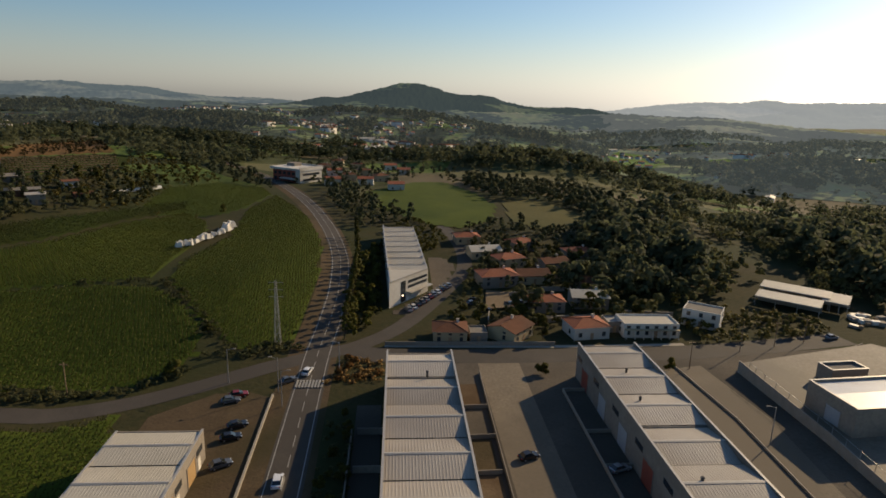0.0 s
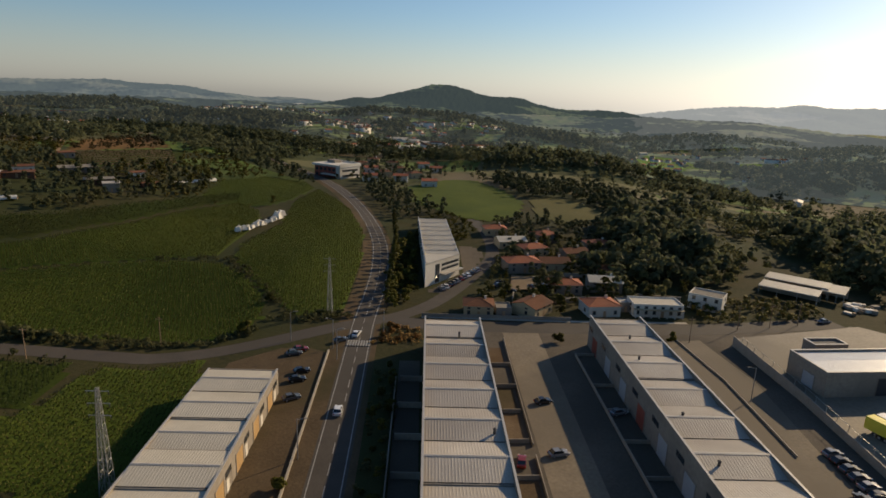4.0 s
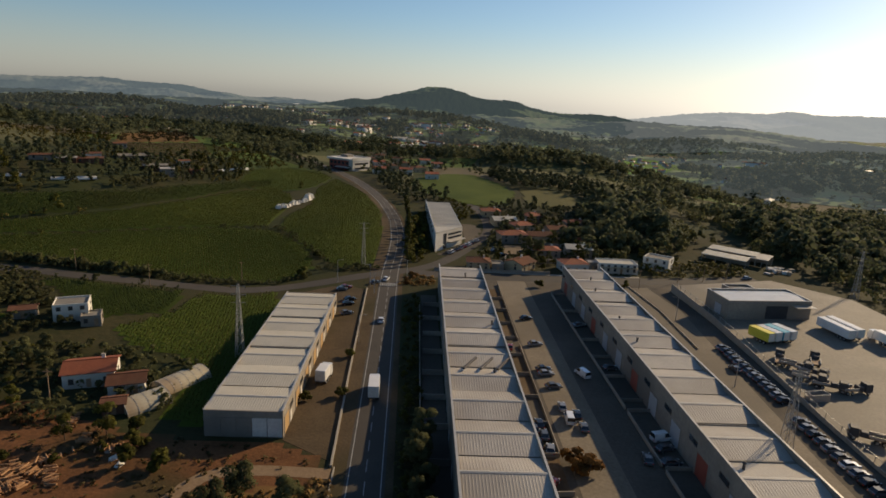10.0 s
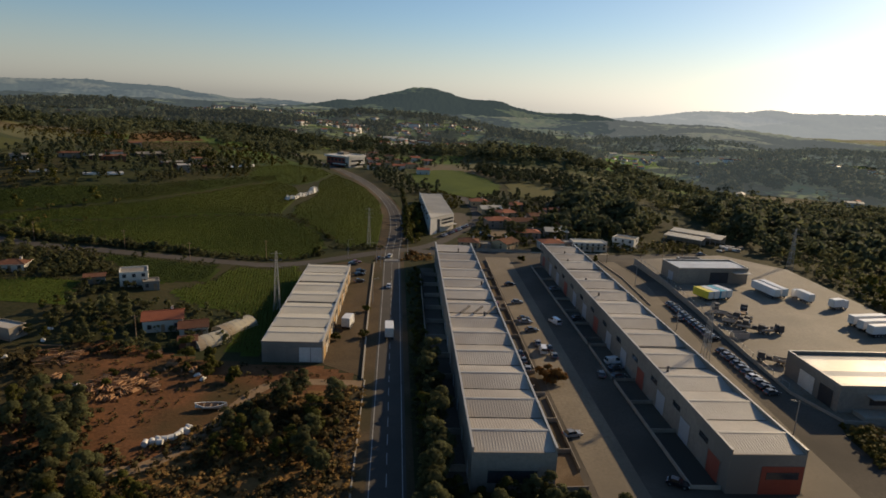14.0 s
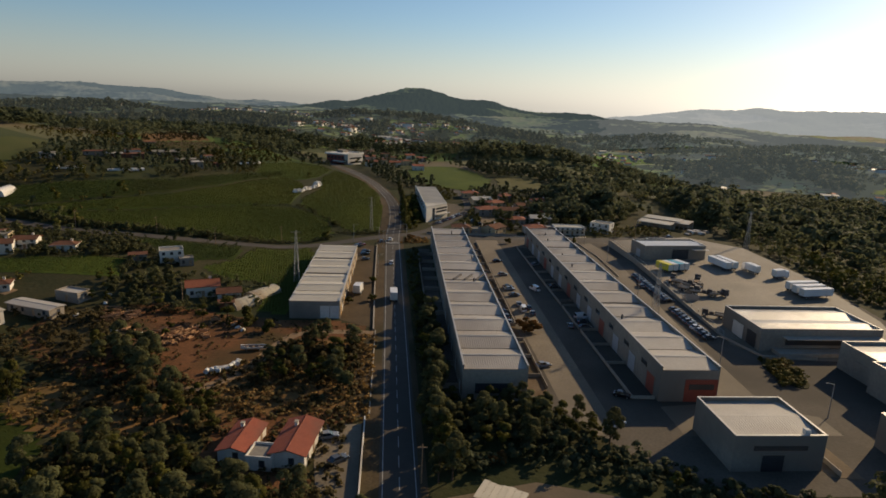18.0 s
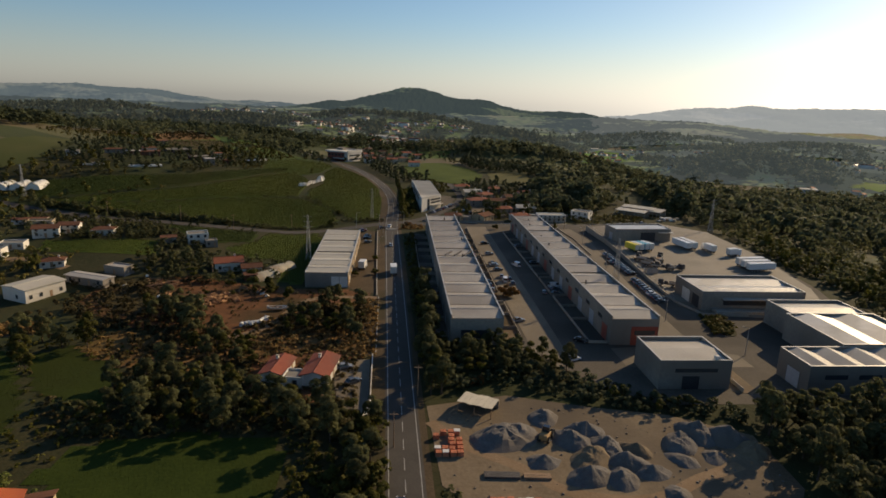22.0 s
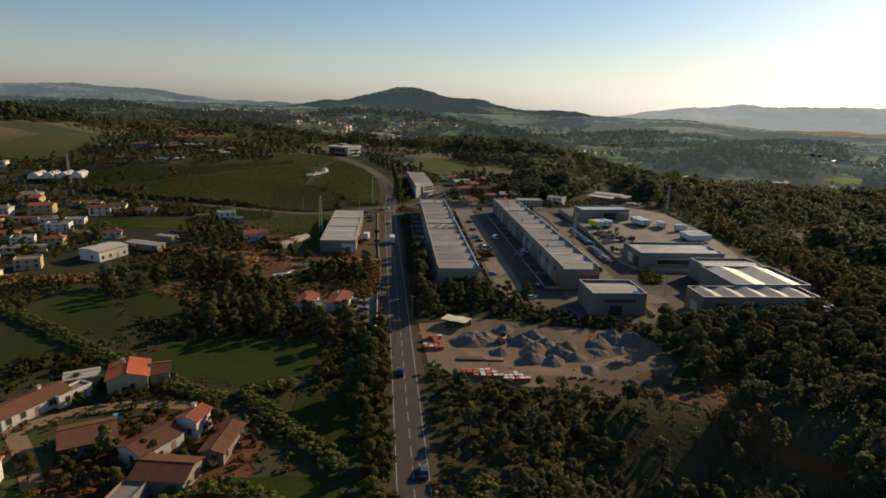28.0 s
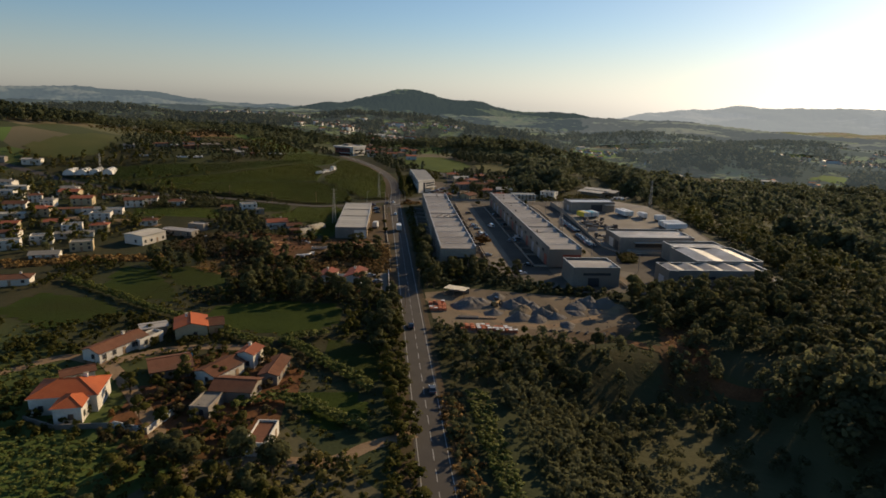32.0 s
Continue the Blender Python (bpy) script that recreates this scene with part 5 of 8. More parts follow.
# far trees by sector, their haze painted in as leaf emission
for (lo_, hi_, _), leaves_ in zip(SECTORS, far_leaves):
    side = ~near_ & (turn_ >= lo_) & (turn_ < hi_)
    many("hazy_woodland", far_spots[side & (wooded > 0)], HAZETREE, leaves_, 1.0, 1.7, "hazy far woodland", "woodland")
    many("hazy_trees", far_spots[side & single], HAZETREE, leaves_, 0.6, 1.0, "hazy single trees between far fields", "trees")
many("hill_woodland", fill([(-560, 60), (-470, 330), (-330, 330), (-300, 230), (-310, 175), (-390, 60)], 36), LOWTREE, wood_dim_m, 0.8, 1.3, "wooded hillside", "woodland")
many("hill_woodland", fill([(-330, 410), (-250, 420), (-200, 400), (-165, 345), (-110, 372), (-100, 440), (-420, 470), (-420, 330), (-330, 330)], 44), LOWTREE, wood_dim_m, 0.5, 0.9, "low woods behind terraces", "woodland")
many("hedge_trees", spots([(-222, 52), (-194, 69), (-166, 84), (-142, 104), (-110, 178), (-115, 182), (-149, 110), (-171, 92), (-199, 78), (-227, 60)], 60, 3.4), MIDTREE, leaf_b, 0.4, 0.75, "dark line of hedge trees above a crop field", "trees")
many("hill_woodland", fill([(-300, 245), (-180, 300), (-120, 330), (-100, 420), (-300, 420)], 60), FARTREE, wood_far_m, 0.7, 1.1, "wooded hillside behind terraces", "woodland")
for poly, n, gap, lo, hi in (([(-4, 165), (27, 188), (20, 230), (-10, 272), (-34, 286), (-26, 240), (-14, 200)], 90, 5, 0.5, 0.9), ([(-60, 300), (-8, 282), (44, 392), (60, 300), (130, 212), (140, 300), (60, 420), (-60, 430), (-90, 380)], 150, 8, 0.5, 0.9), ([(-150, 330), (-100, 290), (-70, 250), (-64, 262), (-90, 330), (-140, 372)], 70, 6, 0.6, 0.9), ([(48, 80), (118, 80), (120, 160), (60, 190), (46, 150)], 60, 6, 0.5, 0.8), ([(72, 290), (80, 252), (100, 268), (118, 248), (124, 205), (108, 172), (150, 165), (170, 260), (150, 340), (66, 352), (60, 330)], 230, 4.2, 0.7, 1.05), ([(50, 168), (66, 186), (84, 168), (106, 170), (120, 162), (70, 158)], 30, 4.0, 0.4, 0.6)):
    many("tree_group", spots(poly, n, gap), MIDTREE, wood_dim_m, lo, hi, "group of leafy green trees", "trees")
# scrub
SCRUB = [
    ([(-34, -121), (-24, -117), (-13.5, -120), (-13, -138), (-15, -149), (-26, -144), (-38, -146), (-36, -136)], 5, leaf_e),
    ([(-86, -121), (-69, -118), (-60, -134), (-58, -144), (-40, -156), (-38, -170), (-58, -164), (-72, -152), (-84, -136)], 9, leaf_e),
    ([(-74, -172), (-58, -168), (-40, -174), (-30, -186), (-36, -180), (-14, -195), (-12, -215), (-24, -200), (-66, -202), (-80, -185)], 7, leaf_b),
    ([(4.5, -153), (30, -153), (45, -172), (60, -186), (78, -190), (76, -198), (45, -190), (24, -180), (5, -182)], 4, wood_dim_m),
    ([(3.3, -150), (8.2, -150), (6.4, -4), (0.6, -4)], 6, leaf_b),
    ([(-130, -98), (-92, -96), (-50, -98), (-48, -106), (-80, -92), (-90, -112), (-130, -100)], 9, leaf_e),
    ([(-110, -122), (-90, -136), (-62, -152), (-64, -158), (-100, -152), (-120, -135)], 22, leaf_e),
    ([(5, -222), (16, -230), (30, -236), (60, -244), (40, -250), (10, -262), (5, -270), (4, -420), (11, -420), (9, -300), (8, -270)], 6, leaf_b),
    ([(-11, -195), (-5.5, -195), (-3, -260), (-1, -330), (-7, -330), (-10, -262), (-14, -230)], 4, leaf_a),
    ([(-70, -252), (-48, -250), (-30, -246), (-28, -300), (-70, -290), (-60, -275)], 18, leaf_e),
    ([(-110, -225), (-88, -232), (-90, -245), (-120, -262)], 9, leaf_a),
    ([(-64, 70), (-47, 51), (-28, 25), (-25, 24), (-44, 52), (-60, 74)], 3, leaf_b),
    ([(-140, 52), (-64, 68), (-66, 72), (-140, 60)], 3, leaf_b),
    ([(-193, 14), (-168, 7), (-146, 0), (-126, -3.5), (-105, -5), (-81, -3), (-62, -2), (-45, 4), (-36, 11), (-34, 24), (-24, 22), (-8, 27), (-14, 32), (-30, 26), (-44, 9), (-53, 4.5), (-67, 3.5), (-97, 2), (-122, 2.5), (-140, 5), (-150, 8.5), (-193, 17.5)], 1.6, leaf_b),
    ([(-190, 2), (-146, -9.5), (-126, -12.5), (-105, -14), (-72, -11.5), (-76, -13), (-118, -16.5), (-104, -30), (-110, -44), (-132, -47), (-156, -50), (-170, -36), (-190, -8)], 6, leaf_b),
    ([(-150, -30), (-112, -25), (-84, -46), (-100, -60), (-140, -60)], 7, leaf_b),
    ([(-60, -60), (-47, -68), (-48, -92), (-62, -96), (-90, -92), (-100, -70), (-84, -62)], 9, leaf_b),
    ([(2, 34), (10, 54), (9, 150), (-2, 110), (-1.5, 60)], 6, leaf_a),
    ([(104, 32), (150, 40), (150, 52), (120, 60), (104, 50)], 7, leaf_c),
    ([(-240, -60), (-150, -20), (-140, 60), (-230, 120), (-300, 60)], 24, leaf_c),
    ([(-200, -140), (-130, -100), (-130, -60), (-240, -60)], 16, leaf_c),
    ([(-150, 150), (-80, 165), (-66, 210), (-70, 260), (-140, 330), (-300, 260), (-290, 200)], 22, leaf_c),
    ([(150, -190), (176, -120), (174, -60), (184, 0), (200, -200)], 8, leaf_a),
    ([(24, 120), (40, 150), (50, 186), (20, 190), (8, 160)], 9, leaf_a),
]
SCRUB += [
    ([(-130, -200), (-66, -222), (-44, -238), (-40, -250), (-60, -252), (-90, -226), (-130, -226)], 8, leaf_a),
    ([(-140, -140), (-116, -152), (-120, -180), (-140, -190)], 9, leaf_a),
    ([(-20, -205), (-12, -215), (-10, -236), (-26, -234), (-22, -222)], 5, leaf_a),
    ([(-60, -286), (-12, -300), (-8, -330), (-62, -330)], 7, leaf_c),
    ([(-92, -262), (-64, -286), (-66, -292), (-104, -282), (-110, -268)], 9, leaf_a),
    ([(-70, -262), (-58, -250), (-44, -262), (-52, -282), (-62, -276)], 11, leaf_e),
]
many("hedge", fill([(-193, 16), (-168, 9), (-146, 2), (-126, -1.5), (-105, -3), (-84, -1.5), (-84, 0.2), (-105, 0), (-126, 1), (-146, 5), (-168, 12), (-193, 18)], 1.8), SHRUB, leaf_b, 0.9, 1.35, "tall dark hedge above a side road", "hedge")
for poly, per, m_ in SCRUB:
    low_ = poly[0] in ((-193, 14), (-64, 70), (-140, 52), (3.3, -150))
    big_ = 0.75 if low_ else 1.3
    many("scrub", fill(poly, per), SHRUB, m_, 0.35 if low_ else 0.5, big_, "tangled green scrub", "scrub")
for poly, per in (([(-13, -112), (-8.8, -112), (-8.2, -162), (-13, -162)], 1.2), ([(-12, -114), (-34, -118), (-44, -134), (-44, -150), (-36, -160), (-13, -160)], 2.4), ([(-84, -140), (-62, -156), (-58, -166), (-90, -160)], 5.0), ([(-2, 8), (12, 10), (12, 22), (2, 24)], 1.5), ([(3.5, -270), (9, -270), (11, -330), (5, -330)], 1.5), ([(66, -262), (84, -262), (92, -222), (80, -222)], 4.0)):
    many("dry_grass", fill(poly, per), TUFT, drygrass_m, 0.6, 1.3, "dry straw-coloured grass tufts", "grass")
many("scrub", fill([(20, -264), (48, -266), (50, -345), (22, -345)], 3.2), SHRUB, valley_m, 0.7, 1.3, "low dark bushes on a slope", "scrub")
many("grass", fill([(-110, -130), (-10, -200), (-10, -330), (-130, -330)], 9.0), TUFT, leaf_a, 0.6, 1.4, "coarse green grass tufts", "grass")
many("dry_grass", np.array([(x, y) for x, y in zip(rng.uniform(-168, -106, 1500), rng.uniform(-160, -137, 1500)) if inside([(-168, -149), (-150, -141.5), (-107, -137), (-106, -146), (-143, -154), (-161, -160)], np.array(x), np.array(y))]), TUFT, drygrass_m, 0.8, 1.8, "dry brown grass on a dirt strip", "grass")
many("dry_grass", fill([(-66, -150), (-40, -118), (-12, -116), (-12, -200), (-70, -204), (-96, -170)], 3.6), TUFT, leaf_e, 0.7, 1.6, "brown dry grass and weeds below scrub", "grass")
many("scrub", fill([(-112, -112), (-88, -106), (-74, -122), (-62, -134), (-60, -152), (-92, -138), (-112, -124)], 7.0), SHRUB, leaf_e, 0.5, 1.1, "low brown-green scrub spreading over bare soil", "scrub")
many("dry_grass", fill([(-108, -97), (-78, -89), (-52, -99), (-20, -102), (-12, -107), (-33, -116), (-39, -140), (-58, -152), (-90, -134), (-108, -118)], 6.0), TUFT, leaf_e, 0.4, 1.0, "weeds and brown grass tufts on bare soil", "grass")
many("scrub", fill([(96, -144), (101, -130), (107.5, -129), (106.5, -140), (102, -145)], 0.7), SHRUB, leaf_c, 0.5, 0.8, "clipped olive hedge on a traffic island", "hedge")

# an avenue of slim young trees whose shadows lie across the road
for k in range(26):
    f = k * 4.6
    o = plant("slim", 0.6 + 1.2 * math.sin(f / 60.0) - 0.00042 * f * f, 36 + f, rng.uniform(0.85, 1.1))
    tagged(o, group="young trees along the road")
# trees that stand out
stand([(-66, -196), (-40, -184), (-14, -194), (-13, -206), (-30, -200), (-64, -202)], 22, 4.0, ["dark", "broad"], 0.45, 0.65)
stand([(-12, -196), (-7.5, -196), (-5.5, -240), (-9, -262), (-13, -235)], 20, 3.2, ["broad", "dark"], 0.45, 0.75, "trees along the road")
stand([(-8.5, -262), (-5, -262), (-4, -284), (-8, -284)], 6, 3.0, ["broad"], 0.45, 0.7, "trees along the road")
stand([(-34, -121), (-24, -118), (-13.5, -121), (-14, -140), (-15, -148), (-26, -143), (-38, -146), (-36, -136)], 24, 3.6, ["bush", "dark", "broad"], 0.4, 0.62)
stand([(-84, -121), (-70, -119), (-62, -134), (-66, -142), (-80, -132)], 18, 4.0, ["dark", "broad"], 0.45, 0.7)
stand([(-66, -140), (-58, -144), (-40, -157), (-39, -170), (-56, -163)], 26, 4.0, ["dark", "broad"], 0.45, 0.7)
stand([(-72, -174), (-50, -170), (-38, -180), (-46, -192), (-70, -192)], 26, 4.0, ["dark", "broad"], 0.4, 0.6)
stand([(5, -155), (28, -155), (40, -162), (44, -172), (30, -174), (5, -170)], 52, 3.2, ["dark", "broad"], 0.34, 0.56, "dark trees behind a warehouse")
stand([(5, -166), (9, -166), (10, -180), (5.5, -180)], 8, 2.4, ["yellow", "broad"], 0.5, 0.7)
stand([(15, -176.5), (19.5, -176.5), (19.5, -179.5), (15, -179.5)], 4, 1.4, ["autumn"], 0.5, 0.8)
stand([(46, -180), (62, -188), (76, -192), (60, -194), (46, -189)], 14, 3.0, ["broad", "bush"], 0.25, 0.4)
stand([(76, -196), (100, -192), (140, -190), (146, -205), (120, -226), (96, -222), (78, -222)], 46, 4.5, ["dark"], 0.5, 0.8, "tall trees below the halls")
stand([(10, -234), (44, -243), (60, -244), (40, -262), (12, -268)], 34, 4.2, ["broad", "dark", "yellow"], 0.35, 0.6)
many("tree_group", spots([(20, -266), (60, -260), (90, -268), (90, -276), (22, -276)], 16, 5.0), MIDTREE, leaf_b, 0.4, 0.7, "group of leafy green trees", "trees")
many("tree_group", spots([(100, -272), (150, -262), (150, -230), (104, -236)], 26, 5.0), MIDTREE, leaf_b, 0.7, 1.0, "group of leafy green trees", "trees")
stand([(4.4, -148), (7.6, -148), (5.8, -6), (1.6, -6)], 46, 3.0, ["bush", "broad"], 0.26, 0.42, "trees on the verge of the road")
stand([(5.2, -184), (8.4, -184), (8.2, -100), (5.6, -100)], 30, 2.6, ["dark", "broad"], 0.5, 0.72, "trees on the verge of the road")
stand([(-110, -150), (-88, -146), (-84, -160), (-96, -176)], 12, 4.5, ["broad", "dark"], 0.5, 0.8)
stand([(-78, -118), (-58, -96), (-44, -100), (-40, -112), (-60, -112)], 10, 4.5, ["broad", "bush"], 0.5, 0.8)
stand([(-110, -66), (-82, -66), (-78, -92), (-100, -92)], 22, 4.0, ["dark", "broad"], 0.32, 0.5)
stand([(-56, -296), (-30, -300), (-26, -318), (-60, -318)], 14, 4.5, ["broad", "dark"], 0.6, 0.9)
stand([(-60, -284), (-40, -278), (-38, -292), (-58, -292)], 6, 3.6, ["broad"], 0.4, 0.6)
stand([(-74, -268), (-56, -262), (-54, -276), (-66, -284)], 7, 3.6, ["broad", "autumn"], 0.5, 0.7)
stand([(-60, -262), (-30, -244), (-26, -256), (-50, -280)], 12, 4.2, ["autumn", "bush", "yellow"], 0.6, 1.0)
stand([(52, 36), (62, 34), (60, 60), (50, 58)], 8, 3.0, ["dark", "broad"], 0.5, 0.75)
many("tree_group", spots([(26, 38), (110, 52), (118, 120), (40, 140), (44, 84)], 34, 6.0), MIDTREE, leaf_a, 0.5, 0.8, "group of leafy green trees", "trees")
many("tree_group", spots([(80, 48), (118, 58), (160, 94), (150, 130), (90, 110)], 40, 5.0), MIDTREE, leaf_b, 0.7, 1.0, "group of leafy green trees", "trees")
many("tree_group", spots([(160, -186), (174, -118), (176, -60), (186, 10), (200, -20), (196, -190)], 60, 5.0), MIDTREE, leaf_a, 0.6, 0.9, "group of leafy green trees", "trees")
many("tree_group", spots([(2, 34), (9, 48), (8, 140), (-1, 100)], 22, 3.6), MIDTREE, leaf_a, 0.5, 0.8, "group of leafy green trees", "trees")
stand([(36, -104), (39.5, -105), (39.5, -109), (36, -110)], 4, 1.6, ["autumn"], 0.9, 1.3)
stand([(-2, 10), (11, 11), (11, 20), (2, 22)], 7, 2.6, ["autumn"], 0.5, 0.9)
stand([(98, -142), (106, -142), (107, -130), (100, -128)], 9, 1.9, ["bush", "autumn"], 0.35, 0.55, "bushes on a traffic island")
many("tree_group", spots([(-260, -60), (-150, -10), (-140, 50), (-210, 110), (-280, 60)], 40, 8.0), MIDTREE, leaf_a, 0.6, 0.9, "group of leafy green trees", "trees")
many("tree_group", spots([(-200, -150), (-140, -130), (-132, -70), (-240, -70)], 24, 8.0), MIDTREE, leaf_a, 0.6, 0.9, "group of leafy green trees", "trees")
many("tree_group", spots([(-130, 160), (-70, 170), (-66, 240), (-140, 320), (-260, 250)], 40, 8.0), MIDTREE, leaf_a, 0.6, 0.9, "group of leafy green trees", "trees")
stand([(-63, 66), (-46, 49), (-30, 26)], 5, 4.0, ["bush"], 0.8, 1.1)
for x, y, k_, s in ((52.6, 13.6, "bush", 1.1), (-47.8, -104, "broad", 0.55), (-40.4, -110, "bush", 1.2), (-18, -131.7, "bush", 1.3), (-38, 13, "bush", 1.2), (84, -128, "bush", 0.7), (71, 22, "broad", 0.5), (-12, -57, "bush", 0.8), (-11.6, -80, "bush", 0.9), (-19, -82, "bush", 0.8), (86, 15, "bush", 0.9)):
    plant(k_, x, y, s)
for kind in PROTO.values():
    for o in kind:
        for c_ in list(o.children):
            bpy.data.objects.remove(c_)
        bpy.data.objects.remove(o)

# ---- houses ----
def house(x, y, rz, w, d, h, roof="gable", tiles=None, walls=None, label="white house with an orange tiled roof", wins=2, rise=0.3, storeys=1, chimney=True, z=None, plain=False):
    """A house with its ridge along its local x axis."""
    tiles, walls = tiles or tile_m, walls or white_m
    t = thing("house", pose(x, y, tz(x, y) if z is None else z, 0, 0, rz), label, "house")
    e = 0.45
    zt = h + rise * d / 2
    if roof == "gable":
        body = Kit().hexa([(-w / 2, -d / 2, -1.5), (-w / 2, d / 2, -1.5), (-w / 2, d / 2, h), (-w / 2, 0, zt), (-w / 2, -d / 2, h)], [(w / 2, -d / 2, -1.5), (w / 2, d / 2, -1.5), (w / 2, d / 2, h), (w / 2, 0, zt), (w / 2, -d / 2, h)])
    else:
        body = Kit().box(-w / 2, -d / 2, -1.5, w / 2, d / 2, h)
    part("wall", body, walls, t)
    q = 0.16
    if roof == "gable":
        for s in (-1, 1):
            lo = h - e * rise
            k = Kit().hexa([(-w / 2 - e, s * (d / 2 + e), lo), (w / 2 + e, s * (d / 2 + e), lo), (w / 2 + e, 0, zt + 0.01), (-w / 2 - e, 0, zt + 0.01)], [(-w / 2 - e, s * (d / 2 + e), lo + q), (w / 2 + e, s * (d / 2 + e), lo + q), (w / 2 + e, 0, zt + q), (-w / 2 - e, 0, zt + q)])
            part("roof_slope", k, tiles, t)
        if not plain:
            part("ridge_tiles", Kit().tube((-w / 2 - e, 0, zt + q), (w / 2 + e, 0, zt + q), 0.13), tiles, t)
    elif roof == "hip":
        rl = max(0.1, w / 2 - d / 2)
        a, b = (-w / 2 - e, w / 2 + e), (-d / 2 - e, d / 2 + e)
        top = h + 0.15 + rise * (d / 2 + e)
        base_z = h + 0.15
        part("eave_board", Kit().box(a[0], b[0], h - 0.02, a[1], b[1], base_z - 0.004), walls, t)
        for pts in ([(a[0], b[0], base_z), (a[1], b[0], base_z), (rl, 0, top), (-rl, 0, top)], [(a[1], b[1], base_z), (a[0], b[1], base_z), (-rl, 0, top), (rl, 0, top)], [(a[0], b[1], base_z), (a[0], b[0], base_z), (-rl, 0, top)], [(a[1], b[0], base_z), (a[1], b[1], base_z), (rl, 0, top)]):
            part("roof_slope", Kit().poly(*pts), tiles, t)
        rt = Kit()
        for p_, q_ in (((-rl, 0, top), (rl, 0, top)), ((a[0], b[0], base_z), (-rl, 0, top)), ((a[0], b[1], base_z), (-rl, 0, top)), ((a[1], b[0], base_z), (rl, 0, top)), ((a[1], b[1], base_z), (rl, 0, top))):
            rt.tube(p_, q_, 0.11)
        part("ridge_tiles", rt, tiles, t)
    else:
        part("roof", Kit().box(-w / 2 + 0.2, -d / 2 + 0.2, h - 0.1, w / 2 - 0.2, d / 2 - 0.2, h + 0.02), tiles, t)
        pr = Kit()
        for a in ((-w / 2, -d / 2, w / 2, -d / 2 + 0.2), (-w / 2, d / 2 - 0.2, w / 2, d / 2), (-w / 2, -d / 2 + 0.2, -w / 2 + 0.2, d / 2 - 0.2), (w / 2 - 0.2, -d / 2 + 0.2, w / 2, d / 2 - 0.2)):
            pr.box(a[0], a[1], h + 0.003, a[2], a[3], h + 0.45)
        part("parapet", pr, walls, t)
    for st in range(storeys):
        z0 = 0.95 + st * h / storeys
        z1 = min(z0 + 1.3, h - 0.25 if st == storeys - 1 else 99)
        for s in (-1, 1):
            for k in range(wins):
                cx = -w / 2 + w * (k + 0.5) / wins
                if st == 0 and k == wins // 2 and s == -1:
                    part("door", Kit().box(cx - 0.5, s * d / 2 - 0.05, 0.02, cx + 0.5, s * d / 2 + 0.05, 2.1), wood_m, t)
                    continue
                if plain:
                    part("window", Kit().box(cx - 0.55, s * d / 2 - 0.06, z0, cx + 0.55, s * d / 2 + 0.06, z1), pane_m, t)
                    continue
                wd = part("window", Kit().box(cx - 0.62, s * d / 2 - 0.06, z0 - 0.08, cx + 0.62, s * d / 2 + 0.06, z1 + 0.08), walls if walls is not white_m else kerb_m, t)
                part("pane", Kit().box(cx - 0.5, s * d / 2 - 0.085, z0, cx + 0.5, s * d / 2 + 0.085, z1), pane_m, wd)
            cy = s * d * 0.12
            if plain:
                continue
            wd = part("window", Kit().box(s * w / 2 - 0.06, cy - 0.62, z0 - 0.08, s * w / 2 + 0.06, cy + 0.62, z1 + 0.08), walls if walls is not white_m else kerb_m, t)
            part("pane", Kit().box(s * w / 2 - 0.085, cy - 0.5, z0, s * w / 2 + 0.085, cy + 0.5, z1), pane_m, wd)
    if chimney:
        c = part("chimney", Kit().box(w * 0.2, d * 0.1, h, w * 0.2 + 0.7, d * 0.1 + 0.6, zt + 0.7), white_m, t)
        part("chimney_cap", Kit().box(w * 0.2 - 0.1, d * 0.1 - 0.1, zt + 0.703, w * 0.2 + 0.8, d * 0.1 + 0.7, zt + 0.85), kerb_m, c)
    return t


# village in front
house(-66.6, -229.8, 108, 9.5, 8.6, 3.7, walls=cream_m, tiles=villa_m, label="cream house with an orange gabled tile roof", wins=3)
house(-60.5, -226.8, 18, 4.2, 7.0, 2.9, walls=cream_m, tiles=tile2_m, label="low cream annex with brown tiles", wins=1, chimney=False)
house(-82.5, -243, 63, 15, 6.2, 2.9, label="long low white row house under red-brown tiles", tiles=tile2_m, wins=5)
house(-76.3, -237.5, 63, 8, 3.6, 2.5, roof="flat", tiles=felt_m, label="small white flat-roofed outbuilding", wins=2, chimney=False)
house(-77.5, -229.5, 25, 7, 4.5, 2.6, roof="gable", tiles=sheet_m, walls=wall_m, label="grey shed with a sheet metal roof", wins=1, chimney=False, rise=0.15)
house(-63.6, -256.5, 25, 9.5, 9.0, 2.8, tiles=tile2_m, walls=wall_m, label="old house with dark brown tiled roof", wins=2, chimney=False)
house(-50.5, -259.5, 60, 10, 6.5, 3.0, tiles=tile2_m, walls=white_m, label="small old house with weathered brown roof", wins=2, chimney=False)
house(-44.6, -252.0, 75, 5.5, 4.4, 4.2, label="tall narrow house with orange tiles", wins=1)
house(-37.0, -259.0, 83, 10.8, 4.4, 2.8, tiles=tile2_m, walls=wall_m, label="long narrow barn with brown tiled roof", wins=3, chimney=False)
house(-44.0, -269.5, -8, 9.5, 7.5, 3.0, tiles=tile2_m, walls=wall_m, label="low dark-roofed house beside a courtyard", wins=2, chimney=False)
house(-48.8, -276.5, 80, 7.5, 4.4, 2.5, roof="flat", tiles=felt_m, walls=wall_m, label="grey flat-roofed lean-to shed", wins=1, chimney=False)
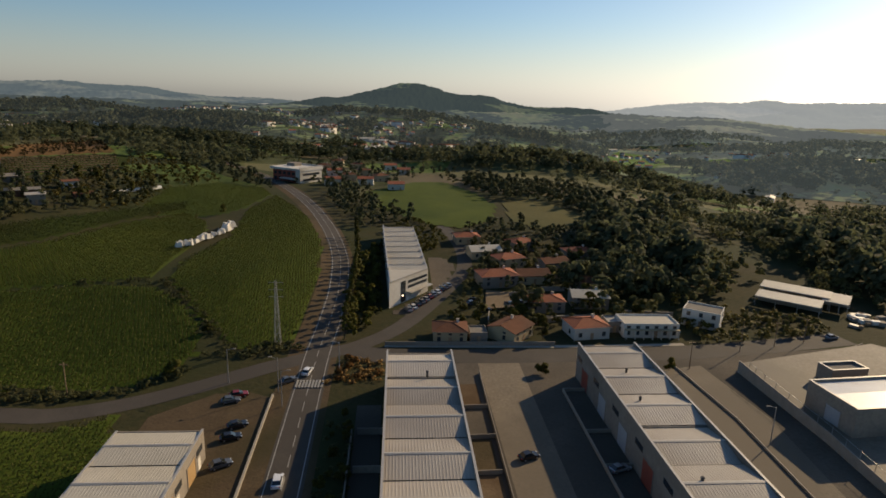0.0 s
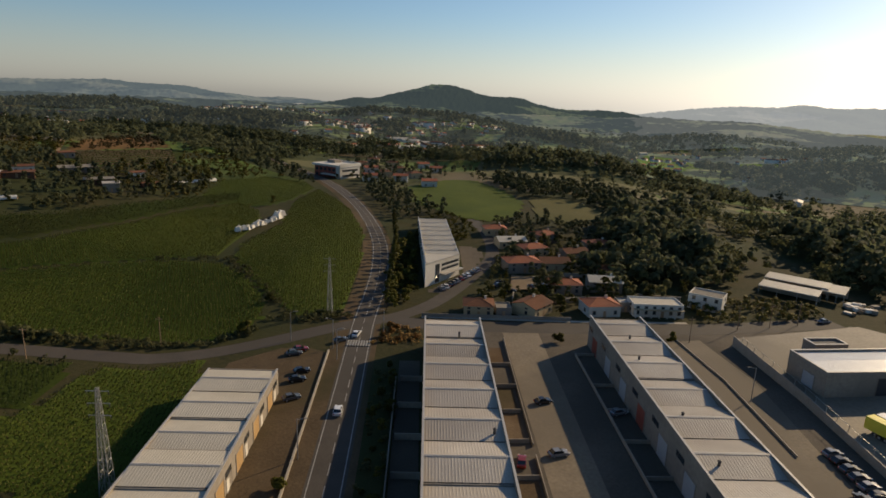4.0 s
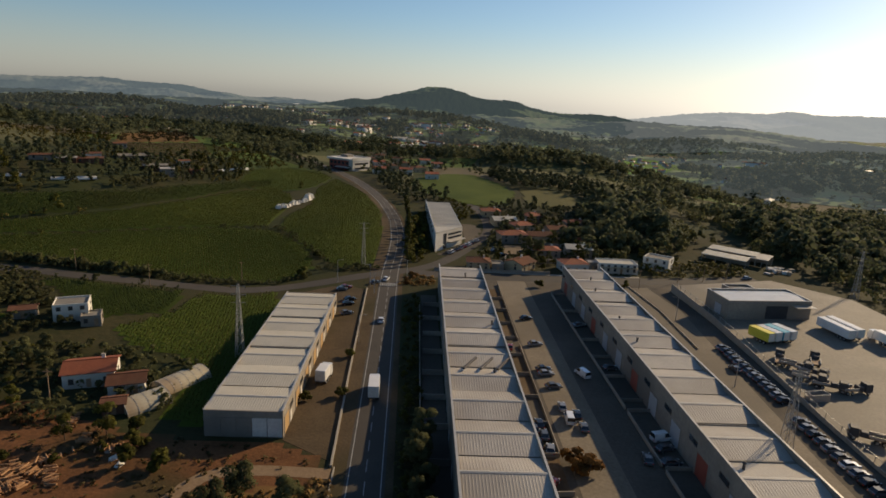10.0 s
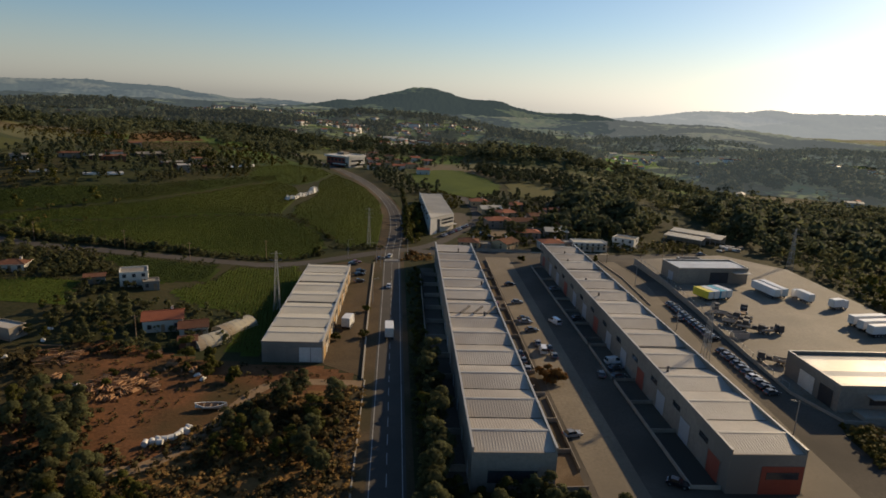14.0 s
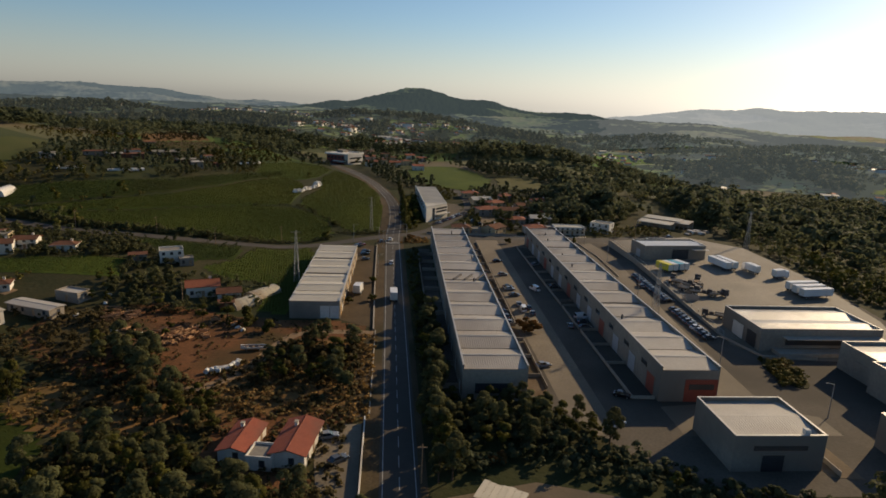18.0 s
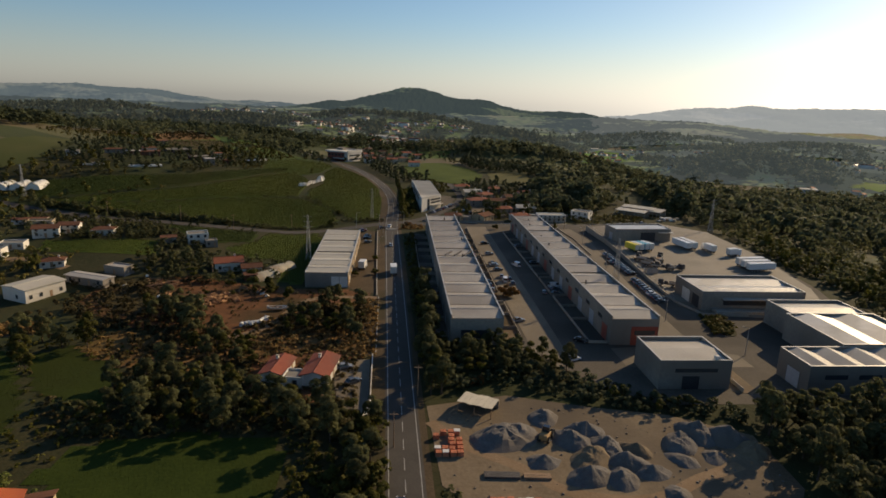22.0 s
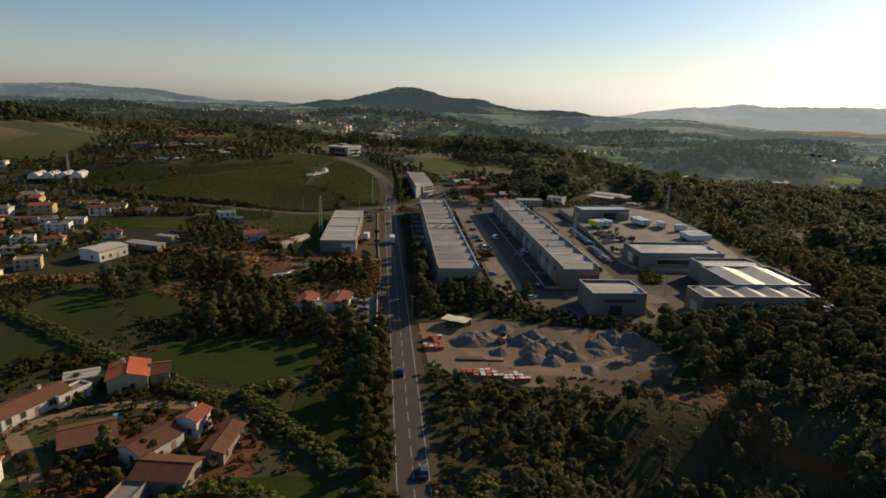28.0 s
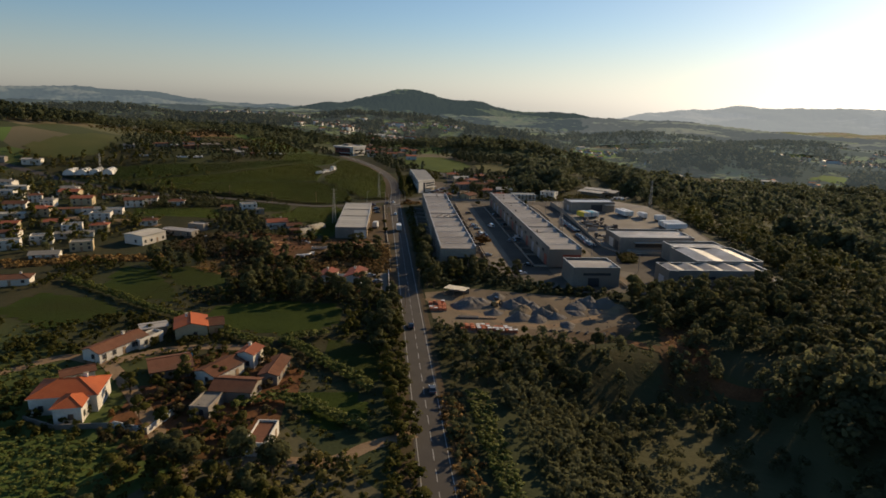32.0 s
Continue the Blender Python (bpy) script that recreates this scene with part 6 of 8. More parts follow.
house(-79.6, -272.6, 8, 13.5, 9.5, 4.0, roof="hip", tiles=villa_m, label="large villa with bright orange hipped roof", wins=3, rise=0.42)
house(-76.4, -278.6, 98, 6.5, 5.5, 3.7, roof="hip", tiles=villa_m, label="villa wing with bright orange hipped roof", wins=2, rise=0.42, chimney=False)
house(-84.0, -260.5, 30, 7, 4, 2.6, tiles=tile2_m, label="small white outbuilding with brown tiles", wins=1, chimney=False)
house(-33.7, -291.0, 84, 9, 4.2, 2.6, roof="flat", tiles=tile2_m, label="small white shed with flat red-brown roof", wins=2, chimney=False)
# beside the road and the clearing
house(-21.6, -173.0, 82, 12.5, 6.6, 3.0, label="white house with dark red tiled roof", wins=3, tiles=red_tile_m)
house(-32.4, -172.0, 82, 10.5, 5.6, 2.5, label="white outbuilding with dark red tiled roof", wins=2, tiles=red_tile_m)
house(-27.2, -177.5, 82, 5.0, 5.0, 2.6, roof="flat", tiles=felt_m, label="white flat-roofed link building", wins=1, chimney=False)
house(-69.6, -76.4, 18, 10.5, 8.6, 3.5, tiles=tile_m, label="white house with an orange-red tiled roof", wins=3)
house(-60.0, -79.5, 18, 7.5, 6.5, 2.6, roof="gable", tiles=tile2_m, label="low white annex beside a red-roofed house", wins=2, chimney=False)
house(-91.5, -44.0, 22, 8.6, 7.5, 4.6, roof="flat", tiles=felt_m, label="modern white flat-roofed two-storey house", wins=3, storeys=2, chimney=False)
house(-85.0, -46.5, 22, 5, 5, 2.6, roof="flat", tiles=felt_m, walls=wall_m, label="grey flat-roofed terrace wing", wins=2, chimney=False)
house(-103.0, -47.0, 22, 6, 4, 2.5, roof="gable", tiles=tile2_m, walls=wall_m, label="small grey garden shed", wins=1, chimney=False)
house(-124.8, -110.5, 64, 14, 11, 4.3, roof="gable", tiles=sheet2_m, label="large white hall with pale sheet roof", wins=4, rise=0.1, chimney=False)
house(-112.5, -98.5, -22, 17, 5, 2.8, roof="gable", tiles=sheet_m, walls=wall_m, label="long low shed with grey sheet roof", wins=4, rise=0.1, chimney=False)
house(-107.0, -87.5, -20, 9, 5, 2.8, roof="flat", tiles=sheet_m, walls=wall_m, label="small grey flat-roofed shed", wins=1, chimney=False)
# village further left
VILLAGE = [(-217, -46, 10, 12, 9, 5.6), (-200, -56, 14, 11, 9, 5.6), (-164, -48, 12, 10, 8, 3.2), (-160, -30, 20, 11, 9, 5.6), (-138, -24, 10, 10, 8, 3.4), (-150, -128, 20, 10, 8, 5.6), (-158, -143, 15, 12, 8, 3.2), (-150, -180, 15, 14, 8, 3.2), (-242, -14, 10, 12, 9, 5.6), (-207, -8, 5, 12, 10, 5.8), (-214, 3, 12, 13, 9, 5.6), (-176, -48, 25, 11, 8, 3.2), (-154, -22, 12, 9, 8, 5.4), (-184, -78, 10, 12, 8, 3.2), (-170, -92, 20, 10, 8, 5.4), (-195, -104, 12, 10, 9, 3.2), (-232, -70, 5, 12, 9, 5.6), (-174, -10, 15, 12, 9, 3.2), (-258, 14, 0, 12, 9, 5.4), (-138, -72, 20, 9, 7, 3.0), (-165, -64, 10, 11, 8, 5.4), (-190, -28, 10, 12, 9, 5.6), (-250, -40, 10, 12, 9, 5.6), (-214, -100, 14, 12, 9, 3.2), (-230, -128, 14, 12, 9, 5.4)]
vr = np.random.default_rng(41)
for _ in range(60):
    q = (float(vr.uniform(-262, -138)), float(vr.uniform(-140, -2)))
    if len(VILLAGE) < 46 and min(math.hypot(q[0] - v[0], q[1] - v[1]) for v in VILLAGE) > 13 and not (q[0] > -166 and q[1] > -76) and not (q[0] > -172 and -164 < q[1] < -132):
        VILLAGE.append((*q, float(vr.uniform(0, 25)), float(vr.uniform(7, 10)), float(vr.uniform(6, 8)), float(vr.choice((3.2, 5.4)))))
VILLAGE = [(x * 0.97, y - 15 * float(sm(y, -120, -40)), *q) for x, y, *q in VILLAGE]
for k, (x, y, rz, w, d, h) in enumerate(VILLAGE):
    kind = ("gable", "hip", "flat")[k % 3]
    house(x, y, rz, w * 0.9, d * 0.82, h * 0.72, roof=kind, tiles=(tile2_m, tile_m, felt_m, tile2_m)[k % 4] if kind != "flat" else felt_m, walls=(white_m, cream_m, white_m, white_m)[k % 4], label={"gable": "white village house with gabled tile roof", "hip": "village house with hipped tile roof", "flat": "white village house with flat roof"}[kind], storeys=2 if h > 4 else 1, wins=3, chimney=kind != "flat", plain=True)
vg_ = [q for q in spots([(-264, -60), (-232, -136), (-150, -150), (-134, -70), (-134, -4), (-200, 50), (-262, 30)], 190, 5.0) if min(math.hypot(q[0] - v[0], q[1] - v[1]) for v in VILLAGE) > 8.5]
many("garden_trees", vg_, MIDTREE, leaf_b, 0.3, 0.65, "dark garden trees between village houses", "trees")
for k, (x, y, rz, w) in enumerate([(-246, -6, 8, 22), (-232, -30, 12, 16), (-180, -62, 15, 18), (-206, -74, 10, 14), (-160, -104, 20, 16), (-176, -20, 12, 14)]):
    house(x, y, rz, w, 5.5, 2.3, roof="gable", tiles=(sheet2_m, felt_m, tile2_m)[k % 3], walls=white_m, label="long low outbuilding among village houses", wins=3, rise=0.16, chimney=False, plain=True)
# terraces and houses below the wooded hill
for k, (x, y, rz, w, d, h) in enumerate([(-174, 177, 40, 18, 9, 2.4), (-182, 141, 30, 14, 7, 2.6), (-186, 152, 34, 9, 7, 3.4), (-142, 148, 30, 7, 6, 4.4), (-153, 158, 30, 13, 7, 2.8), (-147, 186, 40, 7, 6, 4.0), (-201, 132, 24, 14, 6, 2.6), (-190, 134, 24, 9, 6, 2.4), (-220, 112, 24, 8, 6, 2.8), (-198, 210, 40, 8, 6, 3.2), (-134, 172, 36, 8, 6, 2.6), (-262, 52, 10, 12, 7, 3.0), (-288, 50, 5, 18, 5, 2.6)]):
    house(x, y, rz, w, d, h, roof="gable", tiles=(felt_m, tile2_m, tile2_m, sheet_m)[k % 4], walls=(wall_m, tile2_m, white_m)[k % 3], label="farm building among trees on a terraced slope", wins=3, chimney=False, rise=0.2, plain=True)
for x, y, rz, L in ((-125, 207, 52, 30), (-170, 103, 30, 20), (-197, 92, 26, 14)):
    o = thing("polytunnel", pose(x, y, tz(x, y), 0, 0, rz), "long low tunnel of pale plastic sheet on a slope", "tunnel")
    part("skin", Kit().hexa([(-L / 2, 1.6 * math.cos(math.pi * i / 8), 1.5 * math.sin(math.pi * i / 8) - 0.1) for i in range(9)], [(L / 2, 1.6 * math.cos(math.pi * i / 8), 1.5 * math.sin(math.pi * i / 8) - 0.1) for i in range(9)]), wrap_m, o)
    for e_ in (-1, 1):
        part("end_frame", Kit().box(e_ * L / 2 - 0.05 + 0.06 * e_, -1.6, -0.3, e_ * L / 2 + 0.05 + 0.06 * e_, 1.6, 0.5), wood_m, o)
yard_trees = [q for q in spots([(-236, 92), (-196, 84), (-146, 108), (-112, 186), (-112, 236), (-150, 240), (-180, 186), (-212, 210), (-250, 150)], 260, 3.6)]
many("garden_trees", yard_trees, MIDTREE, wood_dim_m, 0.35, 0.75, "dark trees between farm buildings on a slope", "trees")
many("scrub", np.array([(x, y) for x, y in zip(rng.uniform(-250, -150, 800), rng.uniform(192, 402, 800)) if inside([(-248, 322), (-232, 400), (-184, 322), (-188, 304), (-214, 236)], np.array(x), np.array(y))]), SHRUB, leaf_e, 0.6, 1.4, "dry scrub on a rusty slope", "scrub")
for k in range(6):
    f = (k + 0.5) / 6
    rows_of("vine_row", [(-181 - 27 * f, 196 + 33 * f), (-166 - 26 * f, 227 + 41 * f), (-154 - 24 * f, 258 + 50 * f)], 1.3, 2.2, SHRUB, leaf_b, 0.5, 0.9, "dark row of shrubs on a terrace")
# north of the junction
house(30.5, 37.0, -3, 9.5, 8.5, 3.6, tiles=tile2_m, walls=cream_m, label="white house with orange hipped roof beside a street", roof="hip", storeys=2, wins=3)
house(48.5, 38.5, 48, 10.5, 9.0, 3.6, tiles=tile2_m, walls=cream_m, label="cream house with brown-orange gabled roof", storeys=2, wins=3)
house(38.5, 36.5, 0, 5.0, 6.0, 2.8, roof="flat", tiles=felt_m, walls=wall_m, label="grey garage between two houses", wins=1, chimney=False)
house(71.5, 40.5, 8, 11, 9, 3.6, roof="hip", label="house with wide orange hipped roof", wins=3)
nb = house(90.5, 41.5, -2, 16.5, 8.5, 4.0, roof="flat", tiles=sheet2_m, label="white flat-roofed row with a columned gallery", storeys=2, wins=6, chimney=False)
for k in range(7):
    part("column", Kit().box(-7.9 + 2.6 * k, -5.6, 0.0, -7.6 + 2.6 * k, -5.3, 2.7), white_m, nb)
part("balcony", Kit().box(-8.2, -5.7, 2.703, 8.2, -4.26, 2.9), cream_m, nb)
house(111.8, 48.8, -36, 11.0, 8.5, 5.0, roof="flat", tiles=felt_m, label="white box-shaped two-storey house with roof terrace", storeys=2, wins=3, chimney=False)
house(80.8, 44.5, 0, 4.5, 6, 3.0, roof="flat", tiles=sheet_m, walls=wall_m, label="small grey lean-to beside a house", wins=1, chimney=False)
for k, (x, y, rz, w, d, h) in enumerate([(52, 88, 10, 14, 10, 5.2), (66, 92, 5, 12, 10, 4.0), (64, 62, 0, 12, 8, 4.6), (80, 66, -5, 12, 9, 5.0), (60, 110, 20, 12, 9, 5.0), (78, 108, 15, 11, 9, 4.0), (92, 120, 10, 12, 9, 5.0), (52, 124, 10, 13, 10, 4.0), (70, 134, 25, 11, 9, 5.0), (88, 84, 0, 12, 8, 4.0), (47, 146, 5, 11, 9, 4.0), (102, 96, 0, 11, 8, 4.4)]):
    house(x, y, rz, w, d, h * 0.8, roof=("hip", "gable")[k % 2], tiles=(tile_m, tile2_m, tile_m, sheet2_m)[k % 4], walls=(wall_m, cream_m, wall_m)[k % 3], label="house in a cluster north of the junction", storeys=2 if h > 4.2 else 1, wins=3, plain=True)
for k, (x, y, rz) in enumerate([(-30, 300, 10), (-22, 330, 20), (-8, 318, 0), (2, 345, 30), (-34, 352, 15), (-12, 372, 10), (14, 300, 5), (-46, 388, 10), (20, 400, 0), (-20, 420, 15), (8, 440, 10), (-40, 440, 0)]):
    house(x, y, rz, 11, 9, 4.5, roof=("gable", "hip")[k % 2], tiles=(tile_m, tile2_m)[k % 2], walls=(white_m, cream_m)[k % 2], label="distant house with tiled roof", wins=2, plain=True)

NEAR_HOUSES = [(30.5, 37), (48.5, 38.5), (38.5, 36.5), (71.5, 40.5), (90.5, 41.5), (111.8, 48.8), (80.8, 44.5), (52, 88), (66, 92), (64, 62), (80, 66), (60, 110), (78, 108), (92, 120), (52, 124), (70, 134), (88, 84), (47, 146), (102, 96), (50, 70)]
gaps = [q for q in spots([(30, 42), (62, 46), (112, 58), (112, 110), (60, 150), (44, 150), (40, 84)], 150, 3.6) if min(math.hypot(q[0] - a, q[1] - b) for a, b in NEAR_HOUSES) > 8.2]
many("garden_trees", gaps, MIDTREE, leaf_b, 0.3, 0.6, "dark garden trees and shrubs between houses", "trees")
for k, (x, y, rz, L) in enumerate([(58, 49, 10, 14), (70, 52, 5, 16), (96, 56, -8, 18), (60, 76, 20, 12), (74, 80, 0, 14), (44, 52, 80, 8), (84, 96, 10, 16), (58, 100, 15, 14)]):
    o = thing("garden_wall", pose(x, y, tz(x, y), 0, 0, rz), "low rendered garden wall between houses", "wall")
    part("wall", Kit().box(-L / 2, -0.12, -0.5, L / 2, 0.12, 1.5), wall_m, o)
    part("coping", Kit().box(-L / 2 - 0.05, -0.18, 1.503, L / 2 + 0.05, 0.18, 1.6), kerb_m, o)

# the red building at the bend
rb = thing("office_building", pose(-57, 316, tz(-57, 316), 0, 0, -38), "red and white commercial building at a road bend", "building")
part("red_wall", Kit().box(-14, -9.5, -3, 10, 9.5, 8.4), pink_m, rb, "dark red facade")
part("roof_slab", Kit().box(-15.5, -11, 8.403, 15, 11, 9.9), white_m, rb, "thick white roof slab")
part("white_tower", Kit().box(10.003, -10.5, -3, 14.5, 10, 8.4), white_m, rb, "white end block")
part("entrance_canopy", Kit().box(-2, -14.5, 2.6, 13, -10.504, 3.3), white_m, rb)
part("parapet", Kit().box(-15.5, 10.4, 9.903, 15, 11, 10.9).box(14.4, -11, 9.903, 15, 10.397, 10.9), white_m, rb)
part("roof_room", Kit().box(-10, 0, 9.903, -2, 7, 12.0), wall_m, rb)
for k in range(5):
    for z in (0.8, 4.8):
        part("window", Kit().box(-13 + 4.6 * k, -9.58, z, -10 + 4.6 * k, -9.502, z + 2.2), pane_m, rb)
for z in (1.2, 5.0):
    part("window", Kit().box(14.502, -8, z, 14.58, 8, z + 1.6), pane_m, rb)
far_l = thing("distant_factory", pose(-455, 960, tz(-455, 960) + 2, 0, 0, -24), "distant white factory with an orange end block", "factory")
part("hall", Kit().box(-50, -8, -3, 42, 8, 8), white_m, far_l)
part("office", Kit().box(42.003, -9, -3, 58, 7, 5), ochre_m, far_l, "orange end block")
for k in range(9):
    part("window_band", Kit().box(-48 + 10 * k, -8.08, 3, -41 + 10 * k, -8.002, 5), pane_m, far_l)
far_2 = thing("distant_factory", pose(-738, 1165, tz(-738, 1165) + 1, 0, 0, 30), "distant long white factory hall", "factory")
part("hall", Kit().box(-60, -10, -3, 60, 10, 8), white_m, far_2)

# far houses scattered over the valley
fr = np.random.default_rng(77)
proto = house(0, 0, 0, 10, 8, 4.4, roof="gable", label="far-off white house in the valley", wins=0, chimney=False, z=-500, plain=True)
proto2 = house(0, 0, 0, 24, 11, 5.0, roof="gable", tiles=sheet2_m, label="far-off pale hall in the valley", wins=0, chimney=False, z=-500, plain=True)
for ob in (proto, proto2):
    for c_ in list(ob.children_recursive):
        if c_.name.startswith(("window", "pane", "door")):
            bpy.data.objects.remove(c_)
HAMLETS = [(-60, 760, 90, 26), (-160, 1130, 130, 30), (60, 900, 110, 26), (-500, 700, 170, 24), (330, 880, 120, 18), (650, 1300, 180, 22), (-30, 640, 50, 14), (900, 900, 160, 22), (-800, 950, 200, 30), (120, 1150, 120, 20), (620, 560, 110, 12), (1100, 1150, 200, 20), (-350, 1350, 180, 22)]
for cx, cy, rr, n in HAMLETS:
    for k in range(int(n * 0.75)):
        a, q = fr.uniform(0, 6.283), rr * math.sqrt(fr.uniform(0, 1))
        x, y = cx + q * math.cos(a) * 1.5, cy + q * math.sin(a)
        o = copy_thing(proto2 if fr.uniform() < 0.14 else proto, pose(x, y, tz(x, y), 0, 0, fr.uniform(-30, 60)))
        tagged(o, group="far houses in the valley")
for ob in (proto, proto2):
    for c_ in list(ob.children_recursive):
        bpy.data.objects.remove(c_)
    bpy.data.objects.remove(ob)

# a scatter of far-off buildings, too many to tell apart
tr = np.random.default_rng(31)
V, F, roofs = [], [], []
for cx, cy, sx, sy, n in ((-900, 1750, 330, 170, 90), (-560, 1950, 300, 160, 70), (-1300, 1700, 300, 200, 60), (-620, 1150, 260, 130, 60), (-330, 980, 200, 80, 40), (-60, 1240, 240, 120, 50), (230, 1330, 200, 90, 36), (520, 1180, 200, 120, 46), (860, 1060, 190, 110, 46), (1150, 1000, 170, 160, 34), (90, 760, 110, 40, 24), (-700, 820, 150, 90, 30), (620, 760, 120, 60, 20)):
    for _ in range(int(n * 0.8)):
        x, y = cx + tr.normal(0, sx * 0.5), cy + tr.normal(0, sy * 0.5)
        w, d, h, a = tr.uniform(3.5, 6.5), tr.uniform(3, 4.5), tr.uniform(3.5, 6), tr.uniform(-0.5, 0.7)
        if tr.uniform() < 0.12:
            w, h = w * 2.6, 8
        z, b0 = tz(x, y), len(V)
        for k, (qx, qy, qz) in enumerate([(-1, -1, -3), (1, -1, -3), (1, 1, -3), (-1, 1, -3), (-1, -1, h), (1, -1, h), (1, 1, h), (-1, 1, h), (-0.6, -0.12, h + 2), (0.6, -0.12, h + 2), (0.6, 0.12, h + 2), (-0.6, 0.12, h + 2)]):
            V.append((x + qx * w * math.cos(a) - qy * d * math.sin(a), y + qx * w * math.sin(a) + qy * d * math.cos(a), z + qz))
        for q, top_ in (((0, 1, 5, 4), 0), ((1, 2, 6, 5), 0), ((2, 3, 7, 6), 0), ((3, 0, 4, 7), 0), ((4, 5, 9, 8), 1), ((5, 6, 10, 9), 1), ((6, 7, 11, 10), 1), ((7, 4, 8, 11), 1), ((8, 9, 10, 11), 1)):
            F.append([b0 + i for i in q]), roofs.append(top_)
town = part("distant_town", array_mesh("distant_town", np.array(V), np.array(F)), white_m, None)
town.data.materials.append(tile2_m)
for q, top_ in zip(town.data.polygons, roofs):
    q.material_index = top_
tagged(town, "scatter of far-off white houses in the valley", "town", "", "stuff")

# ---- vehicles ----
def wheel(t, x, y, r=0.32, w=0.2):
    tyre = part("wheel", Kit().tube((x, y - w / 2, r), (x, y + w / 2, r), r, n=12), rubber_m, t)
    s = 1 if y > 0 else -1
    part("rim", Kit().tube((x, y + s * w * 0.4, r), (x, y + s * (w / 2 + 0.015), r), r * 0.62, n=10), rim_m, tyre)


def make_car(paint, label, kind="car"):
    """A parked car, 4.2 m long, its nose along +x."""
    t = thing(kind, pose(0, 0, -800), label, kind)
    L, W = (2.1, 0.86) if kind == "car" else (2.45, 0.95)
    if kind == "car":
        low = [(-L, 0.45), (-L + 0.06, 0.82), (-L + 0.5, 0.93), (0.75, 0.92), (1.75, 0.78), (L, 0.6), (L, 0.3), (-L + 0.05, 0.28)]
        cab = [(-1.75, 0.9), (-1.25, 1.4), (0.1, 1.45), (0.95, 0.9)]
    else:
        low = [(-L, 0.45), (-L, 1.1), (1.5, 1.1), (2.2, 0.95), (L, 0.7), (L, 0.3), (-L + 0.05, 0.28)]
        cab = [(-L + 0.02, 1.09), (-L + 0.12, 1.95), (0.9, 1.98), (1.65, 1.09)]
    ring = lambda pr, w: [(x, w, z) for x, z in pr]  # noqa: E731
    part("body", Kit().hexa(ring(low, -W), ring(low, W)), paint, t)
    part("cabin_glass", Kit().hexa([(x, -W * (0.94 if z < 1.2 else 0.78), z) for x, z in cab], [(x, W * (0.94 if z < 1.2 else 0.78), z) for x, z in cab]), glass_m, t)
    zt = cab[1][1]
    part("roof", Kit().box(cab[1][0] + 0.03, -W * 0.77, zt - 0.02, cab[2][0] + 0.03, W * 0.77, zt + 0.06, 0.03), paint, t)
    if kind != "car":
        part("side_panel", Kit().hexa([(x, -W * (0.955 if z < 1.2 else 0.8), z) for x, z in ((-L + 0.03, 1.1), (-L + 0.13, 1.93), (0.1, 1.95), (0.1, 1.1))], [(x, W * (0.955 if z < 1.2 else 0.8), z) for x, z in ((-L + 0.03, 1.1), (-L + 0.13, 1.93), (0.1, 1.95), (0.1, 1.1))]), paint, t)
    for s in (-1, 1):
        for x in (-1.3, 1.32):
            wheel(t, x * L / 2.1, s * (W - 0.08))
        part("headlight", Kit().box(L - 0.12, s * W * 0.72 - 0.16, 0.55, L + 0.02, s * W * 0.72 + 0.16, 0.7), lamp_m, t)
        part("tail_light", Kit().box(-L - 0.02, s * W * 0.78 - 0.12, 0.62, -L + 0.08, s * W * 0.78 + 0.12, 0.82), tail_m, t)
    return t


CARS = [make_car(p, f"parked {n} car with dark windows") for p, n in zip(PAINTS, ("silver", "black", "white", "dark red", "dark grey", "blue"))]
VAN = make_car(PAINTS[2], "parked white van with dark windows", "van")


def car(k, x, y, rz, group=""):
    if k == 2 and int(7 * abs(x) + 3 * abs(y)) % 3:
        k = 4
    o = copy_thing(VAN if k < 0 else CARS[k % len(CARS)], pose(x, y, gz(x, y) + 0.06, 0, 0, rz))
    return tagged(o, group=group)


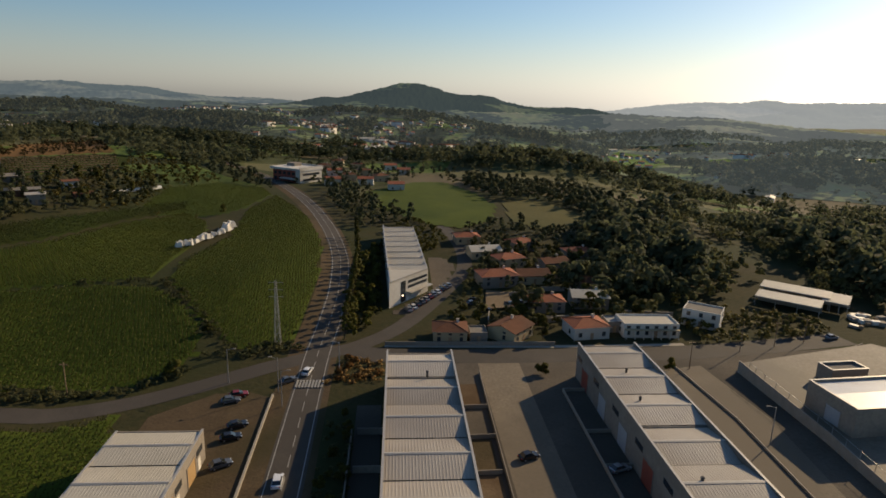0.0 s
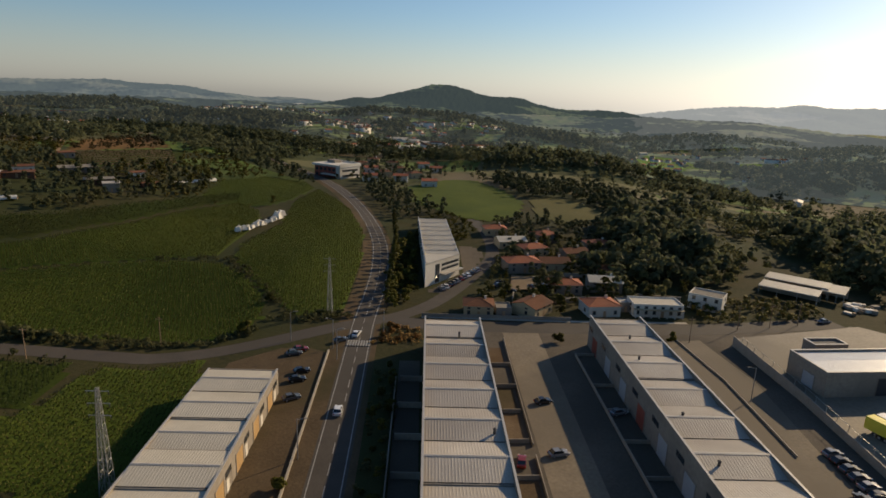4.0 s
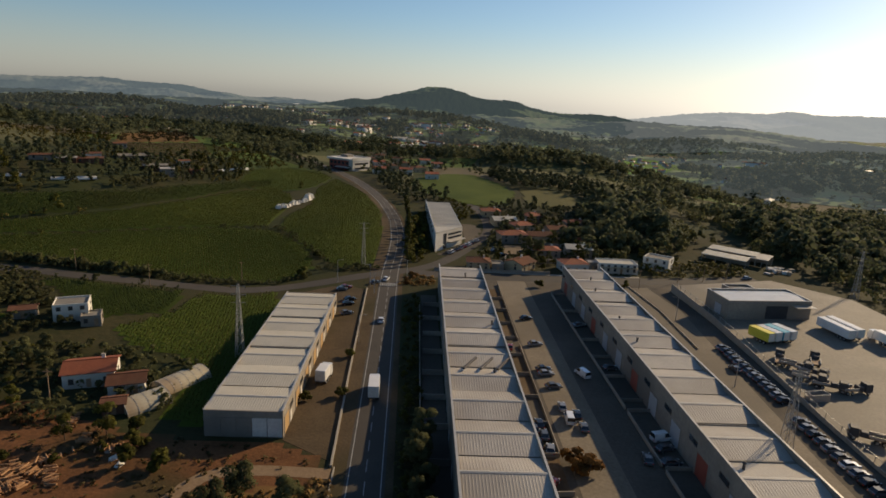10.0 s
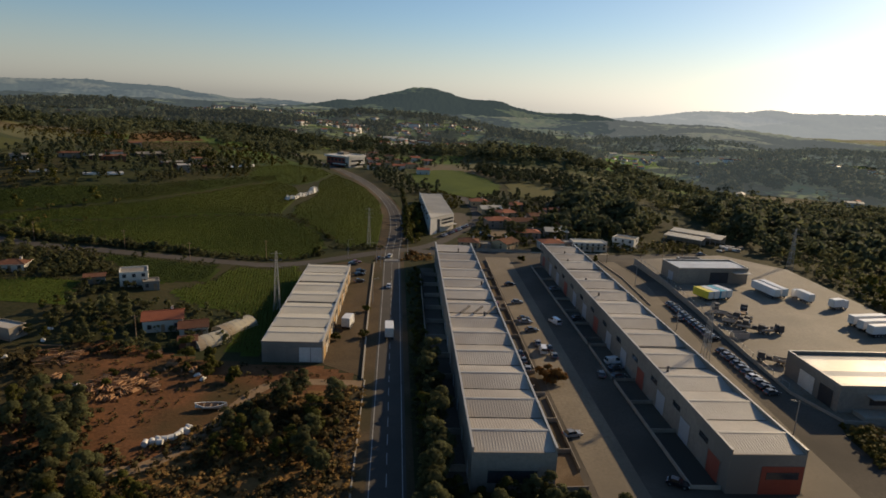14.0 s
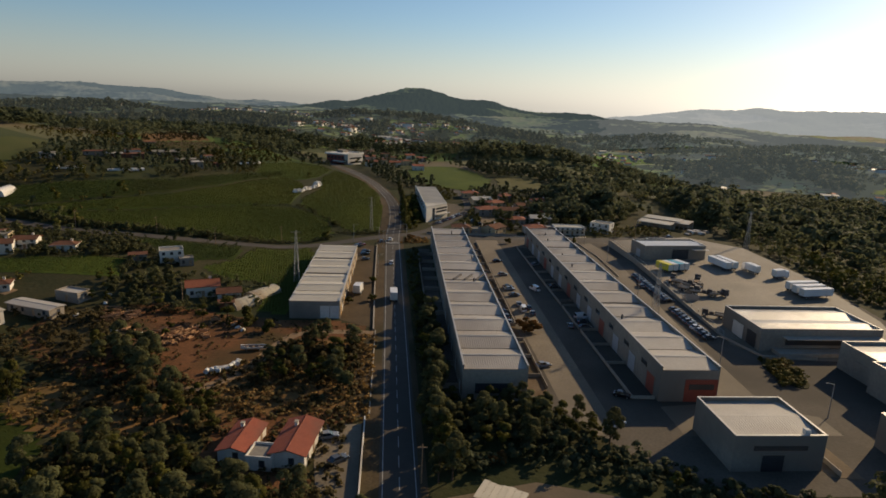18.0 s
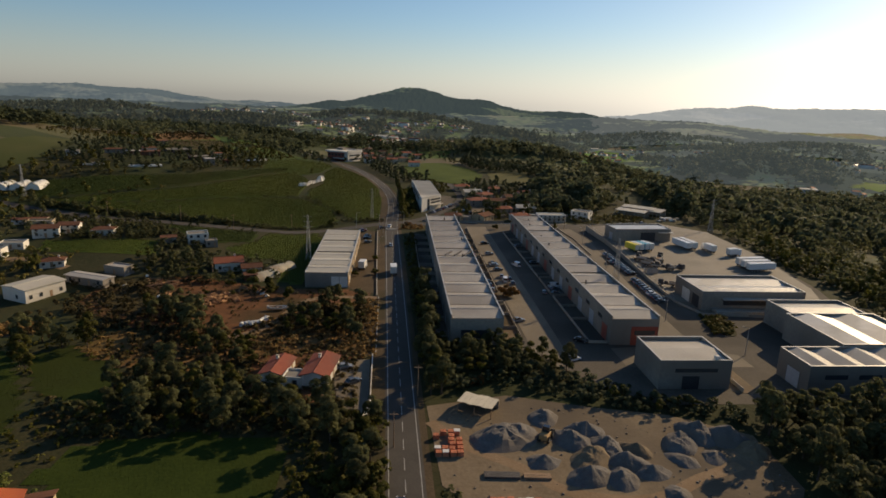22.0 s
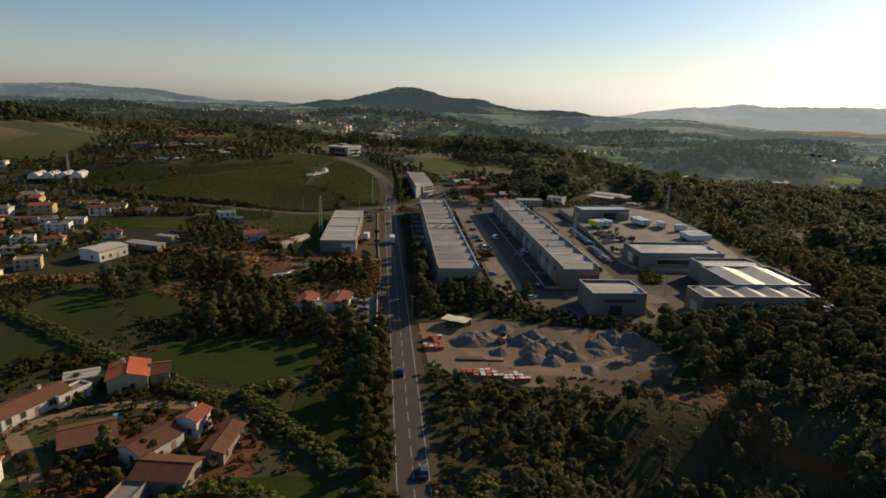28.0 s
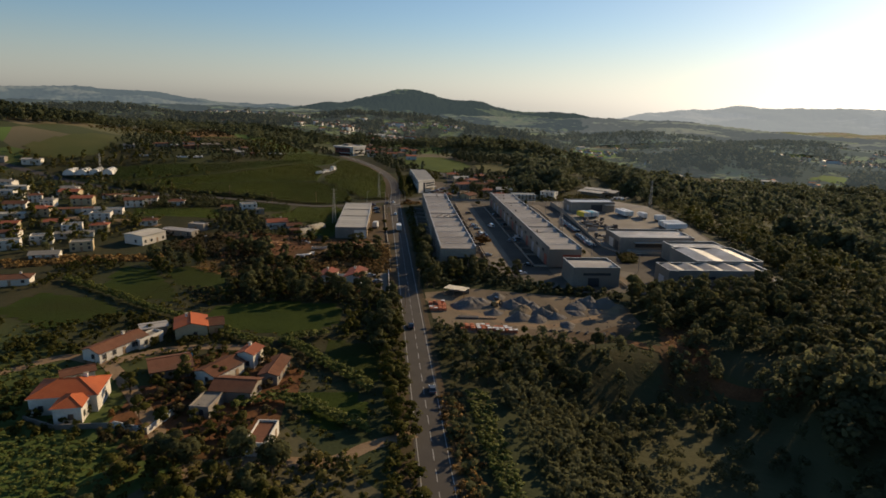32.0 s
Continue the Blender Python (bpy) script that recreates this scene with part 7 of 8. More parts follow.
cr = np.random.default_rng(21)
for k in range(13):
    car((0, 1, 2, 4, 0, 1, 4)[k % 7], 96.9 - 0.05 * k, -43.0 - 2.75 * k, 8 + cr.uniform(-5, 5), "cars parked in a row")
for k in range(10):
    car((2, 0, 1, 4, 0, 2)[k % 6], 94.2 - 0.08 * k, -86.0 - 2.9 * k, 8 + cr.uniform(-5, 5), "cars parked in a row")
for k, x, y, rz in ((1, 41.0, -23.5, 20), (0, 40.2, -45.0, 15), (1, 39.4, -62, 10), (0, 39.5, -64.8, 8), (2, 40.0, -72.0, 10), (0, 39.8, -82.5, 85), (-1, 40.2, -88.0, 85), (1, 42.4, -86.0, 85), (4, 42.6, -91.5, 85), (0, 36.9, -133.0, 15), (1, 33.0, -90.5, 90), (4, 33.2, -95.0, 88), (2, 31.4, -92.5, 90), (1, 31.2, -98.5, 90), (0, 33.4, -100.5, 80), (3, 32.4, -48, 80), (3, 31.5, -112.0, 60),
                    (-1, 49.2, -64.5, 110), (2, 52.5, -103, 80), (-1, 58.4, -95, 15), (4, 57.6, -99, 20), (4, 56.8, -104, 10), (2, 78.5, -156.5, 10), (1, 52.5, -150, -30), (2, 46.5, -163.5, 30), (4, 57.8, -60, 15), (0, 57.4, -28, 20), (4, 93.0, -58, 95),
                    (1, -17.5, -10.5, 25), (1, -17.6, -15.2, 20), (4, -17.0, -24.5, 30), (3, -20.5, 2.8, 20), (2, -21.6, 0.2, 15), (4, -10.6, 9.8, 40), (2, -6.7, 14.5, 80), (2, -5.6, -30.0, 92), (2, 2.3, -268.5, 91), (1, -1.6, -225, 91), (0, 146.0, 36.2, 15), (2, -13.2, -177, 40), (0, -16, -168.5, 15)):
    car(k, x, y, rz)
for k in range(11):
    car((0, 2, 1, 4, 0, 3)[k % 6], 19.0 + 1.45 * k, 60.0 + 2.45 * k, 118 + cr.uniform(-6, 6), "cars parked beside a distant warehouse")
for k, (x, y, rz) in enumerate([(40.5, 66, 20), (41.5, 69, 15), (55, 66, 100), (56.8, 67, 95), (52.8, 65.5, 105), (44, 60, 10)]):
    car((2, 1, 0, 2)[k % 4], x, y, rz)
for ob in (*CARS, VAN):
    for c_ in list(ob.children_recursive):
        bpy.data.objects.remove(c_)
    bpy.data.objects.remove(ob)


def trailer(x, y, rz, L=12.5, box_m=None, label="long white box trailer parked on the yard", cab=False):
    t = thing("truck" if cab else "trailer", pose(x, y, gz(x, y) + 0.01, 0, 0, rz), label, "truck" if cab else "trailer")
    part("box", Kit().box(-L / 2, -1.25, 1.15, L / 2, 1.25, 3.85, 0.06), box_m or trailer_m, t)
    part("chassis", Kit().box(-L / 2 + 0.1, -0.5, 0.75, L / 2, 0.5, 1.147), chassis_m, t)
    part("rear_door", Kit().box(-L / 2 - 0.05, -1.18, 1.25, -L / 2 - 0.003, 1.18, 3.75), white_m, t)
    for k in range(3):
        for s in (-1, 1):
            wheel(t, -L / 2 + 1.4 + 1.3 * k, s * 1.05, 0.5, 0.32)
    for s in (-1, 1):
        part("landing_leg", Kit().box(L / 2 - 2.4, s * 0.8 - 0.08, 0.0, L / 2 - 2.2, s * 0.8 + 0.08, 1.15), steel_m, t)
    if cab:
        part("cab", Kit().hexa([(L / 2 + 0.3, -1.2, 0.6), (L / 2 + 2.3, -1.2, 0.6), (L / 2 + 2.3, 1.2, 0.6), (L / 2 + 0.3, 1.2, 0.6)], [(L / 2 + 0.3, -1.15, 3.3), (L / 2 + 1.9, -1.15, 3.3), (L / 2 + 1.9, 1.15, 3.3), (L / 2 + 0.3, 1.15, 3.3)]), PAINTS[2], t)
        part("windscreen", Kit().hexa([(L / 2 + 2.17, -1.05, 1.9), (L / 2 + 2.21, -1.05, 1.9), (L / 2 + 2.21, 1.05, 1.9), (L / 2 + 2.17, 1.05, 1.9)], [(L / 2 + 1.96, -1.02, 3.1), (L / 2 + 2.0, -1.02, 3.1), (L / 2 + 2.0, 1.02, 3.1), (L / 2 + 1.96, 1.02, 3.1)]), glass_m, t)
        for s in (-1, 1):
            wheel(t, L / 2 + 1.3, s * 1.0, 0.5, 0.32)
    return t


for k, m_ in enumerate((yellow_m, None, blue_m, None)):
    tr_ = trailer(110.4 + 2.75 * k, -38.9 + 0.75 * k, 110, 7.4, m_, ("yellow tarpaulin trailer parked in a row", "white box trailer parked in a row", "blue-topped box trailer parked in a row", "white box trailer parked in a row")[k])
    tagged(tr_, group="trailers parked in a row")
for k in range(2):
    tagged(trailer(138.6 + 3.6 * k, -31.5 + 1.0 * k, 98, 13.0, None, "white box trailer parked at a yard edge"), group="trailers at the yard edge")
trailer(149.5, -39, 96, 7, None, "small white box truck on a yard", True)
trailer(156.5, -46.5, 15, 5.0, None, "small white box truck on a yard", True)
for k in range(3):
    tagged(trailer(156.0, -62.5 - 4.4 * k, 8, 13, None, "white box trailer behind a hall"), group="trailers behind a hall")
trailer(-16.8, -72.5, 82, 4.4, None, "white box truck beside a workshop row", True)
trailer(-3.9, -79, 92, 6.0, None, "white box lorry on the road", True)


def machine(x, y, rz, label):
    """A dark lorry chassis with cab and crane gear."""
    t = thing("lorry_chassis", pose(x, y, gz(x, y) + 0.01, 0, 0, rz), label, "lorry")
    part("chassis", Kit().box(-3.6, -0.5, 0.8, 3.2, 0.5, 1.15), chassis_m, t)
    part("cab", Kit().hexa([(2.2, -1.15, 0.7), (4.2, -1.15, 0.7), (4.2, 1.15, 0.7), (2.2, 1.15, 0.7)], [(2.3, -1.1, 2.9), (3.9, -1.1, 2.9), (3.9, 1.1, 2.9), (2.3, 1.1, 2.9)]), chassis_m, t)
    part("windscreen", Kit().box(4.08, -1.0, 1.75, 4.22, 1.0, 2.5), glass_m, t)
    part("flatbed", Kit().box(-3.8, -1.2, 1.153, 0.2, 1.2, 1.35), wood_m, t)
    part("engine_block", Kit().box(0.5, -0.9, 1.153, 1.9, 0.9, 2.2, 0.15), chassis_m, t)
    for s in (-1, 1):
        part("stake_side", Kit().box(-3.8, s * 1.2 - 0.05, 1.353, 0.2, s * 1.2 + 0.05, 1.95), steel_m, t)
        for wx in (-2.6, -1.3, 3.1):
            wheel(t, wx, s * 0.95, 0.5, 0.34)
    return t


for x, y, rz in ((107.6, -54, 60), (109.6, -58, -40), (108.6, -65.5, -35), (111.8, -61.5, -50), (117.5, -54.5, 60), (111.5, -69.5, -30), (117.0, -71.5, 5)):
    machine(x, y, rz, "dark stripped lorry chassis on a yard")
machine(104.8, -93.8, 150, "dark stripped lorry chassis near a hall")
skip = thing("skip", pose(104.8, -75.5, gz(104.8, -75.5), 0, 0, 8), "open green-grey steel waste container", "container")
part("floor", Kit().box(-2.6, -1.2, 0, 2.6, 1.2, 0.15), steel_m, skip)
for a in ((-2.6, -1.2, 2.6, -1.1), (-2.6, 1.1, 2.6, 1.2), (-2.6, -1.1, -2.5, 1.1), (2.5, -1.1, 2.6, 1.1)):
    part("side", Kit().box(a[0], a[1], 0.153, a[2], a[3], 1.9), steel_m, skip)

# ---- yard walls ----
def yard_wall(pts, h, material, label, w=0.22):
    return ribbon("wall", pts, -w / 2, w / 2, 0, material, label, raw=True, category="wall", height=h)


yard_wall([(55.0, 4), (54.8, -40), (54.8, -46), (54.8, -82)], 0.9, kerb_m, "low pale forecourt wall")
yard_wall([(54.8, -84), (54.6, -105)], 0.9, kerb_m, "low pale forecourt wall")
yard_wall([(54.7, -107), (54.6, -151), (60.2, -151.2)], 0.9, kerb_m, "low pale forecourt wall")
for y in (4, -14.6, -27, -40, -52.6, -65, -78, -83, -106, -118, -131):
    yard_wall([(54.9, y), (60.3, y + 0.1)], 0.9, wall_m, "low grey dividing wall")
yard_wall([(36.2, 14), (36.0, 0), (35.6, -42)], 0.9, wall_m, "low grey yard wall")
yard_wall([(35.5, -46), (35.3, -70), (35.0, -102)], 0.9, wall_m, "low grey yard wall")
yard_wall([(35.0, -116), (34.9, -146)], 0.9, wall_m, "low grey yard wall")
for k in range(13):
    y = -152 + 12.34 * k
    yard_wall([(28.5, y), (35.0 if y < -20 else 36.0, y + 0.3)], 1.0, wall_m, "low grey dividing wall")
    pad("pen_floor", [(28.6, y + 0.3), (34.7, y + 0.4), (34.7, y + 12.0), (28.6, y + 11.9)], 0.075, (yardsoil_m, verge_m, old_asphalt_m)[k % 3], "dusty forecourt floor", "yard")
for k in range(11):
    y = -146 + 13.2 * k
    yard_wall([(7.4, y), (12.9, y)], 1.5, wall_m, "grey court wall")
yard_wall([(7.4, -146), (6.9, -80), (6.3, -14)], 1.6, wall_m, "grey court wall along a verge")
rk_ = Kit()
for (xa, ya), (xb, yb) in zip(((104.3, 14), (104.6, -20), (102.8, -50), (100.3, -85)), ((104.6, -20), (102.8, -50), (100.3, -85), (98.8, -112))):
    za, zb = 0.06 + 0.0195 * (ya + 112), 0.06 + 0.0195 * (yb + 112)
    rk_.hexa([(xa - 0.25, ya, -0.4), (xa + 0.02, ya, -0.4), (xb + 0.02, yb, -0.4), (xb - 0.25, yb, -0.4)], [(xa - 0.25, ya, za + 0.7), (xa + 0.02, ya, za + 0.7), (xb + 0.02, yb, zb + 0.7), (xb - 0.25, yb, zb + 0.7)])
flat("retaining_wall", rk_, kerb_m, "structure", "stone retaining wall of a truck yard", "wall")
yard_wall([(98.8, -112), (102.5, -126), (118, -127.5)], 0.8, kerb_m, "low wall of a hall apron")
yard_wall([(88.5, 18), (90.5, -10), (89.0, -44)], 0.5, kerb_m, "low kerb wall along a bank")
yard_wall([(106, 16), (132, 22), (146, 27), (150, 29)], 1.6, wall_m, "grey wall beside a lot")
yard_wall([(-9.0, -162), (-8.5, -190), (-12.0, -206)], 1.4, white_m, "white garden wall beside the road")
yard_wall([(-66, -283.5), (-58, -286.5), (-55.5, -278)], 1.6, white_m, "white curved garden wall of a villa")
yard_wall([(-86, -280), (-78, -284), (-66, -283.5)], 1.2, wall_m, "stone garden wall of a villa")
yard_wall([(84.2, -183), (84.4, -166)], 1.2, kerb_m, "low concrete wall")
yard_wall([(12, 31.9), (60, 31.5)], 1.3, wall_m, "garden wall along a street")
yard_wall([(98, -192), (140, -191), (156, -185)], 1.0, wall_m, "retaining wall below a hall")
pad("ramp", [(82, -183), (88.5, -184), (88.5, -166), (82, -166)], 0.1, dust_m, "pale concrete ramp", "pavement")
pad("traffic_island", [(102.6 + 5.0 * math.cos(a) * 0.8 + 0.3 * math.sin(a), -136 + 9.5 * math.sin(a)) for a in [k * 6.2832 / 24 for k in range(24)]], 0.2, ground_m, "planted traffic island", "island")

# ---- pylons, poles, lamps ----
def pylon(x, y, h, base, label, arms=3):
    t = thing("lattice_tower", pose(x, y, tz(x, y)), label, "tower")
    n = 9
    wid = lambda z: base * (1 - 0.8 * z / h) / 2  # noqa: E731
    for sx in (-1, 1):
        for sy in (-1, 1):
            part("leg", Kit().tube((sx * base / 2, sy * base / 2, -0.5), (sx * wid(h), sy * wid(h), h), 0.09, 0.06, 5), steel_m, t)
    for face in range(4):
        k = Kit()
        for i in range(n):
            za, zb = h * i / n, h * (i + 1) / n
            a, b = wid(za), wid(zb)
            ends = [((-a, -a, za), (b, -b, zb)), ((a, -a, za), (-b, -b, zb)), ((-b, -b, zb), (b, -b, zb))]
            for p, q in ends:
                c, s = math.cos(face * math.pi / 2), math.sin(face * math.pi / 2)
                k.tube((p[0] * c - p[1] * s, p[0] * s + p[1] * c, p[2]), (q[0] * c - q[1] * s, q[0] * s + q[1] * c, q[2]), 0.035, n=4)
        part("bracing", k, steel_m, t)
    for j in range(arms):
        z = h * (0.97 - 0.11 * j)
        part("cross_arm", Kit().tube((-1.9, 0, z), (1.9, 0, z), 0.07, n=5), steel_m, t)
        for s in (-1.8, 1.8):
            part("insulator", Kit().tube((s, 0, z), (s, 0, z - 0.6), 0.08, n=6), glass_m, t)
    return t


pylon(-40.5, -59.5, 20, 2.0, "slim lattice pylon at the edge of a field")
pylon(78.6, -105.0, 22, 2.4, "lattice pylon beside a warehouse", 2)
pylon(-17.0, 31.0, 18, 1.6, "slim lattice pylon beside maize")
pylon(-205, 27, 18, 1.8, "lattice pylon above the village", 2)
pylon(176, 12, 20, 2.2, "lattice pylon at a wood edge", 2)


def pole(x, y, h, label, lamp=False, rz=0):
    t = thing("street_lamp" if lamp else "utility_pole", pose(x, y, tz(x, y), 0, 0, rz), label, "lamp post" if lamp else "pole")
    part("shaft", Kit().tube((0, 0, -0.5), (0, 0, h), 0.14, 0.08, 8), steel_m if lamp else wood_m, t)
    if lamp:
        part("arm", Kit().tube((0, 0, h - 0.1), (1.6, 0, h + 0.25), 0.05, n=6), steel_m, t)
        part("lamp_head", Kit().box(1.3, -0.16, h + 0.18, 2.1, 0.16, h + 0.34, 0.05), kerb_m, t)
    else:
        part("cross_arm", Kit().box(-0.9, -0.06, h - 0.7, 0.9, 0.06, h - 0.55), wood_m, t)
    return t


for x, y, rz in ((86.5, -132, 180), (88.0, -68, 180), (92, -20, 180), (-12.0, 5, 180), (-9.9, -2, 0), (-24.5, 9.5, 0), (1.2, 14, 180), (-10.6, -48, 0), (98, -160, 180)):
    pole(x, y, 8.5, "grey steel street lamp at a roadside", True, rz)
for x, y in ((-58, 3), (-84, -12), (-112, -4.5), (-150, 1), (-72.5, -88), (2.6, -184), (-3, -206), (112, 27), (124, 30), (135, 33), (92, 16)):
    pole(x, y, 8.0, "weathered timber utility pole")

# fence along the edge of the truck yard
fence = thing("fence", pose(0, 0, 0), "steel post fence along a raised yard edge", "fence")
edge_line_ = smooth_line([(104.0, 10), (104.4, -20), (102.6, -50), (100.1, -85), (98.7, -110)], 4.2)
for k, (x, y) in enumerate(edge_line_):
    z = 0.06 + 0.0195 * (y + 112)
    part("post", Kit().box(x + 0.5, y - 0.05, z - 0.2, x + 0.6, y + 0.05, z + 2.0), steel_m, fence)
    if k:
        a, b = edge_line_[k - 1], edge_line_[k]
        za, zb = 0.06 + 0.0195 * (a[1] + 112), z
        part("rail", Kit().tube((a[0] + 0.55, a[1] - 0.06, za + 1.85), (b[0] + 0.55, b[1] + 0.06, zb + 1.85), 0.04, n=5), steel_m, fence)

# ---- gravel, bricks, bales and timber ----
def heap(x, y, rx, ry, h, seed, material, label):
    """A loose conical heap with slumped sides."""
    k = Kit()
    n, m = 28, 10
    rings = []
    for j in range(m + 1):
        f = j / m
        rings.append([(rx * f * math.cos(6.2832 * i / n) * (1 + 0.22 * noise.noise((math.cos(6.2832 * i / n) * 1.3, math.sin(6.2832 * i / n) * 1.3 + seed, f))), ry * f * math.sin(6.2832 * i / n) * (1 + 0.22 * noise.noise((math.cos(6.2832 * i / n) * 1.3 + seed, math.sin(6.2832 * i / n) * 1.3, f))), h * (1 - f**1.28) * (1 + 0.5 * noise.noise((rx * f * math.cos(6.2832 * i / n) * 0.45, ry * f * math.sin(6.2832 * i / n) * 0.45, seed)) + 0.2 * noise.noise((rx * f * math.cos(6.2832 * i / n) * 1.3, ry * f * math.sin(6.2832 * i / n) * 1.3, seed))) - 0.1 * f) for i in range(n)])
    for j in range(m):
        for i in range(n):
            k.poly(rings[j][i], rings[j + 1][i], rings[j + 1][(i + 1) % n], rings[j][(i + 1) % n])
    ob = part("gravel_mound", k, material, None, "", True)
    ob.matrix_basis = pose(x, y, tz(x, y) + 0.05, 0, 0, seed * 40)
    return tagged(ob, label, "heap", "heaps in the builders yard")


HEAPS = [(20.5, -203, 8.0, 5.2, 3.6), (30.5, -195, 4.2, 3.2, 2.6), (34.5, -204.5, 5.2, 3.6, 3.2), (38.5, -200.5, 4.4, 3.2, 3.0), (36.5, -211, 5.4, 3.6, 3.2), (41, -207, 4.6, 3.4, 3.0), (43.5, -212.5, 4.8, 3.2, 2.8), (34.5, -217, 5.0, 3.4, 3.0), (40.5, -218, 4.2, 3.0, 2.6), (46.5, -208.5, 3.8, 3.0, 2.4), (47.0, -216, 3.8, 2.8, 2.3), (57, -206, 5.0, 3.6, 3.2), (62.5, -202.5, 5.2, 3.8, 3.8), (68, -204, 5.0, 4.0, 4.0), (71.5, -209, 4.0, 3.4, 3.0), (49, -223.5, 4.0, 2.4, 1.6), (55, -212, 3.4, 2.6, 1.6), (26.5, -212, 3.6, 2.8, 1.8), (62, -211, 3.0, 2.4, 1.5)]
for k, (x, y, rx, ry, h) in enumerate(HEAPS):
    heap(x, y, rx * 1.06, ry * 1.06, h * 0.72, 1.3 * k + 0.5, gravel_m if k % 5 != 4 else dust_m, "low heap of grey gravel" if k % 5 != 4 else "heap of tan sand and dust")


def brick_pallet(x, y, rz, wrapped, cols=2, rows=2, lev=2):
    t = thing("brick_pallet", pose(x, y, tz(x, y) + 0.06, 0, 0, rz), "white-wrapped pallets of red bricks" if wrapped else "stacked pallet of red hollow bricks", "bricks", "brick pallets in the builders yard")
    for k in range(3):
        part("pallet_runner", Kit().box(-0.6, -0.55 + 0.45 * k, 0.0, 0.6, -0.42 + 0.45 * k, 0.1), wood_m, t)
    part("pallet_deck", Kit().box(-0.65, -0.6, 0.102, 0.65, 0.6, 0.15), wood_m, t)
    for a in range(cols):
        for b in range(rows):
            for c in range(lev):
                x0, y0, z0 = -0.6 + 0.61 * a, -0.56 + 0.57 * b, 0.155 + 0.46 * c
                part("brick_pack", Kit().box(x0, y0, z0, x0 + 0.58, y0 + 0.54, z0 + 0.44, 0.02), brick_m, t)
    if wrapped:
        part("wrap", Kit().box(-0.63, -0.59, 0.155 + 0.46 * lev + 0.004, 0.63, 0.6, 0.155 + 0.46 * lev + 0.07, 0.03), wrap_m, t, "white plastic wrap")
    return t


br = np.random.default_rng(9)
for x0, y0, nx, ny, wrap_ in ((5.8, -201.5, 4, 6, 0), (14.5, -224.5, 3, 3, 0), (19.5, -225.0, 4, 3, 1), (25.0, -226.8, 3, 3, 1), (29.0, -228.4, 2, 2, 1)):
    for a in range(nx):
        for b in range(ny):
            if br.uniform() < 0.86:
                brick_pallet(x0 + 1.55 * a + br.uniform(-0.15, 0.15), y0 - 1.6 * b + br.uniform(-0.15, 0.15), br.uniform(-6, 6), bool(wrap_) and br.uniform() < 0.8 or br.uniform() < 0.2)
sk = thing("sheet_shed", pose(16.2, -191.0, 0.06, 0, 0, -27), "small open shed under pale corrugated sheets", "shed")
for k in range(7):
    x = -4.2 + 1.2 * k
    part("roof_sheet", ribbed(x, x + 1.17, -2.9 + 0.2 * math.sin(k * 2.1), 2.6, 2.9 + 0.25 * math.cos(k * 1.7), 2.3, 0.2, 0.03), sheet2_m, sk)
for sx in (-4, 0, 4):
    for sy in (-2.7, 2.7):
        part("post", Kit().box(sx - 0.1, sy - 0.1, -0.5, sx + 0.1, sy + 0.1, 1.9 if sy < 0 else 2.3), wood_m, sk)
part("back_wall", Kit().box(-4.1, 2.72, -0.5, 4.1, 2.86, 2.2), wall_m, sk)
beams = thing("timber_stack", pose(17.5, -216.5, 0.06, 0, 0, -4), "low stack of dark timber beams", "timber")
for k in range(5):
    part("beam", Kit().box(-3.4, -0.9 + 0.37 * k, 0, 3.4, -0.6 + 0.37 * k, 0.5), chassis_m, beams)
beams2 = thing("timber_stack", pose(24.2, -217.0, 0.06, 0, 0, -4), "low stack of pale timber beams", "timber")
for k in range(4):
    part("beam", Kit().box(-2.6, -0.7 + 0.37 * k, 0, 2.6, -0.4 + 0.37 * k, 0.45), wood_m, beams2)
for k in range(9):
    s_ = thing("rubble_row", pose(40 + 2.6 * k, -228 - 0.55 * k, 0.05, 0, 0, 12 * k), "row of broken stone blocks", "stones", "rubble rows")
    for j in range(4):
        part("stone_block", Kit().box(-0.9 + 0.5 * j, -0.3 - 0.1 * (j % 2), 0, -0.45 + 0.5 * j, 0.3, 0.35 + 0.12 * ((j + k) % 3), 0.05), gravel_m, s_)
digger = thing("wheel_loader", pose(29.0, -203.5, 0.08, 0, 0, 60), "yellow wheel loader beside gravel heaps", "loader")
part("body", Kit().box(-2.2, -0.9, 0.8, 0.6, 0.9, 1.8, 0.15), ochre_m, digger)
part("cab", Kit().hexa([(-0.6, -0.75, 1.8), (0.7, -0.75, 1.8), (0.7, 0.75, 1.8), (-0.6, 0.75, 1.8)], [(-0.5, -0.7, 3.0), (0.5, -0.7, 3.0), (0.5, 0.7, 3.0), (-0.5, 0.7, 3.0)]), glass_m, digger)
part("arm", Kit().box(0.6, -0.35, 1.0, 2.6, 0.35, 1.35), ochre_m, digger)
part("bucket", Kit().hexa([(2.5, -1.2, 0.2), (3.3, -1.2, 0.2), (3.3, 1.2, 0.2), (2.5, 1.2, 0.2)], [(2.4, -1.2, 1.2), (2.7, -1.2, 1.2), (2.7, 1.2, 1.2), (2.4, 1.2, 1.2)]), chassis_m, digger)
for s in (-1, 1):
    for wx in (-1.5, 1.2):
        wheel(digger, wx, s * 1.0, 0.7, 0.45)

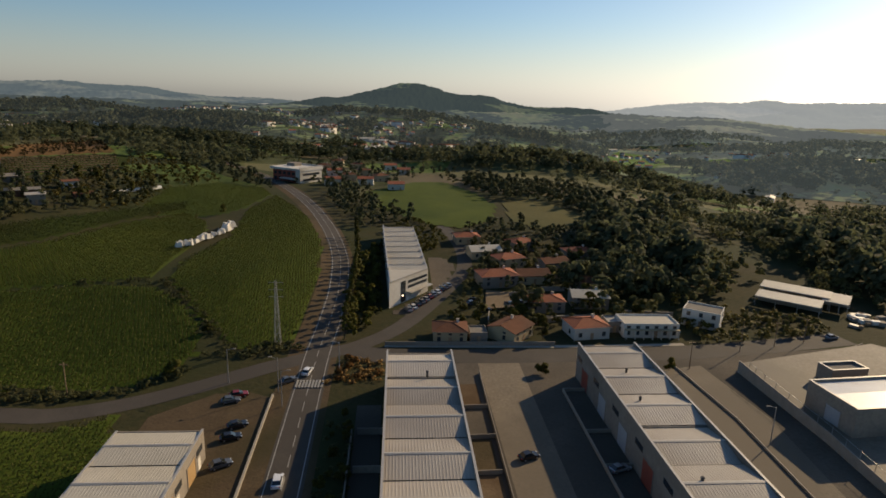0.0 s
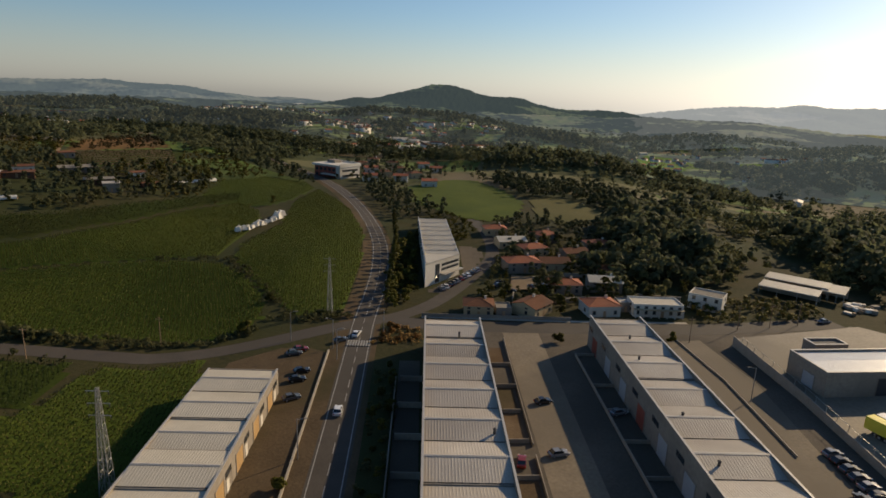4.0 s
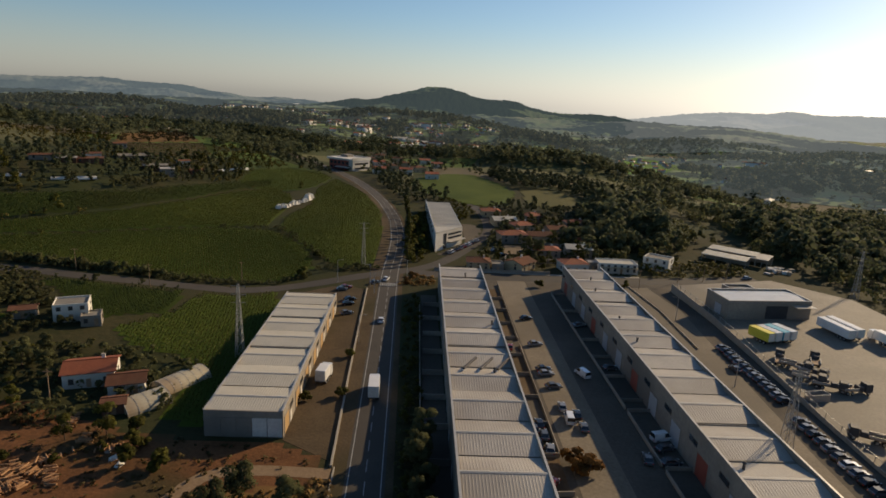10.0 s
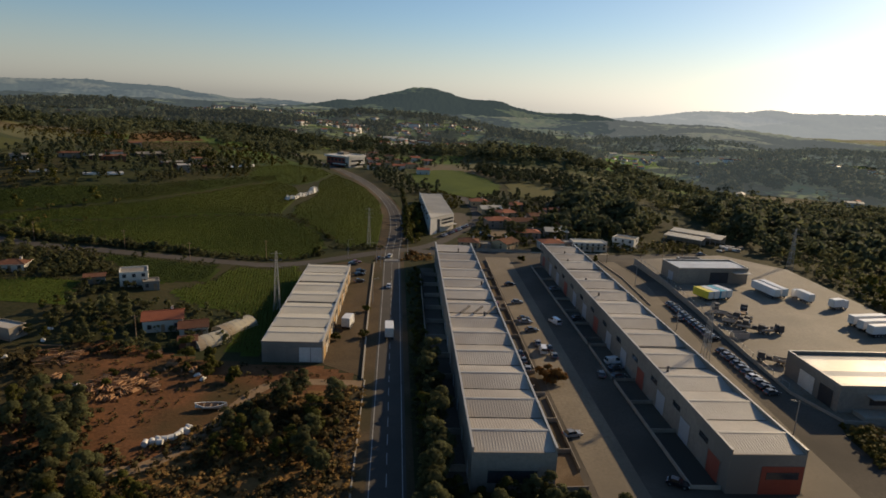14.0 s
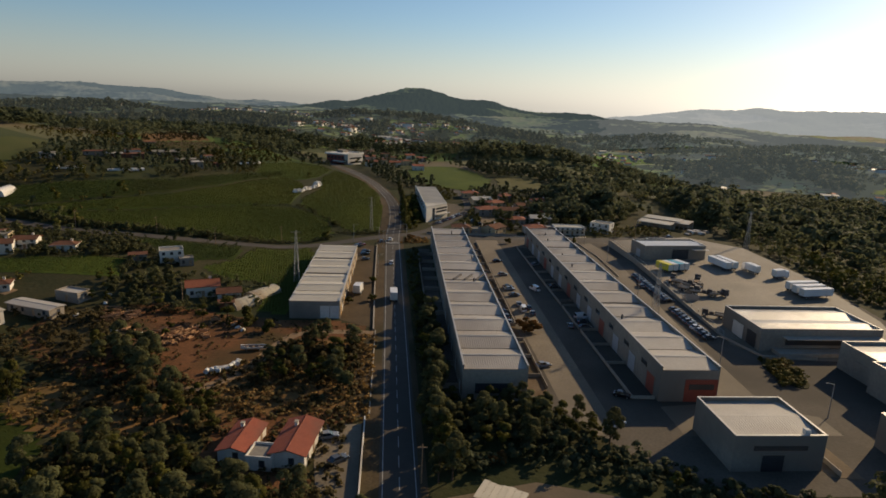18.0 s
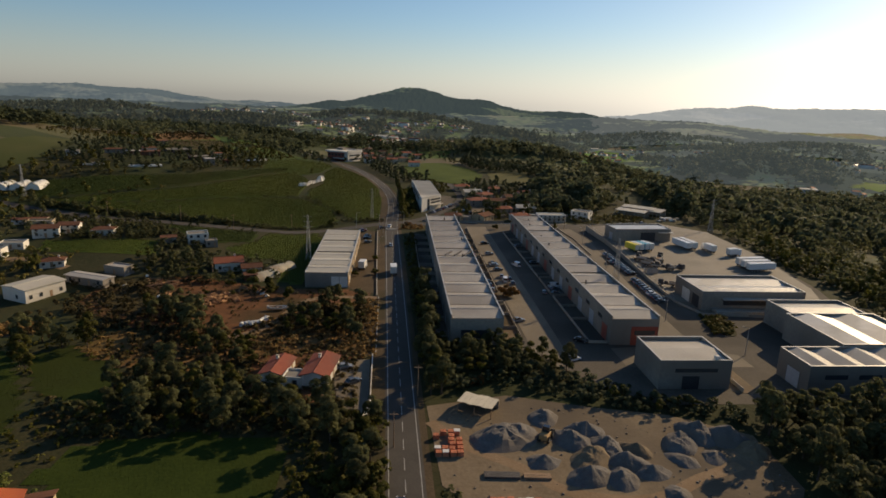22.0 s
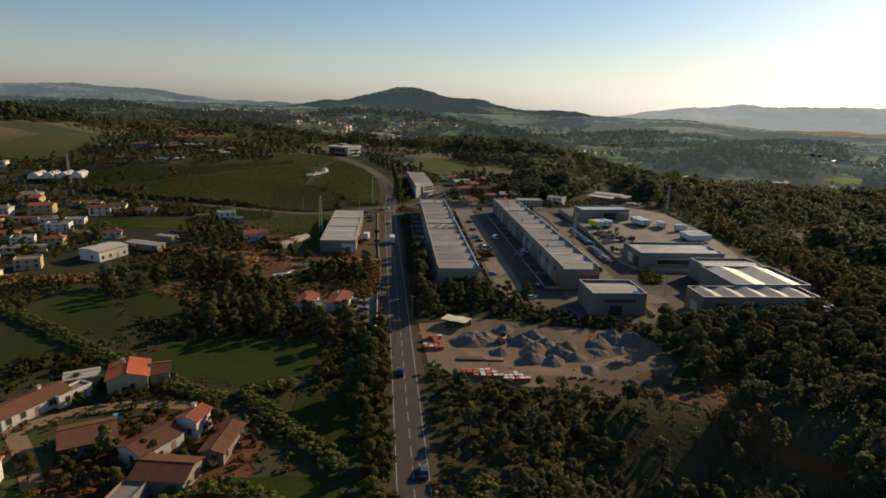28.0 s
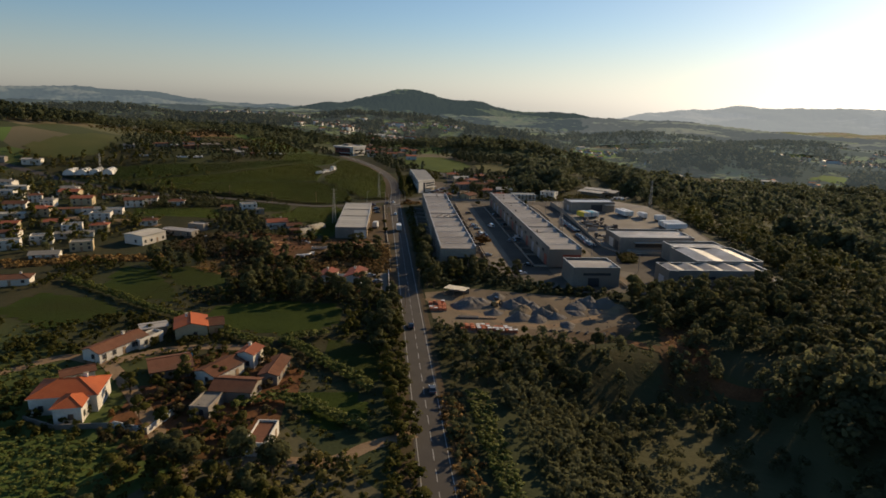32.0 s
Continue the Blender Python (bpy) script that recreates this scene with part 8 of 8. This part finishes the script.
for k, (x, y) in enumerate([(-49.6, -138.4), (-48.4, -137.9), (-47.5, -137.0), (-46.4, -136.8), (-45.5, -136.3), (-44.6, -135.3), (-44.2, -134.2), (-43.4, -133.6), (-43.2, -132.4), (-46.9, -138.0)]):
    o = thing("silage_bale", pose(x, y, 0.06, 0, 0, 30 * k), "round bale wrapped in white plastic", "bale", "wrapped bales in a row")
    part("bale", Kit().tube((0, -0.6, 0.62), (0, 0.6, 0.62), 0.62, n=14), wrap_m, o, smooth=False)


BRUSH = [(-67, -114), (-65, -111), (-65, -120), (-61, -108), (-70, -118), (-63, -115), (-88, -99), (-83, -101), (-64, -95), (-81, -110), (-52, -104)]


def log_pile(x, y, rz, n, L, seed, label, wide=4.0, high=1.5):
    r = np.random.default_rng(seed)
    t = thing("log_pile", pose(x, y, tz(x, y) + 0.05, 0, 0, rz), label, "logs")
    for j in range(n):
        a, z = r.normal(0, wide / 2.4), abs(r.normal(0, high / 2.2))
        ang = r.normal(0, 0.25)
        rad = r.uniform(0.09, 0.2)
        c, s = math.cos(ang) * L / 2 * r.uniform(0.7, 1.1), math.sin(ang) * L / 2
        part("log", Kit().tube((-c, a - s, z + rad), (c, a + s, z + rad + r.uniform(-0.1, 0.2)), rad, rad * 0.8, 7), log_m, t)
    return t


log_pile(-90, -99, 20, 34, 6.0, 1, "tumbled pile of long peeled logs", 5.0)
log_pile(-84, -97.5, 15, 22, 4.0, 2, "loose pile of orange-brown logs", 4.0)
for k, (x, y) in enumerate([(-70, -111), (-66, -113), (-62, -112), (-68, -116), (-63, -117), (-72, -114), (-58, -113)]):
    log_pile(x, y, 35 * k, 26, 2.4, 10 + k, "scattered heap of cut firewood logs", 3.0, 1.1)
for k, (x, y) in enumerate(BRUSH):
    log_pile(x, y, 47 * k, 24, 2.0, 50 + k, "tangled heap of cut branches and logs", 3.4, 0.9)
log_pile(-58, -101, 10, 20, 3.0, 31, "brushwood heap of cut branches", 3.0, 1.2)
for k, (x, y, c_) in enumerate([(-84, -111, wrap_m), (-50, -107, wrap_m), (-48, -109, wrap_m), (-96, -90, wrap_m), (-98, -83, wrap_m), (-76, -113, wrap_m), (-100, -100, wrap_m), (-52, -104.5, wall_m)]):
    o = thing("junk_sheet", pose(x, y, tz(x, y) + 0.06, 0, 0, 37 * k), "crumpled pale sheet lying on bare soil", "scrap")
    part("sheet", Kit().hexa([(-0.9, -0.6, 0), (0.9, -0.5, 0), (0.7, 0.6, 0), (-0.8, 0.5, 0)], [(-0.7, -0.4, 0.5), (0.6, -0.4, 0.3), (0.5, 0.4, 0.6), (-0.5, 0.4, 0.35)]), c_, o)
def boat(x, y, rz, L, W, H):
    """An open clinker boat, laid up on two beams."""
    t = thing("rowing_boat", pose(x, y, tz(x, y) + 0.1, 0, 0, rz), "old white wooden boat laid up on bare soil", "boat")
    n, sec = 20, 8

    def ring_at(f, inset):
        wide = max(0.02, (1 - abs(2 * f - 1) ** 2.4) * (W / 2 - inset))
        deep = H * (0.82 + 0.5 * (2 * f - 1) ** 2)
        return [((f - 0.5) * (L - inset), wide * math.sin(a), 0.22 + inset + (deep - inset) * (1 - math.cos(a))) for a in np.linspace(-math.pi / 2, math.pi / 2, sec)]

    for nm, inset, m_, note in (("hull", 0.0, wrap_m, ""), ("lining", 0.09, wood_m, "weathered wooden inside")):
        k = Kit()
        rings = [ring_at(f, inset) for f in np.linspace(0, 1, n)]
        for a, b in zip(rings, rings[1:]):
            for c in range(sec - 1):
                k.poly(a[c], a[c + 1], b[c + 1], b[c])
        part(nm, k, m_, t, note)
    for s in (0, -1):
        k = Kit()
        for f0, f1 in zip(np.linspace(0, 1, n), np.linspace(0, 1, n)[1:]):
            k.tube(ring_at(f0, 0.0)[s], ring_at(f1, 0.0)[s], 0.1)
        part("gunwale", k, wrap_m, t)
    for f in (0.28, 0.5, 0.72):
        a = ring_at(f, 0.05)
        part("thwart", Kit().box(a[0][0] - 0.18, a[0][1], a[0][2] - 0.2, a[0][0] + 0.18, a[-1][1], a[0][2] - 0.14), wood_m, t)
    for f in (-0.25, 0.25):
        part("beam", Kit().box(f * L - 0.12, -W / 2, -0.12, f * L + 0.12, W / 2, 0.24), wood_m, t)
    return t


boat(-41.6, -123.4, 4, 6.8, 2.4, 0.9)


def arch_shed(x, y, rz, w, L, h, skin, label, ends=True, seg=12):
    """A round-arched shed or tunnel, its axis along local y."""
    t = thing("arched_shed", pose(x, y, tz(x, y), 0, 0, rz), label, "shed")
    pts = [(w / 2 * math.cos(math.pi * i / seg), h * math.sin(math.pi * i / seg)) for i in range(seg + 1)]
    inn = [(a * 0.97, b * 0.97) for a, b in pts]
    skin_p = pts + inn[::-1]
    k = Kit().hexa([(p_, -L / 2, q_) for p_, q_ in skin_p], [(p_, L / 2, q_) for p_, q_ in skin_p])
    part("arched_roof", k, skin, t)
    for j in range(int(L / 2) + 1):
        yy = -L / 2 + L * j / int(L / 2)
        rim = [(a * 1.004, b * 1.004) for a, b in pts] + [(a * 1.02, b * 1.02) for a, b in pts[::-1]]
        rk = Kit().hexa([(a, yy - 0.04, b) for a, b in rim], [(a, yy + 0.04, b) for a, b in rim])
        part("hoop", rk, steel_m, t)
    part("front_wall", Kit().hexa([(a * 0.95, -L / 2 + 0.2, b * 0.95) for a, b in pts], [(a * 0.95, -L / 2 + 0.3, b * 0.95) for a, b in pts]), skin, t)
    if ends:
        part("end_wall", Kit().hexa([(a * 0.95, L / 2 - 0.3, b * 0.95) for a, b in pts], [(a * 0.95, L / 2 - 0.2, b * 0.95) for a, b in pts]), skin, t)
    return t


arch_shed(-53.5, -86.5, -42, 7.0, 9.5, 2.5, shell_m, "round-arched farm shed with yellowed sheet roof")
arch_shed(-49.6, -75.5, -32, 6.4, 12.0, 2.5, shell_m, "round-arched farm shed with yellowed sheet roof")
for k in range(4):
    tagged(arch_shed(-229 + 7.6 * k, 37 + 2.0 * k, 10, 7.0, 16, 3.8, wrap_m, "white plastic greenhouse tunnel"), group="greenhouse tunnels in a row")
house(-58.2, -89.5, 18, 4.4, 3.8, 2.4, tiles=tile2_m, walls=tile2_m, label="small brick-coloured farm hut", wins=1, chimney=False)
blue = thing("covered_pile", pose(-62.5, -246.0, 0.06, 0, 0, 30), "small pile under a bright blue cover", "cover")
part("cover", Kit().hexa([(-1.2, -0.8, 0), (1.2, -0.8, 0), (1.2, 0.8, 0), (-1.2, 0.8, 0)], [(-0.8, -0.5, 0.9), (0.9, -0.4, 1.1), (0.8, 0.5, 0.8), (-0.9, 0.5, 1.0)]), blue_m, blue)
# white field stones along a ditch
st = np.random.default_rng(4)
for k in range(46):
    f = k / 45
    x, y = -69 + 8.5 * min(1, f * 1.6) + st.normal(0, 0.7), 110 + 44 * f + st.normal(0, 1.0)
    s = st.uniform(0.5, 1.4) * (1.5 if f > 0.75 else 1.0)
    ob = part("white_boulder", Kit().hexa([(-s, -s * 0.8, -0.5), (s * 0.9, -s, -0.5), (s, s * 0.8, -0.5), (-s * 0.8, s, -0.5)], [(-s * 0.5, -s * 0.5, s), (s * 0.6, -s * 0.4, s * 1.3), (s * 0.5, s * 0.5, s * 0.9), (-s * 0.4, s * 0.6, s * 1.1)]), white_m, None)
    ob.matrix_basis = pose(x, y, tz(x, y) + 1.2, 0, 0, st.uniform(0, 360))
    tagged(ob, "white limewashed boulder beside a ditch", "stone", "white stones along the ditch")
# scrap at the shed by the bend and behind the last hall
for k in range(26):
    x, y = (166 + st.normal(0, 4), 50 + st.normal(0, 4)) if k < 12 else (150.5 + st.uniform(-3, 5), -162 + st.uniform(-18, 12))
    o = thing("scrap_heap", pose(x, y, tz(x, y) + 0.06, 0, 0, st.uniform(0, 360)), "pale scrap sheets and crates in a heap", "scrap")
    part("sheet", Kit().box(-1.4, -0.9, 0, 1.4, 0.9, st.uniform(0.5, 1.5), 0.1), (wrap_m, steel_m, wall_m)[k % 3], o)
    part("crate", Kit().box(1.45, -0.6, 0, 2.5, 0.6, st.uniform(0.5, 1.1)), (wood_m, steel_m)[k % 2], o)
# roof gear
for x, y, k in ((22, -4.5, 0), (26.3, -51.5, 1), (23.6, -82, 0), (64.4, -44, 1), (64.0, -60.5, 0), (66.8, -3.8, 1), (64.8, -17, 0), (63.2, -117.5, 1)):
    o = thing("roof_vent", pose(x, y, 8.9), "small dark metal vent on a sheet roof", "vent")
    part("duct", Kit().tube((0, 0, -0.8), (0, 0, 0.5), 0.25, n=10), chassis_m, o)
    part("cowl", Kit().tube((0, 0, 0.502), (0, 0, 0.75), 0.38, 0.2, 10), chassis_m, o)
for k in range(3):
    o = thing("roof_duct", pose(18.2 + 3.9 * k, -78.5, 8.75, 0, 0, 62), "slanting dark strip of roof flashing", "duct")
    part("duct", Kit().box(-3.6, -0.28, 0, 3.6, 0.28, 0.45, 0.05), chassis_m, o)

# loose stones over the builders yard
rs = np.random.default_rng(12)
V, F = [], []
for _ in range(240):
    x, y = rs.uniform(8, 72), rs.uniform(-236, -190)
    if not inside([(6, -192), (7, -218), (14, -228), (30, -233), (49, -239), (62, -236), (73, -220), (74, -204), (60, -196), (43, -192), (24, -187)], np.array(x), np.array(y)):
        continue
    s, b0, z = rs.uniform(0.08, 0.26), len(V), tz(x, y) + 0.05
    for dz in (0, rs.uniform(0.6, 1.1) * s):
        for ax_, ay_ in ((-1, -1), (1, -1), (1, 1), (-1, 1)):
            V.append((x + ax_ * s * rs.uniform(0.5, 1), y + ay_ * s * rs.uniform(0.5, 1), z + dz))
    for q in ((0, 1, 5, 4), (1, 2, 6, 5), (2, 3, 7, 6), (3, 0, 4, 7), (4, 5, 6, 7)):
        F.append([b0 + i for i in q])
tagged(part("rubble", array_mesh("rubble", np.array(V), np.array(F)), gravel_m, None), "loose grey stones scattered over a yard", "stones", "", "stuff")
